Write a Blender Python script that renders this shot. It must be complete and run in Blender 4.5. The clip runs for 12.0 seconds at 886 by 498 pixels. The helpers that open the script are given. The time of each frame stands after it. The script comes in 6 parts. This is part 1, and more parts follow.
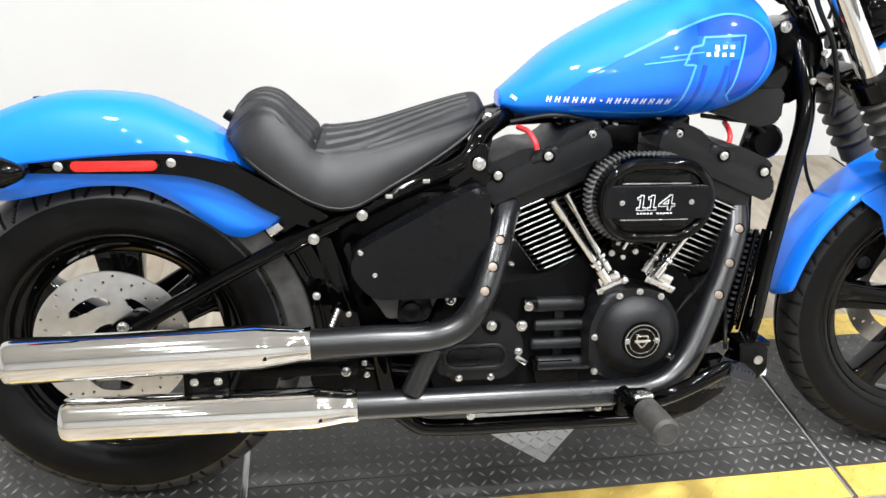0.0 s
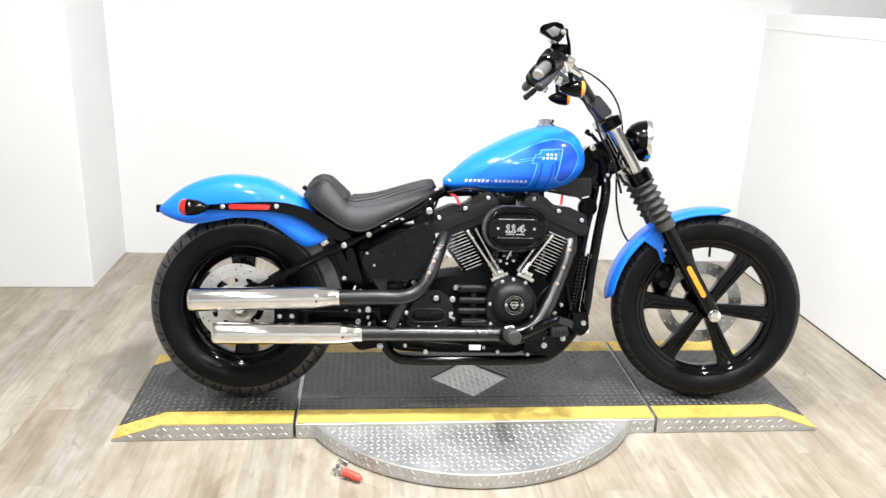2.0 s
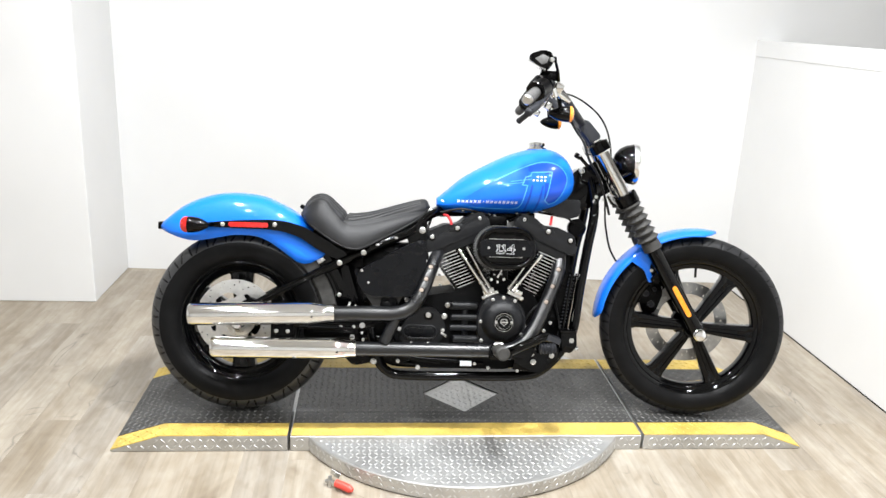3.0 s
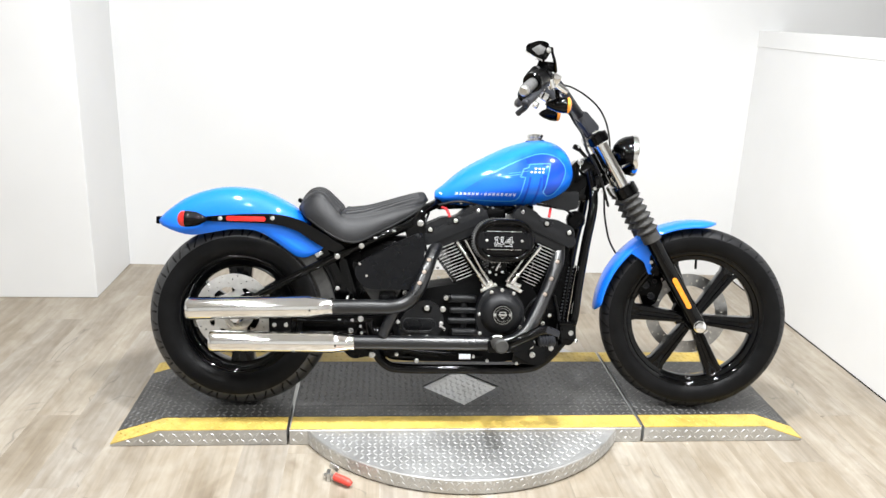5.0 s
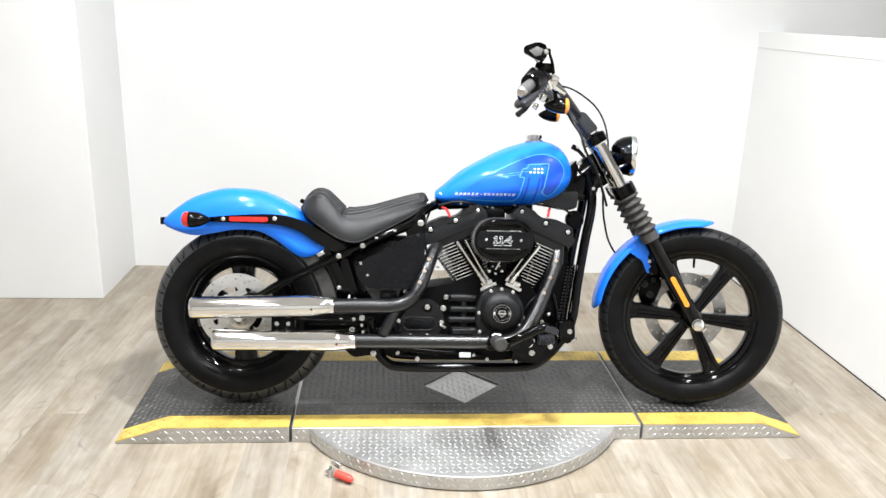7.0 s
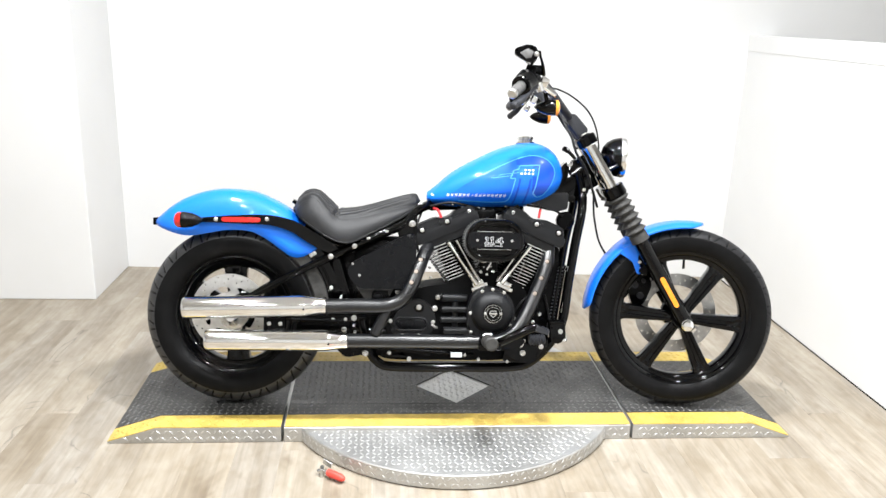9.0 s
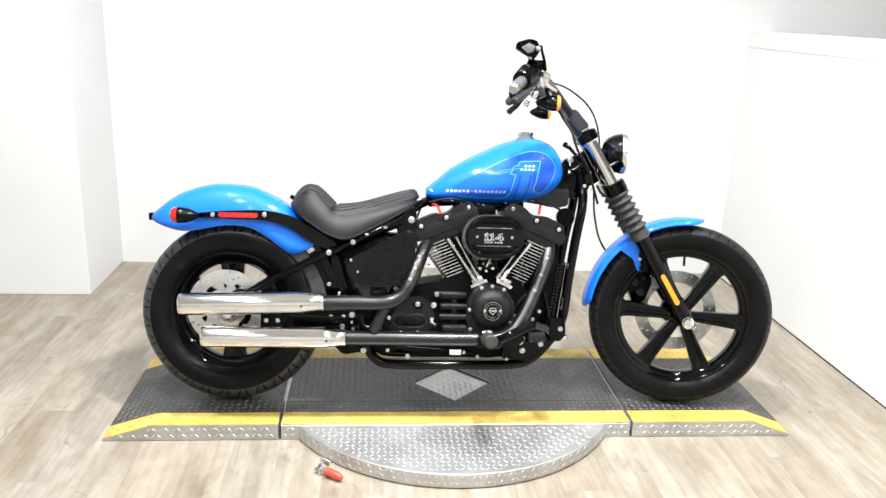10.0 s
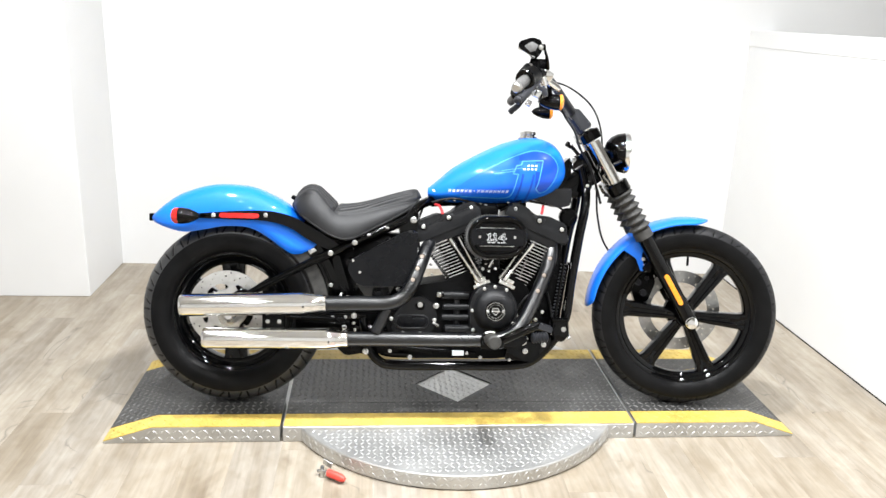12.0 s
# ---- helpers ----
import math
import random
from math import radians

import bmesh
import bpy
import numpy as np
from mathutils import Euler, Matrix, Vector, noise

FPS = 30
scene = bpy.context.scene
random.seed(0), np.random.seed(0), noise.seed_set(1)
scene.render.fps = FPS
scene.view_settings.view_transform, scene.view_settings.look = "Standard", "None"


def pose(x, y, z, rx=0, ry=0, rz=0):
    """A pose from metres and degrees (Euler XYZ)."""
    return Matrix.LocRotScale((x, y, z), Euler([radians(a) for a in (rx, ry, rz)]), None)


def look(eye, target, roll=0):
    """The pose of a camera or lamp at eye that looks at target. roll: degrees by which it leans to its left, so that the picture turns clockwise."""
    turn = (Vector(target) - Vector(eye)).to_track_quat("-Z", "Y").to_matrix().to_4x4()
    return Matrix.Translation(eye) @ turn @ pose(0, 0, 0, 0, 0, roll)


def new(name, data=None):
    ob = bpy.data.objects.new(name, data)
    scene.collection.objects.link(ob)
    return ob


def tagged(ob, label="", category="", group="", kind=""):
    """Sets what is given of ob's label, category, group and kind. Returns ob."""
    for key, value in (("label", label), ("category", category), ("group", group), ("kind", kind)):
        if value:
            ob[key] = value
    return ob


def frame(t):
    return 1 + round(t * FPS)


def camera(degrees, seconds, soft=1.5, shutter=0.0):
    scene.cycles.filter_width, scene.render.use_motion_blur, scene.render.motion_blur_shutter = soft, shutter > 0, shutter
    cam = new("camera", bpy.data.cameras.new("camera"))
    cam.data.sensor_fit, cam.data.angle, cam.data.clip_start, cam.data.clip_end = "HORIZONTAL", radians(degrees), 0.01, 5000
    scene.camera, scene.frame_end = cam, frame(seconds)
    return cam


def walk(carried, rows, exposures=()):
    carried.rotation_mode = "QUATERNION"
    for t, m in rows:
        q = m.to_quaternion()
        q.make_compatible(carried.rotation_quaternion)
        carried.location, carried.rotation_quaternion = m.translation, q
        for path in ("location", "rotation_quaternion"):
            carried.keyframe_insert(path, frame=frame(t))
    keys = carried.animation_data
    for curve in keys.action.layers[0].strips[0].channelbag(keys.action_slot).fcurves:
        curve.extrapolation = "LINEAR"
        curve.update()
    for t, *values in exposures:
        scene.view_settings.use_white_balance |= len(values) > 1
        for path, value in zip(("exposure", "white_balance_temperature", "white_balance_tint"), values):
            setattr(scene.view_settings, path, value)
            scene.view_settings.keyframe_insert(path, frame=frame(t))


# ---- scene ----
cam = camera(58.3, 12.0)
PATH = [
    (0, (0.363, -1.211, 1.209), (0.662, 0.499, 0.215), 2.6),
    (0.1, (0.38, -1.303, 1.215), (0.662, 0.439, 0.274), 2.4),
    (0.2, (0.388, -1.389, 1.234), (0.672, 0.389, 0.364), 3.4),
    (0.3, (0.398, -1.485, 1.234), (0.666, 0.319, 0.413), 2.7),
    (0.4, (0.405, -1.574, 1.254), (0.675, 0.231, 0.434), 3.1),
    (0.5, (0.39, -1.657, 1.265), (0.667, 0.14, 0.431), 4.1),
    (0.6, (0.398, -1.739, 1.262), (0.639, 0.062, 0.427), 3.3),
    (0.7, (0.4, -1.819, 1.27), (0.655, 0.007, 0.495), 3.4),
    (0.8, (0.414, -1.886, 1.315), (0.632, -0.043, 0.57), 2.2),
    (0.9, (0.439, -1.967, 1.318), (0.616, -0.096, 0.635), 1.7),
    (1, (0.438, -2.035, 1.335), (0.612, -0.159, 0.664), 3.2),
    (1.2, (0.472, -2.185, 1.319), (0.624, -0.295, 0.684), 4.2),
    (1.4, (0.481, -2.285, 1.356), (0.605, -0.389, 0.731), 3.7),
    (1.5, (0.48, -2.331, 1.374), (0.599, -0.434, 0.754), 2.9),
    (1.7, (0.468, -2.428, 1.366), (0.601, -0.521, 0.776), 2.3),
    (2, (0.428, -2.539, 1.366), (0.615, -0.646, 0.749), 2.1),
    (2.2, (0.414, -2.618, 1.354), (0.586, -0.723, 0.739), 1.8),
    (2.5, (0.4, -2.64, 1.375), (0.584, -0.738, 0.783), 1.8),
    (3, (0.453, -2.62, 1.389), (0.634, -0.711, 0.818), 2.6),
    (5, (0.482, -2.616, 1.378), (0.647, -0.709, 0.796), 2.1),
    (5.5, (0.489, -2.626, 1.379), (0.643, -0.717, 0.804), 2.0),
    (6, (0.485, -2.635, 1.377), (0.64, -0.724, 0.806), 2.0),
    (6.5, (0.491, -2.641, 1.38), (0.642, -0.732, 0.803), 1.9),
    (8.5, (0.516, -2.677, 1.373), (0.669, -0.766, 0.802), 1.6),
    (9, (0.508, -2.671, 1.375), (0.672, -0.761, 0.807), 2.0),
    (9.5, (0.501, -2.657, 1.382), (0.663, -0.748, 0.809), 2.2),
    (10, (0.494, -2.643, 1.372), (0.672, -0.737, 0.792), 2.3),
    (10.5, (0.485, -2.63, 1.369), (0.662, -0.724, 0.79), 2.6),
    (11, (0.484, -2.622, 1.37), (0.657, -0.715, 0.793), 2.4),
    (11.5, (0.486, -2.62, 1.371), (0.659, -0.715, 0.788), 2.2),
    (12, (0.483, -2.629, 1.363), (0.664, -0.723, 0.787), 2.2),
]
EXPOSURES = [(0.0, -0.31), (0.5, -0.26), (1.0, -0.26), (2.0, -0.30), (5.0, -0.36), (6.5, -0.36), (8.5, -0.25), (12.0, -0.22)]
walk(cam, [(t, look(eye, target, roll)) for t, eye, target, roll in PATH], EXPOSURES)

FLOOR = -0.058          # the room's floor; z = 0 is the top of the platform

# ---- light ----
world = bpy.data.worlds.new("room_world")
scene.world = world
world.use_nodes = True
world.node_tree.nodes["Background"].inputs[0].default_value = (0.9, 0.95, 1.0, 1)
world.node_tree.nodes["Background"].inputs[1].default_value = 0.05
LAMP_WATTS = 64.0
LAMPS = [(x, y, w * k) for y, w in ((-3.0, 0.34), (-1.75, 0.50), (-0.55, 1.36)) for x, k in ((-0.35, 0.9), (0.85, 1.12), (2.05, 0.72))]


# ---- materials ----
def nodes_of(name):
    m = bpy.data.materials.new(name)
    m.use_nodes = True
    return m, m.node_tree.nodes, m.node_tree.links, m.node_tree.nodes["Principled BSDF"]


def noise_node(nd, lk, scale, detail=4.0, stretch=(1, 1, 1), rough=0.55):
    co = nd.new("ShaderNodeTexCoord")
    mp = nd.new("ShaderNodeMapping")
    mp.inputs["Scale"].default_value = stretch
    lk.new(co.outputs["Object"], mp.inputs["Vector"])
    n = nd.new("ShaderNodeTexNoise")
    n.inputs["Scale"].default_value, n.inputs["Detail"].default_value, n.inputs["Roughness"].default_value = scale, detail, rough
    lk.new(mp.outputs[0], n.inputs["Vector"])
    return n


def ramp(nd, lk, src, c0, c1, p0=0.3, p1=0.7):
    r = nd.new("ShaderNodeValToRGB")
    r.color_ramp.elements[0].position, r.color_ramp.elements[1].position = p0, p1
    r.color_ramp.elements[0].color, r.color_ramp.elements[1].color = (*c0, 1), (*c1, 1)
    lk.new(src, r.inputs[0])
    return r


def mat(name, col, rough=0.5, metal=0.0, coat=0.0, var=0.12, scale=25.0, bump=0.0, bscale=300.0, rvar=0.08, spec=0.5, stretch=(1, 1, 1)):
    m, nd, lk, p = nodes_of(name)
    n = noise_node(nd, lk, scale, stretch=stretch)
    c0 = tuple(max(0.0, c * (1 - var)) for c in col)
    c1 = tuple(min(1.0, c * (1 + var)) for c in col)
    lk.new(ramp(nd, lk, n.outputs["Fac"], c0, c1).outputs[0], p.inputs["Base Color"])
    n2 = noise_node(nd, lk, scale * 0.3)
    mr = nd.new("ShaderNodeMapRange")
    mr.inputs[1].default_value, mr.inputs[2].default_value = 0.3, 0.7
    mr.inputs[3].default_value, mr.inputs[4].default_value = max(0.0, rough - rvar), min(1.0, rough + rvar)
    lk.new(n2.outputs["Fac"], mr.inputs[0])
    lk.new(mr.outputs[0], p.inputs["Roughness"])
    p.inputs["Metallic"].default_value = metal
    p.inputs["Coat Weight"].default_value = coat
    p.inputs["Coat Roughness"].default_value = 0.03
    p.inputs["Specular IOR Level"].default_value = spec
    if bump:
        n3 = noise_node(nd, lk, bscale, 3.0)
        b = nd.new("ShaderNodeBump")
        b.inputs["Strength"].default_value, b.inputs["Distance"].default_value = bump, 0.002
        lk.new(n3.outputs["Fac"], b.inputs["Height"])
        lk.new(b.outputs[0], p.inputs["Normal"])
    return m


def plank_material():
    m, nd, lk, p = nodes_of("oak_plank")
    oi = nd.new("ShaderNodeObjectInfo")
    co = nd.new("ShaderNodeTexCoord")
    add = nd.new("ShaderNodeVectorMath")
    add.operation = "MULTIPLY_ADD"
    add.inputs[1].default_value = (1, 1, 1)
    shift = nd.new("ShaderNodeCombineXYZ")
    mul = nd.new("ShaderNodeMath")
    mul.operation, mul.inputs[1].default_value = "MULTIPLY", 37.0
    lk.new(oi.outputs["Random"], mul.inputs[0])
    for i in range(3):
        lk.new(mul.outputs[0], shift.inputs[i])
    lk.new(co.outputs["Object"], add.inputs[0])
    lk.new(shift.outputs[0], add.inputs[2])

    def streak(scale, stretch, detail=5.0):
        mp = nd.new("ShaderNodeMapping")
        mp.inputs["Scale"].default_value = stretch
        lk.new(add.outputs[0], mp.inputs["Vector"])
        n = nd.new("ShaderNodeTexNoise")
        n.inputs["Scale"].default_value, n.inputs["Detail"].default_value = scale, detail
        n.inputs["Distortion"].default_value = 0.6
        lk.new(mp.outputs[0], n.inputs["Vector"])
        return n
    broad = streak(5.5, (1.7, 0.36, 1), 5.0)
    fine = streak(40.0, (1.6, 0.06, 1), 6.0)
    knots = streak(9.0, (1.0, 0.5, 1), 2.0)
    base = ramp(nd, lk, broad.outputs["Fac"], (0.226, 0.192, 0.148), (0.366, 0.336, 0.290), 0.26, 0.70)
    tone = ramp(nd, lk, oi.outputs["Random"], (0.94, 0.943, 0.952), (1.05, 1.043, 1.02), 0.0, 1.0)
    tan = tone.color_ramp.elements.new(0.45)
    tan.color = (1.02, 0.985, 0.92, 1)
    mix = nd.new("ShaderNodeMix")
    mix.data_type, mix.blend_type = "RGBA", "MULTIPLY"
    mix.inputs[0].default_value = 1.0
    lk.new(base.outputs[0], mix.inputs[6])
    lk.new(tone.outputs[0], mix.inputs[7])
    grain = ramp(nd, lk, fine.outputs["Fac"], (0.87, 0.862, 0.85), (1.04, 1.04, 1.04), 0.35, 0.62)
    mix2 = nd.new("ShaderNodeMix")
    mix2.data_type, mix2.blend_type = "RGBA", "MULTIPLY"
    mix2.inputs[0].default_value = 1.0
    lk.new(mix.outputs[2], mix2.inputs[6])
    lk.new(grain.outputs[0], mix2.inputs[7])
    dark = ramp(nd, lk, knots.outputs["Fac"], (0.70, 0.66, 0.62), (1, 1, 1), 0.22, 0.36)
    mix3 = nd.new("ShaderNodeMix")
    mix3.data_type, mix3.blend_type = "RGBA", "MULTIPLY"
    mix3.inputs[0].default_value = 1.0
    lk.new(mix2.outputs[2], mix3.inputs[6])
    lk.new(dark.outputs[0], mix3.inputs[7])
    # soft blotches of tan and grey
    blot = streak(22.0, (1.2, 0.6, 1), 3.0)
    mixb = nd.new("ShaderNodeMix")
    mixb.data_type, mixb.blend_type = "RGBA", "MULTIPLY"
    mixb.inputs[0].default_value = 1.0
    lk.new(mix3.outputs[2], mixb.inputs[6])
    lk.new(ramp(nd, lk, blot.outputs["Fac"], (0.90, 0.87, 0.83), (1.04, 1.04, 1.05), 0.30, 0.64).outputs[0], mixb.inputs[7])
    # thin grey veins printed here and there
    vein = streak(2.2, (1.5, 0.6, 1), 3.0)
    dist = nd.new("ShaderNodeMath")
    dist.operation, dist.inputs[1].default_value = "SUBTRACT", 0.56
    lk.new(vein.outputs["Fac"], dist.inputs[0])
    ab = nd.new("ShaderNodeMath")
    ab.operation = "ABSOLUTE"
    lk.new(dist.outputs[0], ab.inputs[0])
    line = ramp(nd, lk, ab.outputs[0], (0.60, 0.60, 0.61), (1, 1, 1), 0.001, 0.005)
    mix4 = nd.new("ShaderNodeMix")
    mix4.data_type, mix4.blend_type = "RGBA", "MULTIPLY"
    lk.new(ramp(nd, lk, knots.outputs["Fac"], (0, 0, 0), (1, 1, 1), 0.45, 0.62).outputs[0], mix4.inputs[0])
    lk.new(mixb.outputs[2], mix4.inputs[6])
    lk.new(line.outputs[0], mix4.inputs[7])
    lk.new(mix4.outputs[2], p.inputs["Base Color"])
    p.inputs["Roughness"].default_value = 0.46
    b = nd.new("ShaderNodeBump")
    b.inputs["Strength"].default_value, b.inputs["Distance"].default_value = 0.15, 0.001
    lk.new(fine.outputs["Fac"], b.inputs["Height"])
    lk.new(b.outputs[0], p.inputs["Normal"])
    return m


def glass_material():
    m, nd, lk, p = nodes_of("lamp_glass")
    p.inputs["Base Color"].default_value = (0.95, 0.97, 1, 1)
    p.inputs["Transmission Weight"].default_value = 1.0
    p.inputs["Roughness"].default_value = 0.03
    p.inputs["IOR"].default_value = 1.45
    return m


WALL = mat("white_wall_paint", (0.69, 0.69, 0.688), 0.5, var=0.025, scale=1.6, bump=0.12, bscale=260)
BEIGE = mat("pale_grey_wall_paint", (0.60, 0.595, 0.58), 0.6, var=0.05, scale=1.5, bump=0.12, bscale=260)
# Wall paint made paler to even out the light across the corner.
PARTITION = mat("lightened_wall_paint", (0.756, 0.756, 0.752), 0.45, var=0.025, scale=1.6, bump=0.12, bscale=260)
TRIM = mat("white_trim_paint", (0.76, 0.76, 0.755), 0.35, var=0.02, scale=5)
CEIL = mat("ceiling_paint", (0.72, 0.715, 0.70), 0.8, var=0.04, scale=6, bump=0.2, bscale=120)
PLANK = plank_material()
SUBFLOOR = mat("subfloor", (0.24, 0.19, 0.13), 0.8)
BLUE = mat("blue_paint", (0.004, 0.158, 0.78), 0.5, 0.0, 0.55, var=0.06, scale=3, rvar=0.03, spec=0.2)
DEEP = mat("deep_blue_decal", (0.004, 0.070, 0.55), 0.5, 0.0, 0.55, var=0.12, scale=9, rvar=0.03, spec=0.2)
MIDBLUE = mat("royal_blue_decal", (0.005, 0.116, 0.71), 0.5, 0.0, 0.55, var=0.10, scale=8, rvar=0.03, spec=0.2)
SKY = mat("sky_blue_line", (0.07, 0.42, 0.90), 0.35, 0.0, 0.8, var=0.05)
WHITE = mat("white_lettering", (0.80, 0.85, 0.90), 0.4, var=0.03)
GLOSS = mat("gloss_black_paint", (0.0007, 0.0007, 0.0008), 0.06, 0.0, 0.0, var=0.2, scale=12, rvar=0.02, spec=0.21)
SATIN = mat("satin_black_metal", (0.0016, 0.0016, 0.0018), 0.26, 0.0, var=0.25, scale=30, bump=0.08, bscale=500, spec=0.09)
WRINKLE = mat("wrinkle_black_paint", (0.0055, 0.0058, 0.0068), 0.40, 0.0, var=0.2, scale=60, bump=0.25, bscale=900, spec=0.27)
PIPE = mat("black_heat_shield", (0.0040, 0.0043, 0.0053), 0.30, 0.0, var=0.15, scale=14, bump=0.04, bscale=700, spec=0.60, rvar=0.04)
CHROME = mat("chrome", (0.80, 0.80, 0.79), 0.06, 1.0, var=0.04, scale=20, rvar=0.03)
STEEL = mat("brushed_steel", (0.55, 0.55, 0.54), 0.32, 1.0, var=0.15, scale=30, rvar=0.1)
BOLT = mat("zinc_bolt", (0.60, 0.60, 0.59), 0.28, 1.0, var=0.1, scale=60)
FINEDGE = mat("machined_fin_edge", (0.70, 0.70, 0.70), 0.26, 1.0, var=0.2, scale=50)
RUBBER = mat("black_rubber", (0.0045, 0.0045, 0.0050), 0.46, var=0.3, scale=35, bump=0.2, bscale=400, spec=0.22)
TYRE = mat("tyre_rubber", (0.0042, 0.0042, 0.0045), 0.40, var=0.3, scale=18, bump=0.12, bscale=350, rvar=0.08, spec=0.11)
# Rear tread, painted paler than the front for light off the white wall.
TREAD = mat("lit_tread_rubber", (0.030, 0.0305, 0.032), 0.40, var=0.35, scale=14, bump=0.15, bscale=350, spec=0.50)
FRONTTREAD = mat("front_tread_rubber", (0.011, 0.011, 0.012), 0.45, var=0.25, scale=24, bump=0.15, bscale=350, spec=0.25)
LEATHER = mat("black_vinyl", (0.0120, 0.0122, 0.0135), 0.50, var=0.15, scale=40, bump=0.22, bscale=650, spec=0.36)
PLASTIC = mat("grey_black_plastic", (0.0036, 0.0038, 0.0046), 0.28, var=0.15, scale=50, bump=0.08, bscale=700, spec=0.17)
GREYPL = mat("grey_plastic", (0.019, 0.020, 0.024), 0.45, var=0.15, scale=40, bump=0.1, bscale=600, spec=0.35)
RED = mat("red_reflector", (0.52, 0.012, 0.010), 0.2, 0.0, 0.8, var=0.25, scale=90)
REDWIRE = mat("red_wire", (0.46, 0.02, 0.025), 0.4, var=0.1)
AMBER = mat("amber_lens", (0.95, 0.30, 0.02), 0.2, 0.0, 0.8, var=0.08, scale=90)
YELLOWREF = mat("amber_reflector", (0.87, 0.29, 0.018), 0.25, 0.0, 0.6, var=0.1, scale=200)
COPPER = mat("heat_tinted_pipe", (0.16, 0.125, 0.10), 0.5, 0.3, var=0.2, scale=60)
DIAMOND = mat("aluminium_tread_plate", (0.54, 0.54, 0.535), 0.50, 1.0, var=0.16, scale=7, bump=0.15, bscale=160, rvar=0.12)
DIAMONDWORN = mat("aluminium_lug", (0.60, 0.60, 0.595), 0.52, 1.0, var=0.12, scale=12)
MATGREY = mat("dark_grip_mat", (0.034, 0.0335, 0.0325), 0.42, var=0.4, scale=7, bump=0.3, bscale=300, rvar=0.1, spec=0.55)
YELLOW = mat("yellow_safety_tape", (0.52, 0.370, 0.082), 0.5, var=0.24, scale=10, bump=0.2, bscale=240)
REDGRIP = mat("red_vinyl_grip", (0.72, 0.07, 0.05), 0.4, var=0.08)
GLASS = glass_material()
MIRROR = mat("mirror_glass", (0.9, 0.9, 0.9), 0.02, 1.0, var=0.0)
DISCSTEEL = mat("ground_disc_steel", (0.64, 0.635, 0.62), 0.36, 1.0, var=0.10, scale=40, rvar=0.08)
# Front disc steel, darkened for the shade inside the wheel.
SHADEDISC = mat("shaded_disc_steel", (0.40, 0.40, 0.395), 0.36, 1.0, var=0.15, scale=40, rvar=0.08)
# Mat lugs, painted paler for the light their tops catch.
MATLUG = mat("lit_mat_lug", (0.135, 0.132, 0.127), 0.46, var=0.3, scale=40, spec=0.55)
FIGURE = mat("grey_white_print", (0.60, 0.61, 0.62), 0.5, var=0.08)
WHEELBLACK = mat("gloss_black_wheel", (0.0008, 0.0009, 0.0011), 0.05, 0.0, 0.0, var=0.2, scale=12, rvar=0.02, spec=0.24)
CASEBLACK = mat("matt_black_casting", (0.0032, 0.0032, 0.0034), 0.6, var=0.2, scale=30, bump=0.1, bscale=500, spec=0.06)
BOOT = mat("dusty_rubber", (0.036, 0.035, 0.033), 0.6, var=0.3, scale=60, bump=0.2, bscale=400, spec=0.4)
TRAY = mat("grey_moulded_plastic", (0.060, 0.060, 0.060), 0.5, var=0.15, scale=40, bump=0.1, bscale=600)
# Grey that puts the grip's sheen and the mirror's glare into colour.
GRIP = mat("sheen_grey_rubber", (0.085, 0.084, 0.083), 0.45, var=0.3, scale=60, bump=0.2, bscale=400, spec=0.5)
# Near-black for joints and bores; also paints shade in the shield holes.
DARKHOLE = mat("joint_and_shade_black", (0.003, 0.003, 0.003), 0.8, spec=0.1)


# ---- mesh helpers ----
def put(name, bm, material, parent=None, smooth=35, label=""):
    bmesh.ops.recalc_face_normals(bm, faces=bm.faces[:])
    me = bpy.data.meshes.new(name)
    bm.to_mesh(me)
    bm.free()
    me.materials.append(material)
    if smooth:
        for f in me.polygons:
            f.use_smooth = True
        me.set_sharp_from_angle(angle=radians(smooth))
    ob = new(name, me)
    if parent:
        ob.parent = parent
    if label:
        tagged(ob, label)
    return ob


# where a group of the motorcycle's parts sits off the plain drawing, in metres
REAR_END, INTAKE, GEARBOX, TOP_END = (-0.014, 0.005, 0.003), (0.011, -0.003, -0.016), (0.005, 0.012, -0.016), (0.007, 0.0, -0.014)
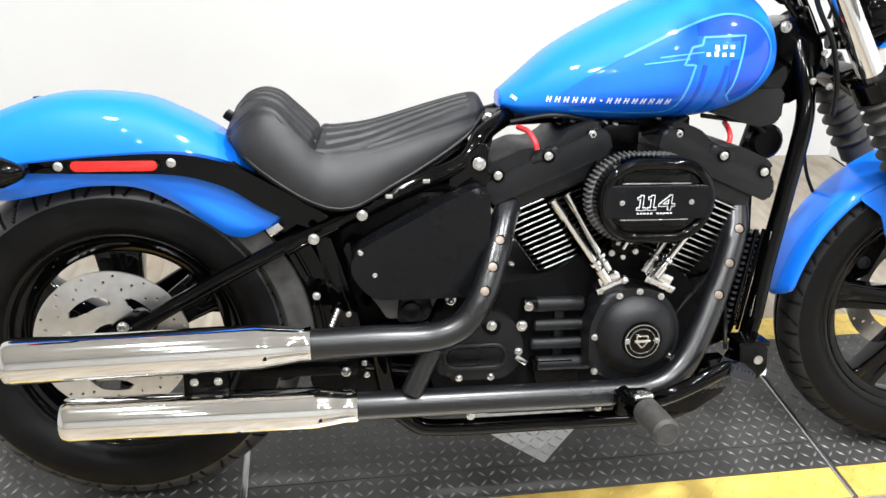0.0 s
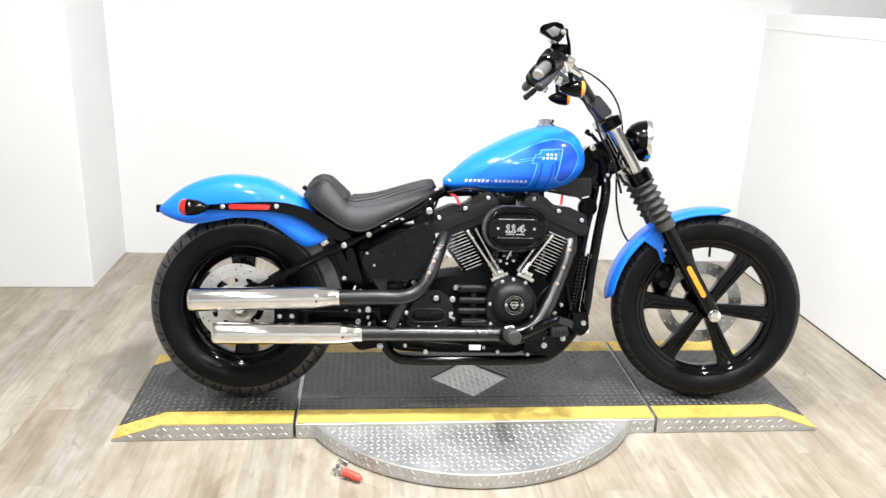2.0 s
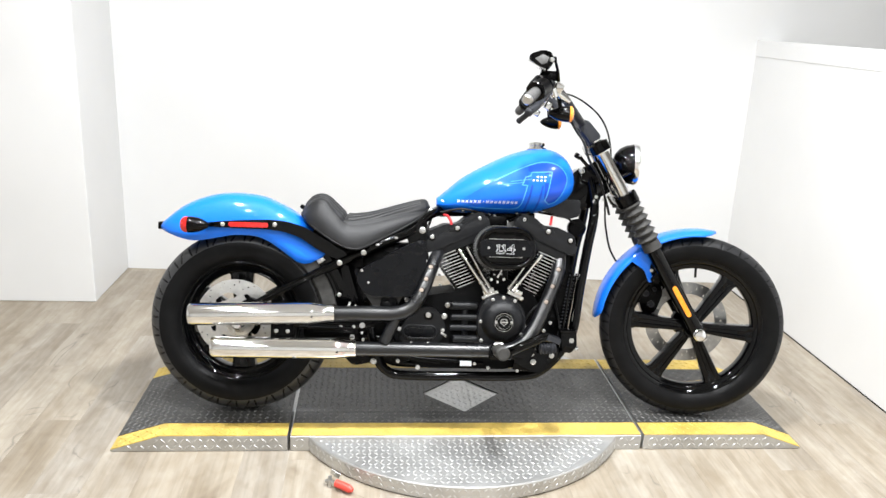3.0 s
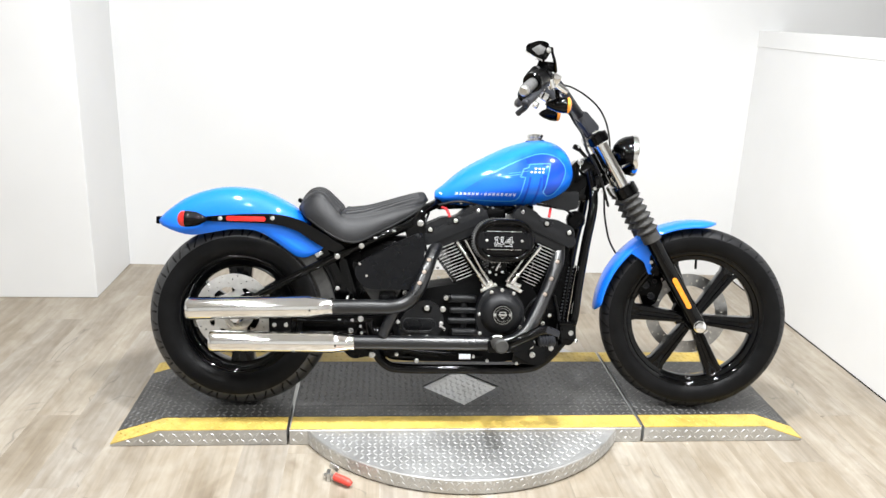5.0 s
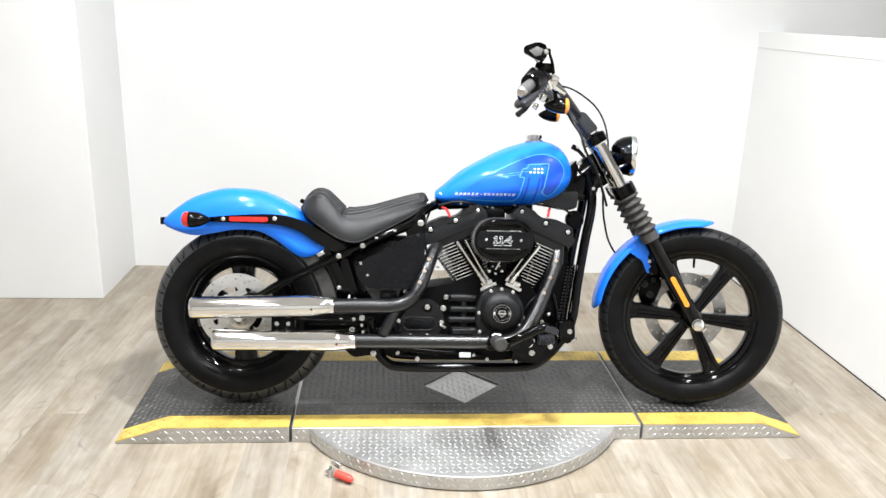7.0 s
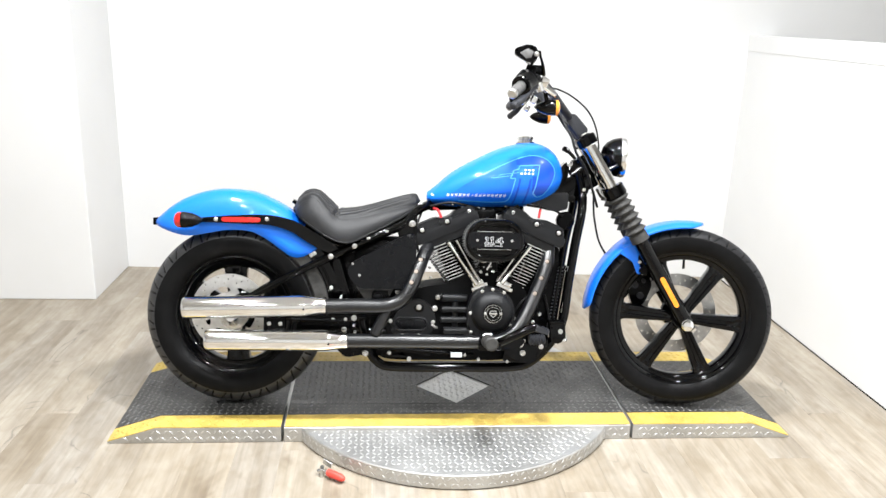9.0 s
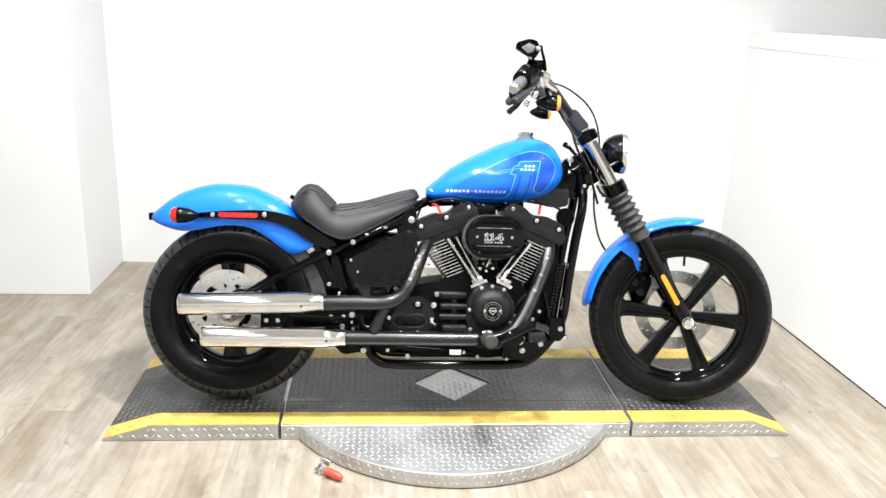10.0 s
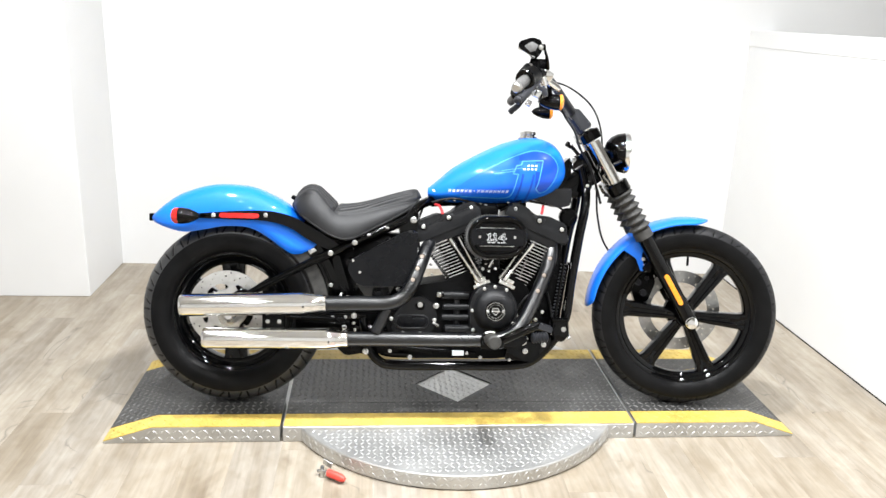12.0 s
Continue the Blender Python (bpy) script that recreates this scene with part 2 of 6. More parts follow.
SETTLE = {"rear_fender": REAR_END, "fender_strut": REAR_END, "tail_signal": REAR_END, "plate_bracket": REAR_END, "fender_stud": REAR_END, "fender_tab": REAR_END,
          "air_cleaner": INTAKE, "gearbox_cover": GEARBOX, "crankcase_bolt": GEARBOX, "sensor_plug": GEARBOX, "side_cover": (0.002, -0.024, -0.002),
          "cam_cover": (0.002, -0.013, -0.010), "tank_mount": (0.0, 0.011, -0.008), "steering_neck": (0.020, 0.0, 0.004), "silencer": (-0.009, 0.009, 0.002),
          "seat": (0.000, 0.0, 0.025), "seat_bracket": (-0.012, 0.0, 0.012), "fuel_tank": (0.016, -0.010, -0.006), "down_tube": (0.016, 0.0, 0.0), "oil_cooler": (0.014, 0.0, 0.0), "horn": (0.026, 0.0, 0.014), "coil_cover": (-0.008, 0.0, 0.008),
          "cylinder": TOP_END, "cylinder_head": TOP_END, "rocker_cover": TOP_END, "pushrod_tube": TOP_END, "lifter_block": (0.016, 0.0, -0.018), "intake": TOP_END, "breather_fitting": TOP_END,
          "foot_peg": (0.0, -0.055, 0.0), "brake_pedal": (0.004, -0.045, 0.0), "brake_reservoir": (-0.004, -0.030, 0.001), "plug_lead": (0.014, 0.0, -0.008),
          "riser": (0.012, 0.0, 0.002), "handlebar": (0.011, 0.0, -0.001), "headlamp": (0.013, 0.0, 0.010),
          "case_rib": (-0.001, 0.0, -0.022), "case_web": (0.030, 0.022, -0.018), "oil_plug": (-0.008, 0.0, -0.018)}


def part(name, bm, material, parent, label="", smooth=35):
    ob = put(name, bm, material, parent, smooth, label)
    if parent.type == "EMPTY" and name in SETTLE:
        ob.location = SETTLE[name]
    return ob


def box(bm, c, s, bevel=0.0, rot=None, seg=2):
    m = Matrix.Translation(c) @ (rot.to_4x4() if rot else Matrix.Identity(4)) @ Matrix.Diagonal((*s, 1))
    got = bmesh.ops.create_cube(bm, size=1, matrix=m)["verts"]
    if bevel:
        es = list({e for v in got for e in v.link_edges})
        bmesh.ops.bevel(bm, geom=es, offset=bevel, segments=seg, affect="EDGES", profile=0.5)
    return bm


def ring_frame(d):
    d = Vector(d).normalized()
    a = Vector((0, 0, 1)) if abs(d.z) < 0.9 else Vector((1, 0, 0))
    u = d.cross(a).normalized()
    return d, u, u.cross(d)


def lathe(bm, o, axis, prof, n=32, closed=False):
    """prof: (along the axis, radius) pairs; closed joins the last to the first."""
    d, u, v = ring_frame(axis)
    o = Vector(o)
    rings = []
    for h, r in prof:
        if r < 1e-6:
            rings.append([bm.verts.new(o + d * h)])
        else:
            rings.append([bm.verts.new(o + d * h + (u * math.cos(2 * math.pi * i / n) + v * math.sin(2 * math.pi * i / n)) * r) for i in range(n)])
    pairs = list(zip(rings, rings[1:])) + ([(rings[-1], rings[0])] if closed else [])
    for a, b in pairs:
        for i in range(n):
            j = (i + 1) % n
            if len(a) == 1 and len(b) == 1:
                continue
            if len(a) == 1:
                bm.faces.new((a[0], b[j], b[i]))
            elif len(b) == 1:
                bm.faces.new((a[i], a[j], b[0]))
            else:
                bm.faces.new((a[i], a[j], b[j], b[i]))
    return bm


def rod(bm, p, q, r, r2=None, n=16, bev=0.0):
    p, q = Vector(p), Vector(q)
    h = (q - p).length
    r2 = r if r2 is None else r2
    b = min(bev, h * 0.45)
    prof = [(0, 0), (0, r - b), (b, r), (h - b, r2), (h, r2 - b), (h, 0)] if b else [(0, 0), (0, r), (h, r2), (h, 0)]
    return lathe(bm, p, q - p, prof, n)


def curve_points(pts, per=8):
    """A smooth line through pts (Catmull-Rom)."""
    P = [Vector(p) for p in pts]
    P = [2 * P[0] - P[1]] + P + [2 * P[-1] - P[-2]]
    out = []
    for i in range(1, len(P) - 2):
        a, b, c, d = P[i - 1:i + 3]
        for k in range(per):
            t = k / per
            out.append(0.5 * ((2 * b) + (c - a) * t + (2 * a - 5 * b + 4 * c - d) * t * t + (3 * b - a - 3 * c + d) * t ** 3))
    out.append(P[-2])
    return out


def tube(bm, pts, r, n=14, per=8, radii=None, smooth_line=True, flat=1.0):
    line = curve_points(pts, per) if smooth_line else [Vector(p) for p in pts]
    prev, rings = None, []
    for i, p in enumerate(line):
        d = (line[min(i + 1, len(line) - 1)] - line[max(i - 1, 0)]).normalized()
        if prev is None:
            _, u, v = ring_frame(d)
        else:
            u = (prev - d * prev.dot(d)).normalized()
            v = u.cross(d)
        prev = u
        rr = r if radii is None else radii(i / (len(line) - 1))
        rings.append([bm.verts.new(p + u * math.cos(2 * math.pi * k / n) * rr + v * math.sin(2 * math.pi * k / n) * rr * flat) for k in range(n)])
    for a, b in zip(rings, rings[1:]):
        for k in range(n):
            bm.faces.new((a[k], a[(k + 1) % n], b[(k + 1) % n], b[k]))
    bm.faces.new(rings[0][::-1])
    bm.faces.new(rings[-1])
    return bm


def prism(bm, pts, y0, y1, bevel=0.0, seg=2):
    """An outline in x, z pulled from y0 to y1 and bevelled all round."""
    a = [bm.verts.new((x, y0, z)) for x, z in pts]
    b = [bm.verts.new((x, y1, z)) for x, z in pts]
    fs = [bm.faces.new(a), bm.faces.new(b[::-1])]
    for i in range(len(pts)):
        j = (i + 1) % len(pts)
        fs.append(bm.faces.new((a[i], b[i], b[j], a[j])))
    if bevel:
        es = list({e for f in fs[:2] for e in f.edges})
        bmesh.ops.bevel(bm, geom=es, offset=bevel, segments=seg, affect="EDGES", profile=0.5)
    return bm


def rounded(pts, r, n=5):
    """The outline pts with corners rounded to about r."""
    out = []
    P = [Vector(p) for p in pts]
    for i, p in enumerate(P):
        a, b = P[i - 1], P[(i + 1) % len(P)]
        k = min(r, (a - p).length * 0.45, (b - p).length * 0.45)
        s, e = p + (a - p).normalized() * k, p + (b - p).normalized() * k
        for j in range(n + 1):
            t = j / n
            out.append(tuple(s * (1 - t) ** 2 + p * 2 * t * (1 - t) + e * t * t))
    return out


def stadium(cx, cz, hw, hh, n=14):
    """An oblong with round ends in x, z."""
    c = max(hw - hh, 0)
    right = [(cx + c + hh * math.cos(a), cz + hh * math.sin(a)) for a in np.linspace(-math.pi / 2, math.pi / 2, n)]
    left = [(cx - c + hh * math.cos(a), cz + hh * math.sin(a)) for a in np.linspace(math.pi / 2, 3 * math.pi / 2, n)]
    return right + left


def grid_mesh(bm, rows, wrap=False):
    V = [[bm.verts.new(p) for p in r] for r in rows]
    for a, b in zip(V, V[1:]):
        for i in range(len(a) - (0 if wrap else 1)):
            j = (i + 1) % len(a)
            bm.faces.new((a[i], a[j], b[j], b[i]))
    return V


def hexbolt(name, at, axis, r, parent, material=None, h=None, label=""):
    """A flanged hex-head bolt."""
    bm = bmesh.new()
    r = r * 0.86
    h = h or r * 0.9
    lathe(bm, at, axis, [(-0.002, 0), (-0.002, r * 1.25), (h * 0.22, r * 1.25), (h * 0.30, r * 1.05), (h * 0.30, 0)], 16)
    lathe(bm, at, axis, [(h * 0.30, 0), (h * 0.30, r), (h * 0.92, r), (h, r * 0.86), (h, r * 0.45), (h * 0.65, r * 0.42), (h * 0.65, 0)], 6)
    return part(name, bm, material or BOLT, parent, label, 25)


def interp(x, xs, ys):
    return float(np.interp(x, xs, ys))


def smooth_of(xs, ys, x):
    """A smooth curve through few knots."""
    i = max(0, min(len(xs) - 2, int(np.searchsorted(xs, x)) - 1))
    t = min(1.0, max(0.0, (x - xs[i]) / (xs[i + 1] - xs[i])))

    def slope(k):
        if k == 0:
            return (ys[1] - ys[0]) / (xs[1] - xs[0])
        if k == len(xs) - 1:
            return (ys[-1] - ys[-2]) / (xs[-1] - xs[-2])
        return (ys[k + 1] - ys[k - 1]) / (xs[k + 1] - xs[k - 1])
    h = xs[i + 1] - xs[i]
    a, b = slope(i) * h, slope(i + 1) * h
    return (2 * t ** 3 - 3 * t * t + 1) * ys[i] + (t ** 3 - 2 * t * t + t) * a + (3 * t * t - 2 * t ** 3) * ys[i + 1] + (t ** 3 - t * t) * b


# ---- the room ----
BACK, RIGHT, PIER_X, PIER_Y = 1.90, 2.502, -0.896, 1.195
LEFT, FRONT, FAR, TOP = -3.0, -4.4, 4.8, 2.75


def wall(name, lo, hi, label, material=None, edge=0.003):
    bm = bmesh.new()
    box(bm, [(a + b) / 2 for a, b in zip(lo, hi)], [b - a for a, b in zip(lo, hi)], edge, seg=1)
    return tagged(put(name, bm, material or WALL), label, "wall", kind="structure")


def back_face(x):
    """The back wall runs a little askew to the platform."""
    return 1.708 - 0.0310 * x


bm = bmesh.new()
plan = [(LEFT, back_face(LEFT)), (FAR, back_face(FAR)), (FAR, BACK), (LEFT, BACK)]
lower, upper = ([bm.verts.new((x, y, z)) for x, y in plan] for z in (FLOOR, TOP))
bm.faces.new(lower[::-1])
bm.faces.new(upper)
for i in range(4):
    bm.faces.new((lower[i], lower[(i + 1) % 4], upper[(i + 1) % 4], upper[i]))
tagged(put("wall_back", bm, WALL, smooth=0), "smooth white painted wall behind the motorcycle", "wall", kind="structure")
wall("wall_pier", (LEFT, PIER_Y, FLOOR), (PIER_X, 1.77, TOP), "white painted wall pier standing out into the room")
# left and front walls are out of view, added for bounce and reflections
wall("wall_left", (LEFT - 0.12, FRONT, FLOOR), (LEFT, BACK, TOP), "unseen pale grey wall closing the room", BEIGE)
wall("wall_front", (LEFT - 0.12, FRONT - 0.12, FLOOR), (FAR + 0.12, FRONT, TOP), "unseen pale grey wall closing the room", BEIGE)
wall("wall_far", (FAR, FRONT, FLOOR), (FAR + 0.12, BACK, TOP), "unseen pale grey wall closing the room beyond the low wall", BEIGE)
wall("wall_low", (RIGHT, FRONT + 0.003, FLOOR), (RIGHT + 0.12, 1.640, 1.235), "white half-height partition wall", PARTITION, 0.0)
bm = bmesh.new()
box(bm, (RIGHT + 0.06, (FRONT + 1.640) / 2, 1.277), (0.127, 1.640 - FRONT, 0.084), 0.002, seg=1)
tagged(put("trim_low_wall", bm, TRIM), "white painted cap board along the low wall", "trim", kind="structure")
# unseen ceiling, added to bounce light and hold the lamps
bm = bmesh.new()
box(bm, ((LEFT + FAR) / 2, (FRONT + BACK) / 2, TOP + 0.06), (FAR - LEFT + 0.24, BACK - FRONT + 0.24, 0.12))
tagged(put("ceiling", bm, CEIL), "unseen white ceiling closing the room", "ceiling", kind="structure")

bm = bmesh.new()
box(bm, (RIGHT - 0.001, (FRONT + 1.60) / 2, FLOOR + 0.002), (0.004, 1.60 - FRONT, 0.005))
tagged(put("trim_low_wall_base", bm, DARKHOLE), "thin dark strip where the low wall meets the floor", "trim", kind="structure")
floor = tagged(put("floor", box(bmesh.new(), ((LEFT + FAR) / 2, (FRONT + BACK) / 2, FLOOR - 0.06), (FAR - LEFT + 0.24, BACK - FRONT + 0.24, 0.112)), SUBFLOOR),
               "pale oak-look plank floor with grey and tan streaks", "floor", kind="structure")


# ---- ceiling lights, seen as glints in paint and chrome ----
def ceiling_light(x, y, share):
    root = tagged(new("ceiling_light"), "white round ceiling light fitting, switched on", "ceiling light", "ceiling lights")
    root.location = (x, y, TOP)
    bm = lathe(bmesh.new(), (0, 0, -0.04), (0, 0, 1), [(0, 0.09), (0, 0.10), (0.004, 0.104), (0.04, 0.104), (0.04, 0), (0.008, 0), (0.008, 0.09)], 32)
    part("housing", bm, TRIM, root)
    lamp = bpy.data.lights.new("lamp", "AREA")
    lamp.shape, lamp.size, lamp.energy = "DISK", 0.16, LAMP_WATTS * share
    lamp.color = (0.965, 0.985, 1.0)
    ob = new("lamp", lamp)
    ob.parent = root
    ob.location = (0, 0, -0.045)
    return root


for lx, ly, share in LAMPS:
    ceiling_light(lx, ly, share)


# ---- the turntable and its ramps ----
PY0, PY1 = -0.206, 0.418           # near and far edge of the platform
GAP_A, GAP_B = 0.190, 1.414        # the joints between platform and ramps


def lug(bm, c, ang, length, width, height, up=Vector((0, 0, 1)), along=Vector((1, 0, 0))):
    """One raised lozenge of a tread plate."""
    side = up.cross(along)
    a = along * math.cos(ang) + side * math.sin(ang)
    b = up.cross(a)
    c = Vector(c)
    v = [bm.verts.new(c + p) for p in (a * length / 2, b * width / 2, -a * length / 2, -b * width / 2, a * length / 4 + up * height, -a * length / 4 + up * height)]
    for f in ((0, 1, 4), (1, 2, 5), (1, 5, 4), (2, 3, 5), (3, 0, 4), (3, 4, 5)):
        bm.faces.new([v[i] for i in f])


def lug_field(bm, x0, x1, y0, y1, z, pitch, size, keep=lambda x, y: True, rise=0.09):
    nx, ny = int((x1 - x0) / pitch), int((y1 - y0) / pitch)
    for i in range(nx):
        for j in range(ny):
            x, y = x0 + (i + 0.5) * (x1 - x0) / nx, y0 + (j + 0.5) * (y1 - y0) / ny
            if keep(x, y):
                s = 1 if (i + j) % 2 else -1
                lug(bm, (x, y, z), s * 0.80, size, size * 0.30, size * rise)
    return bm


DIA = (0.803, 0.103, 0.146)        # middle and half diagonal of the bare lozenge


def in_diamond(x, y, grow=0.0):
    return abs(x - DIA[0]) + abs(y - DIA[1]) < DIA[2] + grow


def tape(name, x0, x1, y0, y1, parent, z=0.0):
    bm = box(bmesh.new(), ((x0 + x1) / 2, (y0 + y1) / 2, z + 0.001), (x1 - x0, y1 - y0, 0.004), 0.0012, seg=1)
    strip = part(name, bm, YELLOW, parent, "worn yellow safety tape")
    bm = lug_field(bmesh.new(), x0, x1, y0 + 0.002, y1 - 0.002, z + 0.0028, 0.0225, 0.0205)
    tagged(part("tape_pattern", bm, YELLOW, strip, "", 0), kind="stuff")
    return strip


turntable = tagged(new("turntable"), "aluminium tread-plate turntable with a dark grip mat", "turntable")
bm = bmesh.new()
box(bm, ((GAP_A + GAP_B) / 2, (PY0 + PY1) / 2, FLOOR / 2 - 0.001), (GAP_B - GAP_A - 0.006, PY1 - PY0, -FLOOR - 0.002), 0.002, seg=1)
deck = part("deck", bm, DIAMOND, turntable)
DC, DR = (0.787, 0.108), 0.618
bm = lathe(bmesh.new(), (DC[0], DC[1], FLOOR + 0.003), (0, 0, 1), [(0, 0), (0, DR - 0.002), (0.002, DR), (0.046, DR), (0.050, DR - 0.003), (0.050, 0)], 128)
disc = part("disc", bm, DIAMOND, turntable, "round aluminium tread-plate disc", 30)
bm = bmesh.new()
lug_field(bm, DC[0] - DR, DC[0] + DR, DC[1] - DR, PY0 - 0.012, FLOOR + 0.053, 0.0200, 0.0200, lambda x, y: math.hypot(x - DC[0], y - DC[1]) < DR - 0.018, 0.06)
tagged(part("lug_pattern", bm, DIAMONDWORN, disc, "raised tread lugs", 0), kind="stuff")
bm = bmesh.new()
for k in range(196):
    ang = 2 * math.pi * k / 196
    up = Vector((math.cos(ang), math.sin(ang), 0))
    side = Vector((-math.sin(ang), math.cos(ang), 0))
    for row in range(2):
        lug(bm, Vector((DC[0], DC[1], FLOOR + 0.017 + row * 0.022)) + up * DR + side * 0.012 * row, 0.8 if (k + row) % 2 else -0.8, 0.0195, 0.0062, 0.0018, up, side)
tagged(part("rim_pattern", bm, DIAMONDWORN, disc, "raised tread lugs", 0), kind="stuff")
bm = lathe(bmesh.new(), (DC[0], DC[1], FLOOR), (0, 0, 1), [(0, 0), (0, DR - 0.012), (0.004, DR - 0.012), (0.004, 0)], 96)
part("base_ring", bm, DARKHOLE, turntable)
# mats: two on either side of the bare lozenge, a smooth strip in front
MY0, MY1 = -0.122, 0.324
bm = bmesh.new()
xa, xb = GAP_A + 0.007, GAP_B - 0.007
hole = [(DIA[0] - DIA[2], DIA[1]), (DIA[0], DIA[1] - DIA[2]), (DIA[0] + DIA[2], DIA[1]), (DIA[0], DIA[1] + DIA[2])]
SY = DIA[1] - DIA[2] - 0.002
outer = [(xa, DIA[1]), (xa, SY), (DIA[0], SY), (xb, SY), (xb, DIA[1]), (xb, MY1), (DIA[0], MY1), (xa, MY1)]
quads = [(outer[0], outer[1], outer[2], hole[1], hole[0]), (outer[2], outer[3], outer[4], hole[2], hole[1]),
         (outer[4], outer[5], outer[6], hole[3], hole[2]), (outer[6], outer[7], outer[0], hole[0], hole[3])]
corner = {}
for x, y in outer + hole:
    corner[x, y] = bm.verts.new((x, y, 0.0)), bm.verts.new((x, y, 0.003))
edges = [(q[i], q[(i + 1) % len(q)]) for q in quads for i in range(len(q))]
for q in quads:
    bm.faces.new([corner[p][1] for p in q])
for p, q in edges:
    if (q, p) not in edges:
        bm.faces.new((corner[p][0], corner[q][0], corner[q][1], corner[p][1]))
matt = part("grip_mat", bm, MATGREY, turntable, "dark grey ribbed grip mat", 0)
bm = lug_field(bmesh.new(), xa, xb, SY, MY1, 0.003, 0.0225, 0.0205, lambda x, y: not in_diamond(x, y, 0.012))
tagged(part("mat_pattern", bm, MATLUG, matt, "", 0), kind="stuff")
bm = box(bmesh.new(), ((xa + xb) / 2, (MY0 + SY) / 2, 0.0010), (xb - xa, SY - MY0 - 0.002, 0.004), 0.001, seg=1)
strip = part("grip_strip", bm, MATGREY, turntable, "worn dark grey grip strip")
bm = lug_field(bmesh.new(), xa, xb, MY0, SY - 0.002, 0.0030, 0.0225, 0.0205)
tagged(part("mat_pattern", bm, MATLUG, strip, "", 0), kind="stuff")
bm = lug_field(bmesh.new(), DIA[0] - DIA[2], DIA[0] + DIA[2], DIA[1] - DIA[2], DIA[1] + DIA[2], -0.001, 0.0205, 0.0200, lambda x, y: in_diamond(x, y, -0.012), 0.06)
tagged(part("lozenge_pattern", bm, DIAMONDWORN, deck, "bare aluminium tread lugs", 0), kind="stuff")
tape("tape_strip", xa, xb, PY0 + 0.001, MY0 - 0.001, turntable)
tape("tape_strip", xa, xb, MY1 + 0.001, PY1 - 0.001, turntable)


def side_lugs(bm, x0, x1, y, z0, z1, keep=lambda x, z: True):
    n = int((x1 - x0) / 0.0205)
    for i in range(n):
        for row in range(2):
            x, z = x0 + (i + 0.5 + 0.25 * row) * (x1 - x0) / n, z0 + (z1 - z0) * (0.3 + 0.42 * row)
            if keep(x, z) and x < x1 - 0.01:
                lug(bm, (x, y, z), 0.75 if (i + row) % 2 else -0.75, 0.0195, 0.0062, 0.0018, Vector((0, -1, 0)), Vector((1, 0, 0)))
    return bm


bm = side_lugs(bmesh.new(), GAP_A + 0.01, GAP_B - 0.01, PY0, FLOOR, -0.002, lambda x, z: math.hypot(x - DC[0], PY0 - DC[1]) > DR + 0.01)
tagged(part("side_pattern", bm, DIAMONDWORN, deck, "", 0), kind="stuff")

for x in (GAP_A + 0.005, GAP_B - 0.005):
    bm = box(bmesh.new(), (x, (PY0 + PY1) / 2, 0.0022), (0.0034, PY1 - PY0 - 0.004, 0.006), 0.001, seg=1)
    part("edge_strip", bm, DIAMONDWORN, turntable, "bright aluminium edge strip")


def ramp_thing(x_joint, x_top, x_end, label):
    """A ramp: flat by the joint, sloping to the floor at x_end."""
    s = 1 if x_end > x_joint else -1
    root = tagged(new("ramp"), label, "ramp", "turntable ramps")
    j = x_joint + 0.006 * s
    bm = bmesh.new()
    prism(bm, [(j, FLOOR + 0.002), (j, -0.001), (x_top, -0.001), (x_end, FLOOR + 0.007), (x_end, FLOOR + 0.002)], PY0, PY1)
    body = part("body", bm, DIAMOND, root, "", 0)
    bm = side_lugs(bmesh.new(), min(j, x_end) + 0.01, max(j, x_end) - 0.01, PY0, FLOOR, -0.002,
                   lambda x, z: abs(x - x_joint) < abs(x_top - x_joint) or z < FLOOR + 0.004 + (abs(x_end - x) / abs(x_end - x_top)) * 0.04)
    tagged(part("side_pattern", bm, DIAMONDWORN, body, "", 0), kind="stuff")
    ang = math.atan2(-FLOOR - 0.008, abs(x_end - x_top))

    def sheet(name, y0, y1, material, th, lug_material, text):
        bm = bmesh.new()
        pts = [(j, -0.001), (x_top, -0.001), (x_end, FLOOR + 0.007)]
        V = [[bm.verts.new((x, y, z + h)) for x, z in pts] for y, h in ((y0, 0), (y0, th), (y1, th), (y1, 0))]
        for a, b in zip(V, V[1:]):
            for i in range(2):
                bm.faces.new((a[i], a[i + 1], b[i + 1], b[i]))
        ob = part(name, bm, material, root, text, 20)
        if lug_material:
            bm = lug_field(bmesh.new(), min(j, x_top), max(j, x_top), y0, y1, th - 0.001, 0.0225, 0.0205)
            slope = Vector((s * math.cos(ang), 0, -math.sin(ang)))
            up = Vector((s * math.sin(ang), 0, math.cos(ang)))
            L = math.hypot(x_end - x_top, FLOOR)
            for i in range(int(L / 0.0225)):
                for k in range(int((y1 - y0) / 0.0225)):
                    c = Vector((x_top, y0 + (k + 0.5) * 0.0225, -0.001)) + slope * (i + 0.5) * 0.0225 + up * th
                    lug(bm, c, 0.8 if (i + k) % 2 else -0.8, 0.0205, 0.0068, 0.0023, up, slope)
            tagged(part("mat_pattern", bm, lug_material, ob, "", 0), kind="stuff")
    sheet("grip_mat", MY0, MY1, MATGREY, 0.0035, MATLUG, "dark grey ribbed grip mat")
    sheet("tape_strip", PY0 + 0.001, MY0 - 0.001, YELLOW, 0.003, YELLOW, "worn yellow safety tape")
    sheet("tape_strip", MY1 + 0.001, PY1 - 0.001, YELLOW, 0.003, YELLOW, "worn yellow safety tape")
    return root


ramp_thing(GAP_A, -0.236, -0.396, "aluminium ramp with grip mat under the rear wheel")
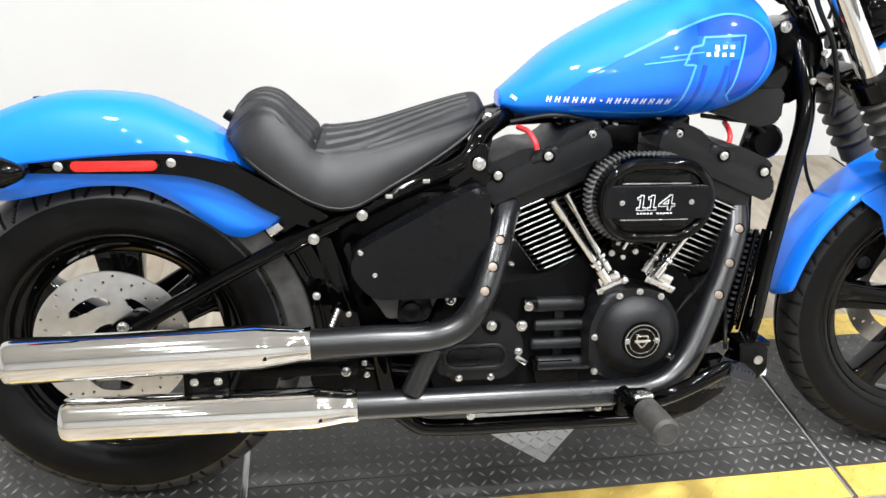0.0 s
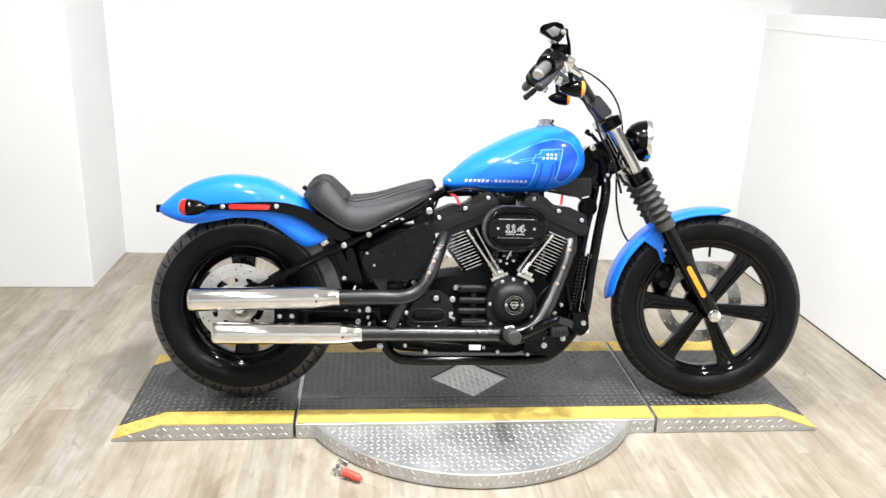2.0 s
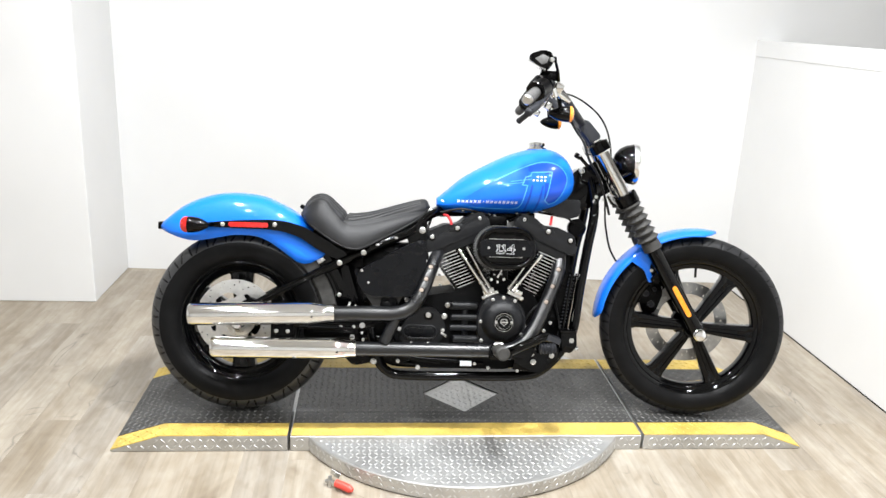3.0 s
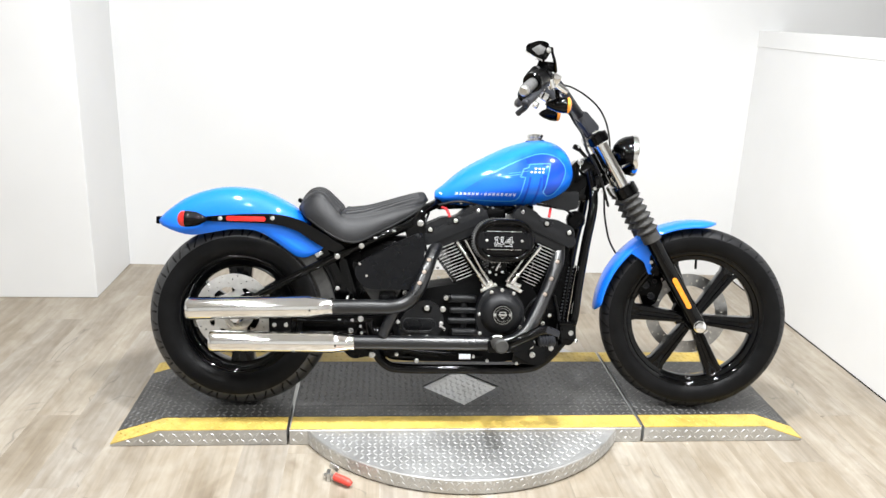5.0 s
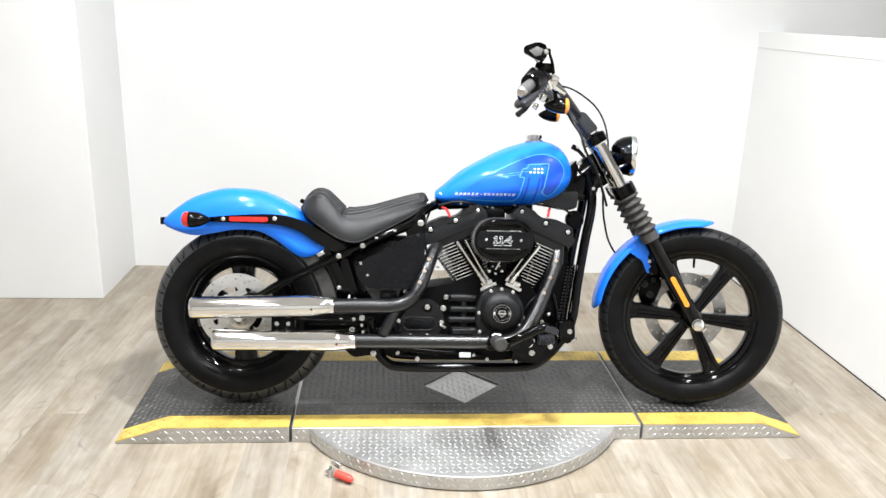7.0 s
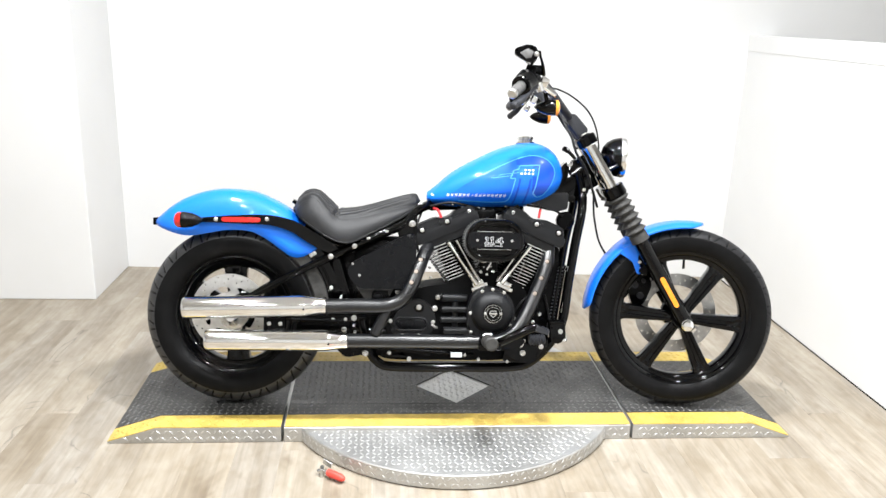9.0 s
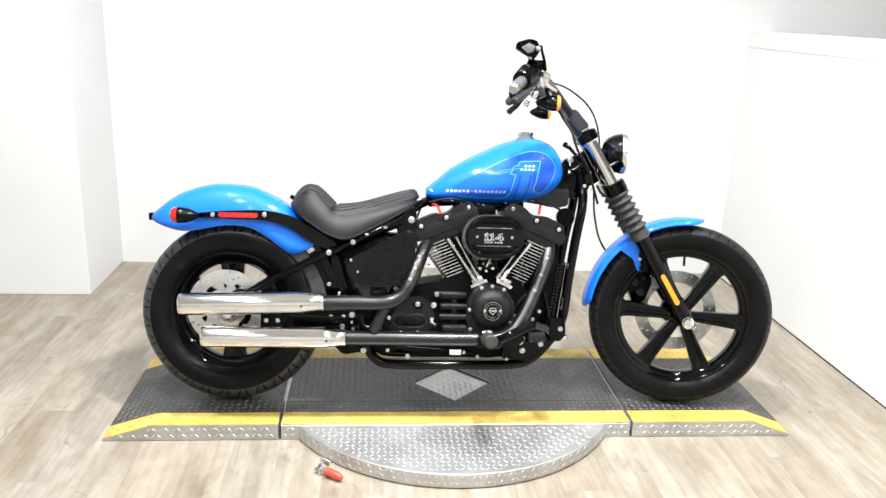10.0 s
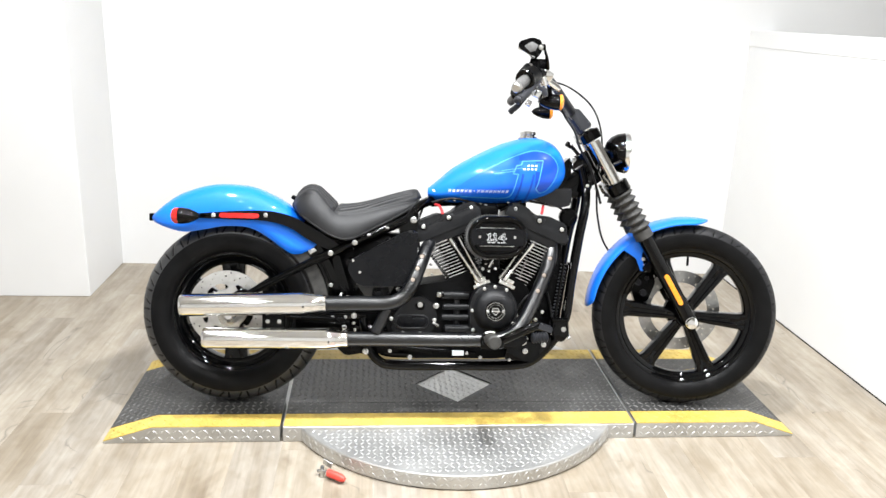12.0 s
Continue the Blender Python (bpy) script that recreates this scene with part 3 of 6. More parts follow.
ramp_thing(GAP_B, 1.856, 2.000, "aluminium ramp with grip mat under the front wheel")

# the locking pin beside the disc
pin = tagged(new("locking_pin"), "steel locking pin with a red vinyl handle", "locking pin")
px, py = 0.342, -0.412
bm = bmesh.new()
box(bm, (px - 0.004, py, FLOOR + 0.014), (0.012, 0.030, 0.028), 0.002)
rod(bm, (px - 0.018, py + 0.004, FLOOR + 0.014), (px + 0.030, py - 0.022, FLOOR + 0.022), 0.006, bev=0.001)
box(bm, (px + 0.012, py + 0.020, FLOOR + 0.030), (0.034, 0.006, 0.020), 0.002, Euler((0, 0.3, -0.5)).to_matrix())
part("bracket", bm, STEEL, pin)
bm = tube(bmesh.new(), [(px + 0.016, py - 0.018, FLOOR + 0.020), (px + 0.040, py - 0.033, FLOOR + 0.019), (px + 0.068, py - 0.052, FLOOR + 0.016)], 0.0125, radii=lambda t: 0.0125 * (1 - 0.9 * max(0, t - 0.85) / 0.15 * 0.5))
part("handle", bm, REDGRIP, pin, "red vinyl grip")


# ---- the motorcycle, built upright along x and then leaned on its side ----
bike = tagged(new("motorcycle"), "bright blue and black cruiser motorcycle with chrome silencers", "motorcycle")
bike.matrix_world = pose(0, -0.015, 0, 0, 0, -1.8) @ pose(0, 0, 0, -13, 0, 0)
REAR, FRONT_AXLE = (0.007, 0.325), (1.614, 0.336)


def tyre_mesh(bm, c, R, width, bead, n=560):
    """A tyre about the axle c (x, z), with its tread grooves cut in."""
    half = width / 2
    crown = half * 0.92
    prof = []
    for a in np.linspace(-1.0, 1.0, 31):
        ang = a * 1.22
        y = half * 0.97 * math.sin(ang) / math.sin(1.22)
        r = R - crown * 0.95 * (1 - math.cos(ang))
        prof.append((y, r, a))
    mid = prof[-1]
    sides = [(half * 1.0, mid[1] - (mid[1] - bead) * 0.25, 2), (half * 0.985, mid[1] - (mid[1] - bead) * 0.5, 2),
             (half * 0.90, mid[1] - (mid[1] - bead) * 0.78, 2), (half * 0.84, mid[1] - (mid[1] - bead) * 0.84, 2), (half * 0.74, bead, 2), (half * 0.60, bead - 0.004, 2)]
    prof = [(-y, r, k) for y, r, k in reversed(sides)] + prof + sides
    rows, cuts = [], []
    for i in range(n):
        th = 2 * math.pi * i / n
        row, cut = [], []
        for y, r, a in prof:
            d = 0.0
            if abs(a) <= 1.0:
                if abs(a) < 0.04:
                    d = 0.004
                rep = 28
                ph = (i * rep / n + (0.5 if a > 0 else 0)) % 1.0
                aa = abs(a)
                if 0.20 < aa < 0.97:
                    w = ph - 0.18 - 0.55 * (aa - 0.16) ** 1.4
                    if abs(w) < 0.036:
                        d = 0.0026
                if 0.46 < aa < 0.97 and abs(ph - 0.86) < 0.032:
                    d = 0.0026
            row.append((c[0] + (r - d) * math.cos(th), y, c[1] + (r - d) * math.sin(th)))
            cut.append(d > 0)
        rows.append(row)
        cuts.append(cut)
    V = [[bm.verts.new(p) for p in r] for r in rows]
    for i in range(n):
        a, b = V[i], V[(i + 1) % n]
        for k in range(len(a) - 1):
            f = bm.faces.new((a[k], a[k + 1], b[k + 1], b[k]))
            # groove faces keep the black rubber, which paints their shade in
            held = cuts[i][k] + cuts[i][k + 1] + cuts[(i + 1) % n][k] + cuts[(i + 1) % n][k + 1]
            f.material_index = 1 if 6 <= k < len(a) - 7 and held < 2 else 0
    return bm


def rim_mesh(bm, c, flange, half, deep, n=96):
    """A cast rim: a lip on either side, a stepped shoulder and a deep barrel that bears the spokes."""
    side = [(half * 0.30, flange - deep), (half * 0.62, flange - deep + 0.002), (half * 0.72, flange - deep + 0.006), (half * 0.80, flange - 0.022), (half - 0.006, flange - 0.018), (half, flange - 0.014),
            (half + 0.004, flange - 0.006), (half + 0.004, flange - 0.001), (half, flange + 0.001), (half - 0.008, flange - 0.003), (half - 0.016, flange - 0.018)]
    prof = [(-h, r) for h, r in side] + [(0, flange - 0.022)] + [(h, r) for h, r in reversed(side)]
    return lathe(bm, (c[0], 0, c[1]), (0, 1, 0), prof, n, closed=True)


def spoke_mesh(bm, c, ang, r0, r1, w0, w1, y_half):
    """A cast spoke: a flat-faced bar with a long sunk slot and a collar where it meets the barrel."""
    ca, sa = math.cos(ang), math.sin(ang)

    def P(r, t, y):
        return (c[0] + r * ca - t * sa, y, c[1] + r * sa + t * ca)
    secs = []
    for u in (0.0, 0.06, 0.10, 0.16, 0.40, 0.70, 0.86, 0.90, 0.95, 1.0):
        r, w = r0 + (r1 - r0) * u, w0 + (w1 - w0) * u
        if u > 0.92:
            w *= 1.14
        yh = y_half * (1 - 0.16 * u)
        g = w * 0.30
        d = 0.0035 if 0.08 < u < 0.88 else 0.0005
        secs.append([P(r, t, y) for t, y in ((-w, -yh * 0.40), (-w, -yh * 0.80), (-w * 0.90, -yh * 0.97), (-w * 0.78, -yh), (-g * 1.15, -yh), (-g, -yh + 0.001 + d * 0.25), (-g * 0.80, -yh + d), (g * 0.80, -yh + d), (g, -yh + 0.001 + d * 0.25),
                                             (g * 1.15, -yh), (w * 0.78, -yh), (w * 0.90, -yh * 0.97), (w, -yh * 0.80), (w, -yh * 0.40),
                                             (w, yh * 0.60), (w * 0.86, yh), (-w * 0.86, yh), (-w, yh * 0.60))])
    V = grid_mesh(bm, secs, wrap=True)
    bm.faces.new(V[0][::-1])
    bm.faces.new(V[-1])
    return bm


def polar_plate(bm, c, y0, y1, radii, twist, n, solid):
    """A plate of polar cells between y0 and y1; ring k is turned by twist[k]; solid(i, k) tells which cells are there."""
    def vert(i, k, y):
        a = 2 * math.pi * i / n + twist[k]
        return (c[0] + radii[k] * math.cos(a), y, c[1] + radii[k] * math.sin(a))
    got = {}

    def V(i, k, s):
        key = (i % n, k, s)
        if key not in got:
            got[key] = bm.verts.new(vert(i % n, k, (y0, y1)[s]))
        return got[key]
    K = len(radii) - 1
    for i in range(n):
        for k in range(K):
            if not solid(i % n, k):
                continue
            for s in (0, 1):
                bm.faces.new((V(i, k, s), V(i + 1, k, s), V(i + 1, k + 1, s), V(i, k + 1, s)))
            for di, dk, a, b in ((0, -1, (i, k), (i + 1, k)), (0, 1, (i, k + 1), (i + 1, k + 1)), (-1, 0, (i, k), (i, k + 1)), (1, 0, (i + 1, k), (i + 1, k + 1))):
                kk = k + dk
                if kk < 0 or kk >= K or not solid((i + di) % n, kk):
                    bm.faces.new((V(*a, 0), V(*b, 0), V(*b, 1), V(*a, 1)))
    return bm


def rotor(c, y, ro, parent, steel, open_middle=False):
    """A drilled disc; its carrier has swept windows with round ends, or thin arms when the middle is open."""
    inner = [0.28, 0.40, 0.52] + [0.52 + 0.0205 * k for k in range(1, 10)]
    band = [0.745, 0.785, 0.835, 0.875, 0.925, 0.960, 1.0]
    radii = [ro * f for f in inner + band]
    twist = [(0.0 if open_middle else 1.6) * min(max(f - 0.52, 0.0), 0.1845) for f in inner + band]
    n, K = 360, len(inner)

    def solid(i, k):
        if k < K - 1:
            if open_middle:
                return (i + 36) % 72 < 6
            if k < 2 or k == K - 2:
                return True
            u = (k - 1.5 - (K - 4) / 2) / ((K - 3) / 2)
            w = 26 * math.sqrt(max(0.0, 1 - abs(u) ** 2.4))
            return abs((i % 72) - 36) > w
        if k - K in (0, 2, 4):
            return (i + {0: 0, 2: 8, 4: 16}[k - K]) % 24 not in (11, 12)
        return True
    bm = polar_plate(bmesh.new(), c, y - 0.0025, y + 0.0025, radii, twist, n, solid)
    return part("brake_disc", bm, steel, parent, "drilled steel brake disc", 30)


def wheel(name, c, R, width, flange, half, spokes, base, hub_r, hub_half, label, tread, wide, deep):
    rim = part(name, rim_mesh(bmesh.new(), c, flange, half, deep), WHEELBLACK, bike, label, 40)
    part("tyre", tyre_mesh(bmesh.new(), c, R, width, flange - 0.004), TYRE, rim, "black rubber tyre with grooved tread", 50).data.materials.append(tread)
    bm = lathe(bmesh.new(), (c[0], -hub_half, c[1]), (0, 1, 0), [(0, 0), (0, hub_r * 0.72), (0.006, hub_r * 0.8), (hub_half - 0.02, hub_r * 0.8), (hub_half, hub_r), (hub_half + 0.02, hub_r * 0.8), (2 * hub_half - 0.006, hub_r * 0.8), (2 * hub_half, hub_r * 0.72), (2 * hub_half, 0)], 40)
    part("hub", bm, WHEELBLACK, rim)
    for k in range(spokes):
        bm = spoke_mesh(bmesh.new(), c, radians(base + 360 / spokes * k), hub_r * 0.7, flange - deep + 0.005, wide * 0.60, wide, 0.027)
        part("spoke", bm, WHEELBLACK, rim, "", 40)
    return rim


rear_wheel = wheel("rear_wheel", REAR, 0.3180, 0.148, 0.214, 0.046, 6, 92, 0.050, 0.055, "gloss black cast rear wheel", TREAD, 0.042, 0.046)
front_wheel = wheel("front_wheel", FRONT_AXLE, 0.3300, 0.100, 0.250, 0.034, 6, 55, 0.046, 0.050, "gloss black cast front wheel", FRONTTREAD, 0.029, 0.036)
rotor((REAR[0] - 0.015, REAR[1] + 0.014), -0.072, 0.133, rear_wheel, DISCSTEEL)
rotor(FRONT_AXLE, 0.072, 0.150, front_wheel, SHADEDISC, True)
bm = bmesh.new()
lathe(bm, (FRONT_AXLE[0], 0.064, FRONT_AXLE[1]), (0, 1, 0), [(0, 0), (0, 0.052), (0.010, 0.056), (0.016, 0.056), (0.016, 0)], 36)
part("disc_carrier", bm, GLOSS, front_wheel, "gloss black disc carrier")
bm = tube(bmesh.new(), [(FRONT_AXLE[0] + 0.005, 0, FRONT_AXLE[1] + 0.215), (FRONT_AXLE[0] + 0.004, -0.004, FRONT_AXLE[1] + 0.180)], 0.0045, 8, 2)
part("valve", bm, RUBBER, front_wheel)
bm = box(bmesh.new(), (0.032, -0.02, 0.325 - 0.190), (0.045, 0.02, 0.014), 0.003)
part("balance_weight", bm, SATIN, rear_wheel)
bm = lathe(bmesh.new(), (REAR[0], -0.098, 0.325), (0, 1, 0), [(0, 0), (0, 0.030), (0.006, 0.045), (0.012, 0.045), (0.012, 0)], 30)
part("disc_carrier", bm, STEEL, rear_wheel)
for k in range(5):
    a = radians(20 + 72 * k)
    hexbolt("disc_bolt", (REAR[0] + 0.034 * math.cos(a), -0.097, 0.325 + 0.034 * math.sin(a)), (0, -1, 0), 0.005, rear_wheel)

# ---- rear fender ----
FX = [-0.272, -0.252, -0.209, -0.160, -0.090, -0.019, 0.076, 0.140, 0.190, 0.230, 0.280, 0.330]
FT = [0.642, 0.664, 0.701, 0.732, 0.757, 0.767, 0.760, 0.736, 0.710, 0.681, 0.639, 0.592]
EX = [-0.264, -0.238, -0.184, -0.129, -0.055, 0.000, 0.074, 0.129, 0.186, 0.222, 0.258, 0.302]
EZ = [0.634, 0.626, 0.609, 0.601, 0.613, 0.623, 0.621, 0.598, 0.558, 0.535, 0.534, 0.556]
FW = [0.020, 0.062, 0.090, 0.099, 0.102, 0.103, 0.103, 0.103, 0.103, 0.103, 0.103, 0.100]
rows = []
idx = list(range(len(FX)))
for u in np.linspace(0, len(FX) - 1, 56):
    tx, tz, ex, ez, w = (smooth_of(idx, L_, u) for L_ in (FX, FT, EX, EZ, FW))
    row = []
    for a in np.linspace(-math.pi / 2, math.pi / 2, 33):
        s, cc = math.sin(a), max(math.cos(a), 0.0)
        k = cc ** 0.62
        row.append((ex + (tx - ex) * k, w * math.copysign(abs(s) ** 0.72, s), ez + (tz - ez) * k))
    rows.append(row)
bm = bmesh.new()
grid_mesh(bm, rows)
rear_fender = part("rear_fender", bm, BLUE, bike, "glossy bright blue rear fender", 60)
mod = rear_fender.modifiers.new("thickness", "SOLIDIFY")
mod.thickness, mod.offset = 0.004, -1.0

SX = [-0.098, 0.040, 0.150, 0.224, 0.271, 0.330, 0.392]
ST = [0.664, 0.676, 0.678, 0.663, 0.640, 0.606, 0.570]
SL = [0.650, 0.647, 0.643, 0.622, 0.592, 0.560, 0.540]
for side in (-1, 1):
    xs = np.linspace(SX[0], SX[-1], 26)
    out = [(x, smooth_of(SX, ST, x)) for x in xs] + [(x, smooth_of(SX, SL, x)) for x in xs[::-1]]
    bm = prism(bmesh.new(), out, side * 0.098, side * 0.122, 0.009, 4)
    strut = part("fender_strut", bm, GLOSS, bike, "gloss black fender strut", 40)
    for bx, bz in ((-0.034, 0.660), (0.140, 0.664)):
        hexbolt("bolt", (bx, side * 0.121, bz), (0, side, 0), 0.0070, strut, label="zinc bolt")
    bm = prism(bmesh.new(), stadium(0.052, 0.6605, 0.072, 0.0105), side * 0.119, side * 0.1245, 0.002)
    part("reflector_base", bm, GLOSS, strut)
    bm = prism(bmesh.new(), stadium(0.052, 0.6605, 0.067, 0.0082), side * 0.121, side * 0.1275, 0.003)
    part("reflector", bm, RED, strut, "long red side reflector")
    y = side * 0.150
    bm = lathe(bmesh.new(), (-0.140, y, 0.657), (1, 0, 0), [(0, 0), (0, 0.0275), (0.010, 0.0275), (0.034, 0.024), (0.052, 0.016), (0.064, 0.009), (0.070, 0.0)], 32)
    rod(bm, (-0.095, y, 0.657), (-0.080, side * 0.115, 0.657), 0.009)
    sig = part("tail_signal", bm, GLOSS, bike, "black bullet tail signal with a red lens")
    bm = lathe(bmesh.new(), (-0.141, y, 0.657), (-1, 0, 0), [(0, 0), (0, 0.0268), (0.012, 0.0265), (0.020, 0.021), (0.025, 0.011), (0.026, 0)], 32)
    part("lens", bm, RED, sig, "red lens")
bm = box(bmesh.new(), (-0.268, 0.0, 0.646), (0.016, 0.050, 0.026), 0.003)
part("plate_bracket", bm, SATIN, bike, "black plate bracket behind the fender")
bm = box(bmesh.new(), (-0.105, 0.035, 0.747), (0.016, 0.012, 0.014), 0.003)
part("fender_stud", bm, SATIN, bike)
bm = box(bmesh.new(), (0.221, 0.0, 0.714), (0.022, 0.036, 0.014), 0.003, Euler((0, 0.6, 0)).to_matrix())
part("seat_bracket", bm, SATIN, bike)
bm = bmesh.new()
prism(bm, [(0.282, 0.544), (0.304, 0.557), (0.312, 0.546), (0.290, 0.531)], -0.108, -0.080, 0.002)
part("fender_tab", bm, BOLT, bike, "bare metal tab under the fender")

# ---- seat ----
TX = [0.207, 0.222, 0.262, 0.298, 0.332, 0.366, 0.415, 0.463, 0.561, 0.620, 0.642, 0.655]
TZ = [0.690, 0.722, 0.757, 0.757, 0.726, 0.690, 0.689, 0.698, 0.727, 0.742, 0.740, 0.718]
BX = [0.207, 0.245, 0.301, 0.357, 0.412, 0.478, 0.560, 0.618, 0.655]
BZ = [0.680, 0.645, 0.606, 0.575, 0.567, 0.597, 0.639, 0.676, 0.714]
WX = [0.207, 0.230, 0.290, 0.360, 0.430, 0.500, 0.560, 0.612, 0.640, 0.655]
WY = [0.060, 0.105, 0.140, 0.150, 0.142, 0.118, 0.094, 0.070, 0.046, 0.018]
SEAT_N = 160
rows = []
for x in np.linspace(0.207, 0.655, 150):
    tz, bz, w = smooth_of(TX, TZ, x), smooth_of(BX, BZ, x), smooth_of(WX, WY, x)
    edge = min(interp(x, [0.2, 0.3, 0.36, 0.42, 0.62], [0.030, 0.046, 0.034, 0.035, 0.043]), 0.8 * (tz - bz))
    row = []
    for k in range(SEAT_N + 1):
        a = -1 + 2 * k / SEAT_N
        s = abs(a)
        if s < 0.62:                                  # the padded top
            q = s / 0.62
            y = w * 0.80 * q
            lead = 0.020 * q * math.exp(-((x - 0.350) / 0.050) ** 2)   # the crease runs back towards the sides
            z = smooth_of(TX, TZ, x + lead) - edge * q ** 1.7
            if x < 0.366:                             # the rear bolster is dished between its side edges
                z -= 0.011 * (1 - min(1.0, max(0.0, (q - 0.58) / 0.16)) ** 2) * math.sin(math.pi * min(1.0, max(0.0, (x - 0.240) / 0.126)))
            d = 0.0
            if 0.372 < x < 0.62:
                fan = interp(x, [0.37, 0.50, 0.62], [0.75, 1.0, 1.15])
                for g in (0.12, 0.32, 0.52, 0.72):
                    d += 0.0095 * math.exp(-((q * fan - g) / 0.026) ** 2)
            elif 0.232 < x < 0.355:
                for g in (0.14, 0.32, 0.50):
                    d += 0.0062 * math.exp(-((q - g) / 0.028) ** 2)
            d += 0.012 * math.exp(-((x + lead - 0.366) / 0.0045) ** 2)
            d += 0.0125 * math.exp(-((q - 0.90) / 0.018) ** 2) - 0.0040 * math.exp(-((q - 0.985) / 0.025) ** 2)
            z -= d
        else:                                         # the sides, bulging and tucked in below
            q = (s - 0.62) / 0.38
            zt = tz - edge - 0.002
            y = w * (0.80 + 0.20 * math.sin(q * math.pi * 0.62) / math.sin(math.pi * 0.5))
            z = zt + (bz - zt) * q ** 1.15
        row.append((x, math.copysign(y, a), z))
    rows.append(row)
bm = bmesh.new()
V = grid_mesh(bm, rows)
bm.faces.new(V[0])
bm.faces.new(V[-1][::-1])
for a, b in zip(V, V[1:]):
    bm.faces.new((a[0], b[0], b[-1], a[-1]))
seat = part("seat", bm, LEATHER, bike, "black vinyl solo seat with stitched flutes", 70)
for side in (-1, 1):
    line = [(x, side * (smooth_of(WX, WY, x) * 0.965 + 0.001), smooth_of(BX, BZ, x) + 0.001) for x in np.linspace(0.215, 0.648, 16)]
    part("piping", tube(bmesh.new(), line, 0.0042, 8, 4), RUBBER, seat, "black piping round the seat base")
    line = [(x, side * (smooth_of(WX, WY, x) * 0.70), smooth_of(BX, BZ, x) - 0.010) for x in np.linspace(0.26, 0.61, 8)]
    part("seat_pan", tube(bmesh.new(), line, 0.014, 8, 4), SATIN, seat)

# ---- fuel tank ----
KX = [0.662, 0.690, 0.750, 0.835, 0.915, 0.990, 1.045, 1.098, 1.130, 1.146]
KT = [0.780, 0.803, 0.854, 0.903, 0.941, 0.962, 0.965, 0.946, 0.908, 0.860]
KB = [0.750, 0.738, 0.729, 0.727, 0.728, 0.732, 0.742, 0.766, 0.800, 0.840]
KW = [0.036, 0.064, 0.093, 0.121, 0.140, 0.149, 0.147, 0.128, 0.092, 0.036]


def tank_at(x):
    top, bot, w = (smooth_of(KX, L_, x) for L_ in (KT, KB, KW))
    return top, bot, bot + (top - bot) * 0.38, w


def tank_y(x, z):
    """Half the tank's breadth at x, z."""
    top, bot, mid, w = tank_at(x)
    q = (z - mid) / (top - mid) if z > mid else (mid - z) / (mid - bot)
    q = min(abs(q), 0.999)
    return w * (1 - q ** 2.3) ** (1 / 2.0)


rows = []
for u in np.linspace(0, 1, 70):
    x = KX[0] + (KX[-1] - KX[0]) * (0.5 - 0.5 * math.cos(math.pi * u)) * 1.0
    top, bot, mid, w = tank_at(x)
    row = []
    for k in range(64):
        a = 2 * math.pi * k / 64
        c_, s_ = math.cos(a), math.sin(a)
        h = (top - mid) if s_ > 0 else (mid - bot)
        row.append((x, w * math.copysign(abs(c_) ** 1.0, c_), mid + h * math.copysign(abs(s_) ** (2 / 2.3), s_)))
    rows.append(row)
bm = bmesh.new()
V = grid_mesh(bm, rows, wrap=True)
bm.faces.new(V[0][::-1])
bm.faces.new(V[-1])
tank = part("fuel_tank", bm, BLUE, bike, "glossy bright blue teardrop fuel tank", 60)


def on_tank(x, z, lift):
    return Vector((x, -tank_y(x, z) - lift, z))


def decal_ribbon(pts, w, lift, closed=False, per=6, smooth_line=True):
    """A thin painted line laid on the near side of the tank through pts (x, z)."""
    P = [Vector((x, 0, z)) for x, z in pts]
    line = curve_points(P + ([P[0]] if closed else []), per) if smooth_line else P + ([P[0]] if closed else [])
    if not smooth_line:
        fine = []
        for a, b in zip(line, line[1:]):
            fine += [a.lerp(b, t / 5) for t in range(5)]
        line = fine + [line[-1]]
    bm = bmesh.new()
    rows = []
    for i, p in enumerate(line):
        d = line[min(i + 1, len(line) - 1)] - line[max(i - 1, 0)]
        nrm = Vector((-d.z, 0, d.x)).normalized() * w / 2
        a, b = p + nrm, p - nrm
        rows.append([on_tank(a.x, a.z, -0.001), on_tank(a.x, a.z, lift), on_tank(b.x, b.z, lift), on_tank(b.x, b.z, -0.001)])
    grid_mesh(bm, rows)
    return bm


def decal_fill(inside, x0, x1, n, m, lift):
    """A painted field on the near side of the tank; inside(x) gives its lower and upper edge."""
    bm = bmesh.new()
    rows = []
    for x in np.linspace(x0, x1, n):
        lo, hi = inside(x)
        rows.append([on_tank(x, lo + (hi - lo) * t, lift * (1 if 0 < t < 1 else 0.2)) for t in np.linspace(0, 1, m)])
    grid_mesh(bm, rows)
    return bm


# the panel: a long leaf-shaped outline, darker inside
UX = [0.742, 0.790, 0.850, 0.920, 0.985, 1.030, 1.075, 1.100]
UZ = [0.778, 0.808, 0.843, 0.879, 0.906, 0.913, 0.900, 0.865]


def panel_top(x):
    return smooth_of(UX, UZ, x)


bm = decal_fill(lambda x: (interp(x, [0.742, 0.78, 0.94], [0.771, 0.757, 0.756]), panel_top(x)), 0.745, 0.965, 40, 16, 0.0008)
part("panel", bm, MIDBLUE, tank, "royal blue side panel", 60)
bm = decal_fill(lambda x: (interp(x, [1.018, 1.040, 1.062, 1.085, 1.098], [0.790, 0.772, 0.780, 0.815, 0.850]), panel_top(x)), 1.020, 1.098, 24, 16, 0.0008)
part("panel", bm, DEEP, tank, "deep blue side panel", 60)
bm = decal_fill(lambda x: (0.878, panel_top(x)), 0.965, 1.020, 14, 8, 0.0008)
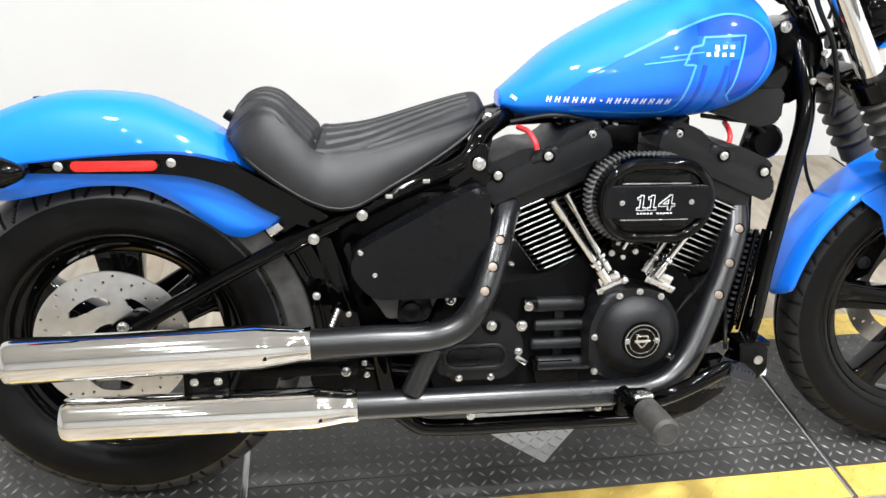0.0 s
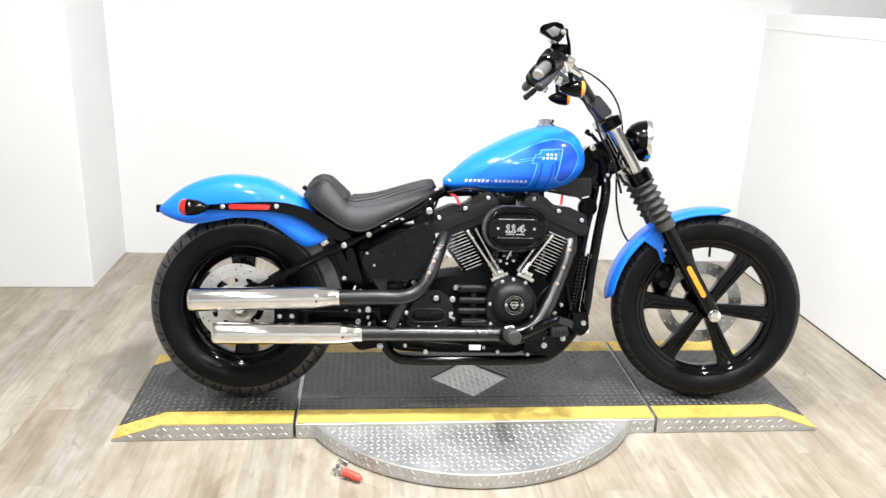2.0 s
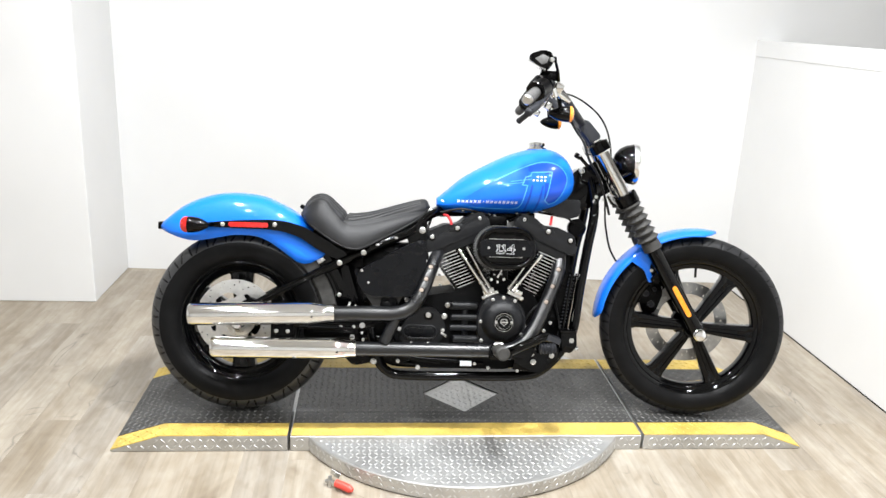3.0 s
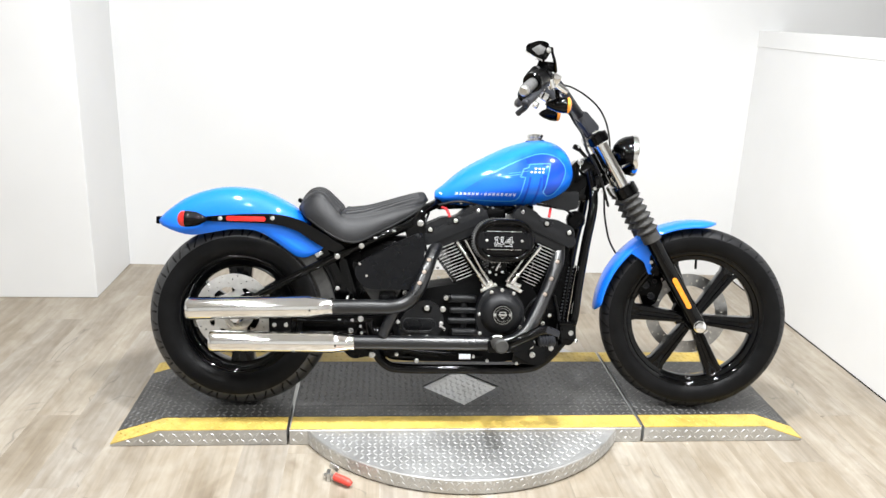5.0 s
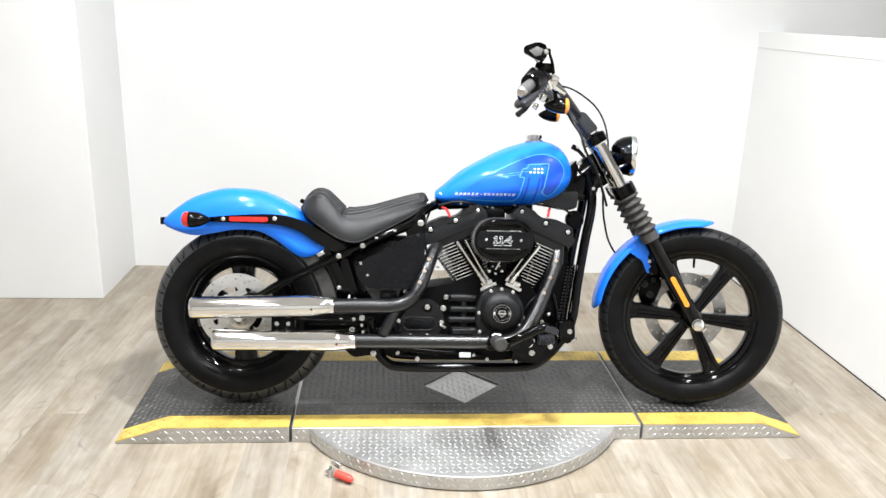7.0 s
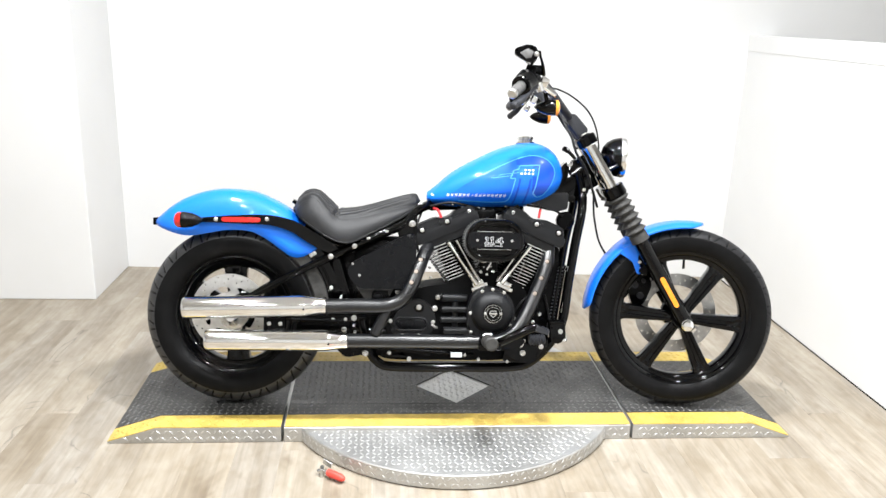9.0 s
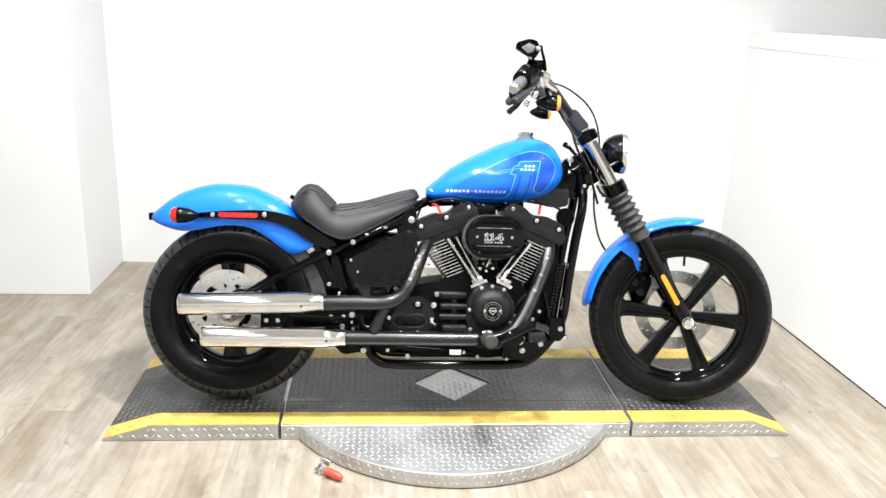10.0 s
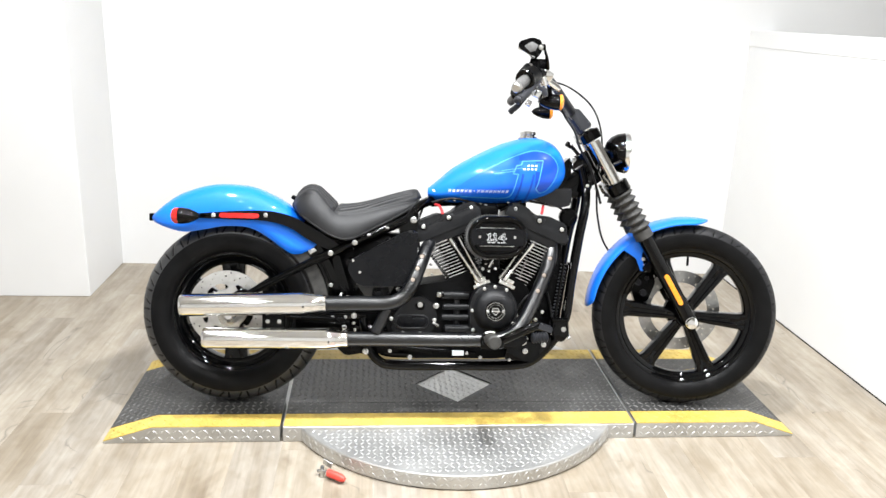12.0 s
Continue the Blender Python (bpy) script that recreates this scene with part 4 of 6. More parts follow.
part("panel", bm, DEEP, tank, "", 60)
bm = decal_fill(lambda x: (interp(x, [0.952, 1.020], [0.742, 0.748]), interp(x, [0.952, 1.02], [0.80, 0.872])), 0.958, 1.016, 16, 10, 0.0007)
part("panel", bm, BLUE, tank, "", 60)
outline = [(0.742, 0.774), (0.790, 0.808), (0.850, 0.843), (0.920, 0.879), (0.985, 0.906), (1.030, 0.913), (1.075, 0.899), (1.100, 0.862), (1.090, 0.818), (1.066, 0.781), (1.042, 0.770), (1.024, 0.782)]
part("pinstripe", decal_ribbon(outline[2:], 0.0030, 0.0014), SKY, tank, "pale blue pinstripe", 60)
part("pinstripe", decal_ribbon(outline[:3], 0.0014, 0.0014), BLUE, tank, "", 60)
one = [(1.024, 0.782), (1.030, 0.800), (1.046, 0.880), (0.976, 0.876), (0.972, 0.864), (0.956, 0.860), (0.944, 0.832), (0.962, 0.832), (0.948, 0.775)]
part("pinstripe", decal_ribbon(one, 0.0034, 0.0016, smooth_line=False), SKY, tank, "pale blue block shape", 60)
part("pinstripe", decal_ribbon([(0.948, 0.775), (0.940, 0.758), (0.920, 0.750), (0.86, 0.749), (0.770, 0.752)], 0.0032, 0.0015), SKY, tank, "", 60)
bm = decal_fill(lambda x: (interp(x, [0.966, 1.040], [0.834, 0.838]), interp(x, [0.966, 1.04], [0.868, 0.876])), 0.966, 1.036, 14, 8, 0.0010)
part("panel", bm, BLUE, tank, "", 60)
for k, (x0, dx) in enumerate(((0.966, 0), (0.984, 0), (1.002, 0))):
    part("stripe", decal_ribbon([(x0 + 0.012, 0.832), (x0 + 0.004, 0.790), (x0 - 0.006, 0.745)], 0.007, 0.0012), (DEEP, BLUE, DEEP)[k], tank, "", 60)
for row in range(2):
    for k in range(3 + row):
        x, z = 0.992 + 0.013 * k - 0.014 * row, 0.861 - 0.012 * row
        part("star_mark", decal_ribbon([(x, z), (x + 0.007, z + 0.0004)], 0.0062, 0.0018, smooth_line=False), WHITE, tank)
for z, x0, x1 in ((0.853, 0.905, 0.975), (0.842, 0.880, 0.952)):
    part("streak", decal_ribbon([(x0, z - 0.010), (x1, z)], 0.0018, 0.0018, smooth_line=False), SKY, tank)
for k in range(15):                                    # the maker's lettering, as plain slanted bars
    if k == 6:
        continue
    x = 0.730 + 0.0138 * k
    for dx in (0.0, 0.0052):
        part("letter_bar", decal_ribbon([(x + dx, 0.7665), (x + dx + 0.0022, 0.7765)], 0.0019, 0.0014, smooth_line=False), WHITE, tank)
    part("letter_bar", decal_ribbon([(x + 0.001, 0.7715), (x + 0.0062, 0.7717)], 0.0020, 0.0014, smooth_line=False), WHITE, tank)
part("letter_bar", decal_ribbon([(0.730 + 0.0138 * 6 + 0.002, 0.7713), (0.730 + 0.0138 * 6 + 0.006, 0.7715)], 0.0024, 0.0014, smooth_line=False), WHITE, tank)
part("badge_mark", decal_ribbon([(0.676, 0.774), (0.684, 0.768)], 0.0055, 0.0014, smooth_line=False), WHITE, tank)
bm = lathe(bmesh.new(), (1.013, 0.0, 0.962), (0, 0, 1), [(0, 0.034), (0.006, 0.034), (0.008, 0.026), (0.012, 0.026), (0.013, 0.030), (0.022, 0.030), (0.025, 0.026), (0.025, 0)], 36)
part("filler_cap", bm, CHROME, tank, "chrome filler cap")


# ---- frame ----
def pair(name, pts, r, material=GLOSS, label="", n=14, per=6):
    for side in (-1, 1):
        part(name, tube(bmesh.new(), [(x, side * y, z) for x, y, z in pts], r, n, per), material, bike, label)


pair("down_tube", [(1.205, 0.035, 0.860), (1.215, 0.075, 0.745), (1.190, 0.090, 0.600), (1.168, 0.092, 0.450), (1.154, 0.092, 0.330), (1.118, 0.092, 0.256), (1.045, 0.100, 0.182), (0.965, 0.105, 0.160),
                     (0.760, 0.105, 0.156), (0.560, 0.105, 0.156), (0.500, 0.105, 0.172), (0.462, 0.105, 0.225), (0.440, 0.105, 0.320)], 0.0165, label="gloss black frame tube")
pair("seat_rail", [(0.690, 0.040, 0.730), (0.640, 0.085, 0.705), (0.603, 0.108, 0.660), (0.520, 0.112, 0.624), (0.430, 0.112, 0.582), (0.352, 0.110, 0.545), (0.300, 0.108, 0.518)], 0.0155, label="gloss black frame tube")
pair("swingarm_tube", [(0.395, 0.104, 0.560), (0.340, 0.106, 0.540), (0.224, 0.108, 0.482), (0.100, 0.110, 0.414), (0.000, 0.110, 0.352)], 0.0135, label="gloss black swingarm tube")
pair("swingarm_tube", [(0.470, 0.104, 0.330), (0.300, 0.108, 0.326), (0.100, 0.110, 0.340), (-0.010, 0.110, 0.352)], 0.0150)
bm = tube(bmesh.new(), [(1.215, 0, 0.845), (1.080, 0, 0.800), (0.860, 0, 0.745), (0.690, 0, 0.730)], 0.024)
part("backbone", bm, GLOSS, bike)
bm = rod(bmesh.new(), (1.203, 0, 0.908), (1.262, 0, 0.800), 0.028, bev=0.004)
prism(bm, rounded([(1.085, 0.812), (1.150, 0.886), (1.200, 0.905), (1.245, 0.850), (1.235, 0.770), (1.180, 0.742), (1.120, 0.770)], 0.012), -0.050, 0.050, 0.006)
neck = part("steering_neck", bm, GLOSS, bike, "gloss black steering neck")
for side in (-1, 1):
    hexbolt("bolt", (1.166, side * 0.052, 0.882), (0, side, 0), 0.0095, neck)
    hexbolt("bolt", (1.205, side * 0.052, 0.800), (0, side, 0), 0.0055, neck)
bm = box(bmesh.new(), (0.668, 0, 0.728), (0.070, 0.105, 0.028), 0.006, Euler((0, -0.2, 0)).to_matrix())
mount = part("tank_mount", bm, SATIN, bike, "black tank mount behind the seat nose")
for side in (-1, 1):
    hexbolt("bolt", (0.656, side * 0.054, 0.734), (0, side, 0), 0.0095, mount)
for side in (-1, 1):
    for bx, by, bz, r in ((0.627, 0.130, 0.662, 0.0105), (0.430, 0.150, 0.582, 0.0085), (0.350, 0.160, 0.546, 0.0085)):
        hexbolt("frame_bolt", (bx, side * by, bz), (0, side, 0), r, bike, label="zinc frame bolt")
    for k in range(7):
        t = k / 6
        bm = box(bmesh.new(), (0.455 + 0.125 * t, side * 0.128, 0.600 + 0.050 * t), (0.012, 0.006, 0.007), 0.001)
        part("harness_clip", bm, (GLOSS, STEEL)[k % 3 == 1], bike)
    bm = prism(bmesh.new(), rounded([(0.575, 0.634), (0.615, 0.680), (0.634, 0.698), (0.644, 0.690), (0.642, 0.600), (0.632, 0.545), (0.600, 0.560)], 0.008), side * 0.096, side * 0.122, 0.005)
    part("frame_gusset", bm, GLOSS, bike, "gloss black frame gusset")
# upright frame members and the hugger before the rear tyre
for side in (-1, 1):
    bm = bmesh.new()
    prism(bm, rounded([(0.350, 0.530), (0.374, 0.540), (0.420, 0.395), (0.430, 0.330), (0.392, 0.330)], 0.008), side * 0.080, side * 0.108, 0.006)
    prism(bm, rounded([(0.396, 0.520), (0.412, 0.528), (0.446, 0.420), (0.436, 0.405)], 0.005), side * 0.088, side * 0.115, 0.005)
    post = part("frame_plate", bm, GLOSS, bike, "gloss black upright frame casting")
    hexbolt("bolt", (0.404, side * 0.109, 0.392), (0, side, 0), 0.005, post)
for name, sect, material, text in (("inner_fender", ((-0.080, 0.284), (-0.088, 0.294), (-0.090, 0.336), (-0.078, 0.340)), BOOT, "dark plastic inner fender edge"),
                                    ("inner_fender", ((-0.080, 0.336), (-0.086, 0.342), (-0.086, 0.352), (-0.082, 0.354), (-0.082, 0.358), (-0.086, 0.360), (-0.086, 0.384), (-0.074, 0.396), (0.074, 0.396), (0.086, 0.384), (0.086, 0.342), (0.080, 0.320)), GLOSS, "gloss black inner fender")):
    rows = []
    for a in np.linspace(radians(2), radians(58), 26):
        rows.append([(REAR[0] + r * math.cos(a), y, REAR[1] + r * math.sin(a)) for y, r in sect])
    bm = bmesh.new()
    grid_mesh(bm, rows)
    hugger = part(name, bm, material, bike, text)
    mod = hugger.modifiers.new("thickness", "SOLIDIFY")
    mod.thickness, mod.offset = 0.003, -1.0
# silencer bracket
bm = box(bmesh.new(), (0.168, -0.190, 0.312), (0.074, 0.020, 0.062), 0.004)
hanger = part("silencer_bracket", bm, SATIN, bike, "black silencer bracket")
for bx in (0.150, 0.188):
    hexbolt("bolt", (bx, -0.201, 0.318), (0, -1, 0), 0.0065, hanger)
bm = lathe(bmesh.new(), (REAR[0], -0.135, 0.325), (0, 1, 0), [(0, 0), (0, 0.012), (0.010, 0.014), (0.012, 0.020), (0.030, 0.020), (0.030, 0)], 24)
part("rear_axle_nut", bm, CHROME, bike)
bm = prism(bmesh.new(), rounded([(0.070, 0.412), (0.048, 0.418), (0.006, 0.392), (-0.022, 0.350), (-0.016, 0.312), (0.024, 0.310), (0.050, 0.350)], 0.010), -0.106, -0.118, 0.003)
plate = part("axle_plate", bm, GLOSS, bike, "gloss black axle plate at the swingarm's end")
hexbolt("bolt", (0.024, -0.118, 0.386), (0, -1, 0), 0.0095, plate, label="bright bolt")

# ---- side cover and the box below it ----
bm = prism(bmesh.new(), rounded([(0.405, 0.490), (0.414, 0.524), (0.450, 0.545), (0.600, 0.626), (0.634, 0.634), (0.642, 0.590), (0.634, 0.452), (0.610, 0.440), (0.440, 0.440)], 0.026, 8), -0.085, -0.143, 0.017, 6)
cover = part("side_cover", bm, PLASTIC, bike, "satin black plastic side cover", 50)
for bx, bz in ((0.424, 0.524), (0.447, 0.485)):
    hexbolt("bolt", (bx, -0.141, bz), (0, -1, 0), 0.0055, cover)
bm = prism(bmesh.new(), rounded([(0.434, 0.442), (0.574, 0.446), (0.562, 0.426), (0.542, 0.388), (0.472, 0.386), (0.454, 0.414)], 0.005), -0.085, -0.122, 0.003)
part("battery_tray", bm, TRAY, bike, "grey plastic tray below the side cover")
bm = prism(bmesh.new(), rounded([(0.492, 0.428), (0.546, 0.428), (0.552, 0.404), (0.540, 0.380), (0.488, 0.380)], 0.008), -0.080, -0.126, 0.004)
part("tray_box", bm, PLASTIC, bike, "black plastic box beside the tray")
bm = lathe(bmesh.new(), (0.512, -0.124, 0.404), (0, -1, 0), [(0, 0.0165), (0.016, 0.0165), (0.018, 0.013), (0.018, 0)], 24)
part("filler_plug", bm, PLASTIC, bike)
bm = box(bmesh.new(), (0.525, 0.0, 0.500), (0.210, 0.170, 0.220), 0.02)
part("oil_tank", bm, SATIN, bike)

# ---- engine ----
CRANK = Vector((0.888, 0, 0.330))
bm = prism(bmesh.new(), rounded([(0.660, 0.440), (0.760, 0.455), (0.830, 0.500), (0.945, 0.500), (1.030, 0.440), (1.060, 0.340), (1.030, 0.230), (0.940, 0.185), (0.640, 0.185), (0.560, 0.230), (0.530, 0.330), (0.570, 0.420)], 0.03), -0.115, 0.115, 0.012)
crankcase = part("crankcase", bm, CASEBLACK, bike, "matt black crankcase")
bm = prism(bmesh.new(), rounded([(0.822, 0.300), (0.818, 0.395), (0.845, 0.452), (0.890, 0.462), (0.950, 0.450), (0.982, 0.400), (0.982, 0.340), (0.955, 0.300), (0.900, 0.282)], 0.03), -0.110, -0.170, 0.010, 3)
cam_cover = part("cam_cover", bm, WRINKLE, bike, "wrinkle-black cam cover", 45)
bm = lathe(bmesh.new(), (0.904, -0.168, 0.374), (0, -1, 0), [(0, 0.074), (0.010, 0.070), (0.022, 0.056), (0.029, 0.046), (0.030, 0.036), (0.027, 0.035), (0.027, 0)], 48)
part("timer_boss", bm, WRINKLE, cam_cover, "", 50)
bm = lathe(bmesh.new(), (0.904, -0.195, 0.374), (0, -1, 0), [(0, 0.0335), (0.004, 0.0335), (0.005, 0.030), (0.003, 0.028), (0.003, 0.0)], 44)
timer = part("timer_cover", bm, GLOSS, cam_cover, "gloss black timer cover with a chrome ring")
bm = lathe(bmesh.new(), (0.904, -0.198, 0.374), (0, -1, 0), [(0, 0.0232), (0.003, 0.0232), (0.003, 0.0224), (0, 0.0224)], 44, closed=True)
lathe(bm, (0.904, -0.199, 0.374), (0, -1, 0), [(0, 0.031), (0.0018, 0.031), (0.0018, 0.0296), (0, 0.0296)], 44, closed=True)
part("ring", bm, STEEL, cam_cover)
for scale, y, m in ((1.0, -0.2006, CHROME), (0.78, -0.2012, GLOSS)):
    pts = [(0.904 + dx * scale, 0.374 + dz * scale) for dx, dz in ((-0.011, -0.002), (-0.011, 0.011), (0.011, 0.011), (0.011, -0.002), (0.0, -0.014))]
    part("shield_mark", prism(bmesh.new(), rounded(pts, 0.003), -0.197, y), m, cam_cover, "plain chrome shield shape" if m is CHROME else "")
bm = box(bmesh.new(), (0.904, -0.2005, 0.3745), (0.028, 0.003, 0.0055), 0.0006)
part("bar_mark", bm, CHROME, cam_cover)
for s in (-1, 1):
    hexbolt("bolt", (0.904 + 0.0265 * s, -0.198, 0.374), (0, -1, 0), 0.0052, cam_cover)
for bx, bz in ((0.829, 0.372), (0.832, 0.306), (0.868, 0.447), (0.904, 0.454), (0.943, 0.444), (0.968, 0.330)):
    hexbolt("bolt", (bx, -0.170, bz), (0, -1, 0), 0.0058, cam_cover)
hexbolt("crankcase_bolt", (0.985, -0.120, 0.352), (0, -1, 0), 0.010, bike)
bm = prism(bmesh.new(), rounded([(0.546, 0.318), (0.566, 0.357), (0.600, 0.402), (0.646, 0.420), (0.686, 0.402), (0.712, 0.354), (0.704, 0.310), (0.676, 0.284), (0.568, 0.284)], 0.022, 6), -0.105, -0.150, 0.013, 4)
gear = part("gearbox_cover", bm, WRINKLE, bike, "wrinkle-black gearbox side cover", 50)
ring_z = [(x, -0.1505, z) for x, z in stadium(0.622, 0.330, 0.056, 0.0215, 12)]
part("cover_lip", tube(bmesh.new(), ring_z + ring_z[:1], 0.0040, 8, 1, smooth_line=False), WRINKLE, gear, "", 60)
bm = prism(bmesh.new(), stadium(0.622, 0.330, 0.051, 0.0170), -0.148, -0.1535, 0.002)
part("clutch_plate", bm, PLASTIC, gear, "", 45)
bm = prism(bmesh.new(), rounded([(0.630, 0.392), (0.668, 0.398), (0.664, 0.372), (0.640, 0.372)], 0.008), -0.146, -0.153, 0.003)
part("bolt_seat", bm, SATIN, gear)
for bx, bz, r in ((0.593, 0.290, 0.0062), (0.651, 0.290, 0.0062), (0.700, 0.337, 0.0070), (0.650, 0.389, 0.0085), (0.552, 0.340, 0.0068)):
    hexbolt("bolt", (bx, -0.152, bz), (0, -1, 0), r, gear)
hexbolt("crankcase_bolt", (0.576, -0.150, 0.440), (0, -1, 0), 0.0088, bike)
hexbolt("crankcase_bolt", (0.705, -0.150, 0.386), (0, -1, 0), 0.0092, bike)
bm = box(bmesh.new(), (0.704, -0.156, 0.324), (0.026, 0.012, 0.011), 0.003, Euler((0, 0.6, 0)).to_matrix())
part("sensor_plug", bm, BOLT, bike, "small pale sensor plug")
for z, x0, x1, d in ((0.428, 0.728, 0.805, 0.016), (0.388, 0.734, 0.815, 0.013), (0.352, 0.730, 0.815, 0.013), (0.312, 0.742, 0.822, 0.017)):
    bm = rod(bmesh.new(), (x0, -0.128, z), (x1 + 0.02, -0.128, z), d * 0.85, n=20, bev=0.003)
    part("case_rib", bm, WRINKLE, bike)
bm = box(bmesh.new(), (0.752, -0.128, 0.362), (0.020, 0.040, 0.130), 0.005)
part("case_web", bm, WRINKLE, bike)
bm = rod(bmesh.new(), (0.718, -0.135, 0.428), (0.745, -0.135, 0.428), 0.012, bev=0.002)
part("oil_plug", bm, SATIN, bike)
hexbolt("crankcase_bolt", (0.714, -0.158, 0.426), (-0.5, -1, 0), 0.0085, bike)
bm = prism(bmesh.new(), rounded([(0.730, 0.300), (0.815, 0.300), (0.820, 0.245), (0.745, 0.245)], 0.01), -0.10, -0.140, 0.006)
part("oil_filter_mount", bm, SATIN, bike)


def cylinder(sign):
    """One finned cylinder with its head and rocker cover; sign: 1 front, -1 rear."""
    tilt = radians(22.5) * sign
    rot = Euler((0, tilt, 0)).to_matrix()
    ax = rot @ Vector((0, 0, 1))
    bm = rod(bmesh.new(), CRANK + ax * 0.120, CRANK + ax * 0.310, 0.054, n=24)
    barrel = part("cylinder", bm, SATIN, bike, "black finned engine cylinder")
    for k in range(15):
        u = k / 14
        hw = 0.064 + 0.040 * u
        c = CRANK + ax * (0.152 + 0.0114 * k)
        bm = box(bmesh.new(), c, (hw * 2, 0.200 + 0.030 * u, 0.0044), 0.0012, rot, 1)
        part("fin", bm, GLOSS, barrel)
        inner, far = (-0.010 + 0.030 * u, 0.050 + 0.046 * u) if sign < 0 else (0.008 + 0.004 * u, 0.062 + 0.042 * u)
        edge = c + rot @ Vector((sign * (inner + far) / 2, -(0.1005 + 0.015 * u), 0))
        bm = box(bmesh.new(), edge, (far - inner, 0.0016, 0.0027), 0.0004, rot, 1)
        part("fin_edge", bm, FINEDGE, barrel, "machined bright fin edge")
    c = CRANK + ax * 0.332
    bm = box(bmesh.new(), c, (0.206, 0.228, 0.044), 0.010, rot)
    head = part("cylinder_head", bm, WRINKLE, bike, "black cylinder head")
    for k in range(2):
        bm = box(bmesh.new(), CRANK + ax * (0.318 + 0.02 * k) + rot @ Vector((-sign * 0.055, -0.108, 0)), (0.075, 0.004, 0.004), 0.001, rot, 1)
        part("fin_edge", bm, FINEDGE, head)
    barrel.location.x, head.location.x = (0.014, 0.016) if sign > 0 else (-0.006, 0.004)
    # rocker cover: a deep skirt, and a narrower lid with two raised ends and a dip between
    def P(w, v):
        q = CRANK + ax * v + rot @ Vector((sign * w, 0, 0))
        return (q.x, q.z)
    skirt = [(-0.108, 0.346), (-0.112, 0.384), (-0.100, 0.394), (0.108, 0.386), (0.128, 0.376), (0.126, 0.342)]
    bm = prism(bmesh.new(), rounded([P(*p) for p in skirt], 0.010), -0.122, 0.052, 0.007, 3)
    lid = part("rocker_cover", bm, WRINKLE, bike, "wrinkle-black rocker cover", 40)
    crown = [(-0.102, 0.378), (-0.108, 0.397), (-0.094, 0.410), (-0.046, 0.411), (-0.022, 0.400), (0.006, 0.400), (0.030, 0.413), (0.094, 0.412), (0.116, 0.398), (0.117, 0.372)]
    bm = prism(bmesh.new(), rounded([P(*p) for p in crown], 0.014), -0.116, 0.040, 0.014, 4)
    if sign > 0:
        lid.location.x = 0.018
    part("lid", bm, WRINKLE, lid, "", 50)
    bm = prism(bmesh.new(), rounded([P(*p) for p in ((-0.024, 0.380), (-0.018, 0.398), (0.028, 0.398), (0.034, 0.380))], 0.006), -0.108, -0.1225, 0.005)
    part("bolt_boss", bm, WRINKLE, lid, "", 50)
    for w, v, y in ((0.092, 0.389, -0.124), (0.004 + 0.004 * sign, 0.386, -0.124), (-0.084, 0.389, -0.118)):
        q = P(w, v)
        bm = lathe(bmesh.new(), (q[0], y, q[1]), (0, -1, 0), [(-0.004, 0), (-0.004, 0.0115), (0.001, 0.0115), (0.002, 0.0098), (0.0005, 0.0080), (0.0005, 0)], 18)
        part("bolt_seat", bm, SATIN, lid)
        hexbolt("bolt", (q[0], y, q[1]), (0, -1, 0), 0.0070, lid)


cylinder(-1)
cylinder(1)
for p, q in (((0.745, 0.616), (0.846, 0.472)), ((0.775, 0.622), (0.856, 0.480)), ((1.030, 0.606), (0.930, 0.478)), ((1.000, 0.602), (0.918, 0.480))):
    y = -0.166 if p[0] in (0.745, 1.030) else -0.145
    P, Q = Vector((p[0], y + 0.018, p[1])), Vector((q[0], y, q[1]))
    bm = rod(bmesh.new(), P, Q, 0.0060, n=16)
    rod(bm, P.lerp(Q, 0.00), P.lerp(Q, 0.22), 0.0080, n=16, bev=0.001)
    rod(bm, P.lerp(Q, 0.74), P.lerp(Q, 0.80), 0.0100, n=16, bev=0.002)
    rod(bm, P.lerp(Q, 0.84), Q, 0.0090, n=16, bev=0.001)
    part("pushrod_tube", bm, CHROME, bike, "chrome pushrod tube")
for s, cx in ((-1, 0.846), (1, 0.932)):
    rot = Euler((0, radians(24) * s, 0)).to_matrix()
    bm = box(bmesh.new(), (cx, -0.150, 0.468), (0.060, 0.036, 0.014), 0.003, rot)
    box(bm, Vector((cx, -0.150, 0.468)) + rot @ Vector((0, 0, 0.013)), (0.040, 0.030, 0.018), 0.004, rot)
    lift = part("lifter_block", bm, CHROME, bike, "chrome tappet block")
    for d in (-0.022, 0.022):
        hexbolt("bolt", Vector((cx, -0.168, 0.468)) + rot @ Vector((d, 0, 0)), (0, -1, 0), 0.0048, lift)
bm = box(bmesh.new(), (0.889, -0.105, 0.535), (0.060, 0.05, 0.06), 0.008)
box(bm, (0.889, -0.06, 0.60), (0.09, 0.10, 0.08), 0.01)
part("intake", bm, SATIN, bike)
bm = rod(bmesh.new(), (0.882, -0.132, 0.520), (0.900, -0.132, 0.556), 0.004)
rod(bm, (0.862, -0.134, 0.548), (0.882, -0.134, 0.548), 0.003)
part("breather_fitting", bm, CHROME, bike)

# small bolts added to give the glints between the cylinders
for bx, bz, r in ((0.868, 0.500, 0.0050), (0.889, 0.492, 0.0042), (0.911, 0.502, 0.0050), (0.878, 0.518, 0.0036), (0.902, 0.520, 0.0036)):
    hexbolt("intake_bolt", (bx, -0.134, bz), (0, -1, 0.2), r, bike)

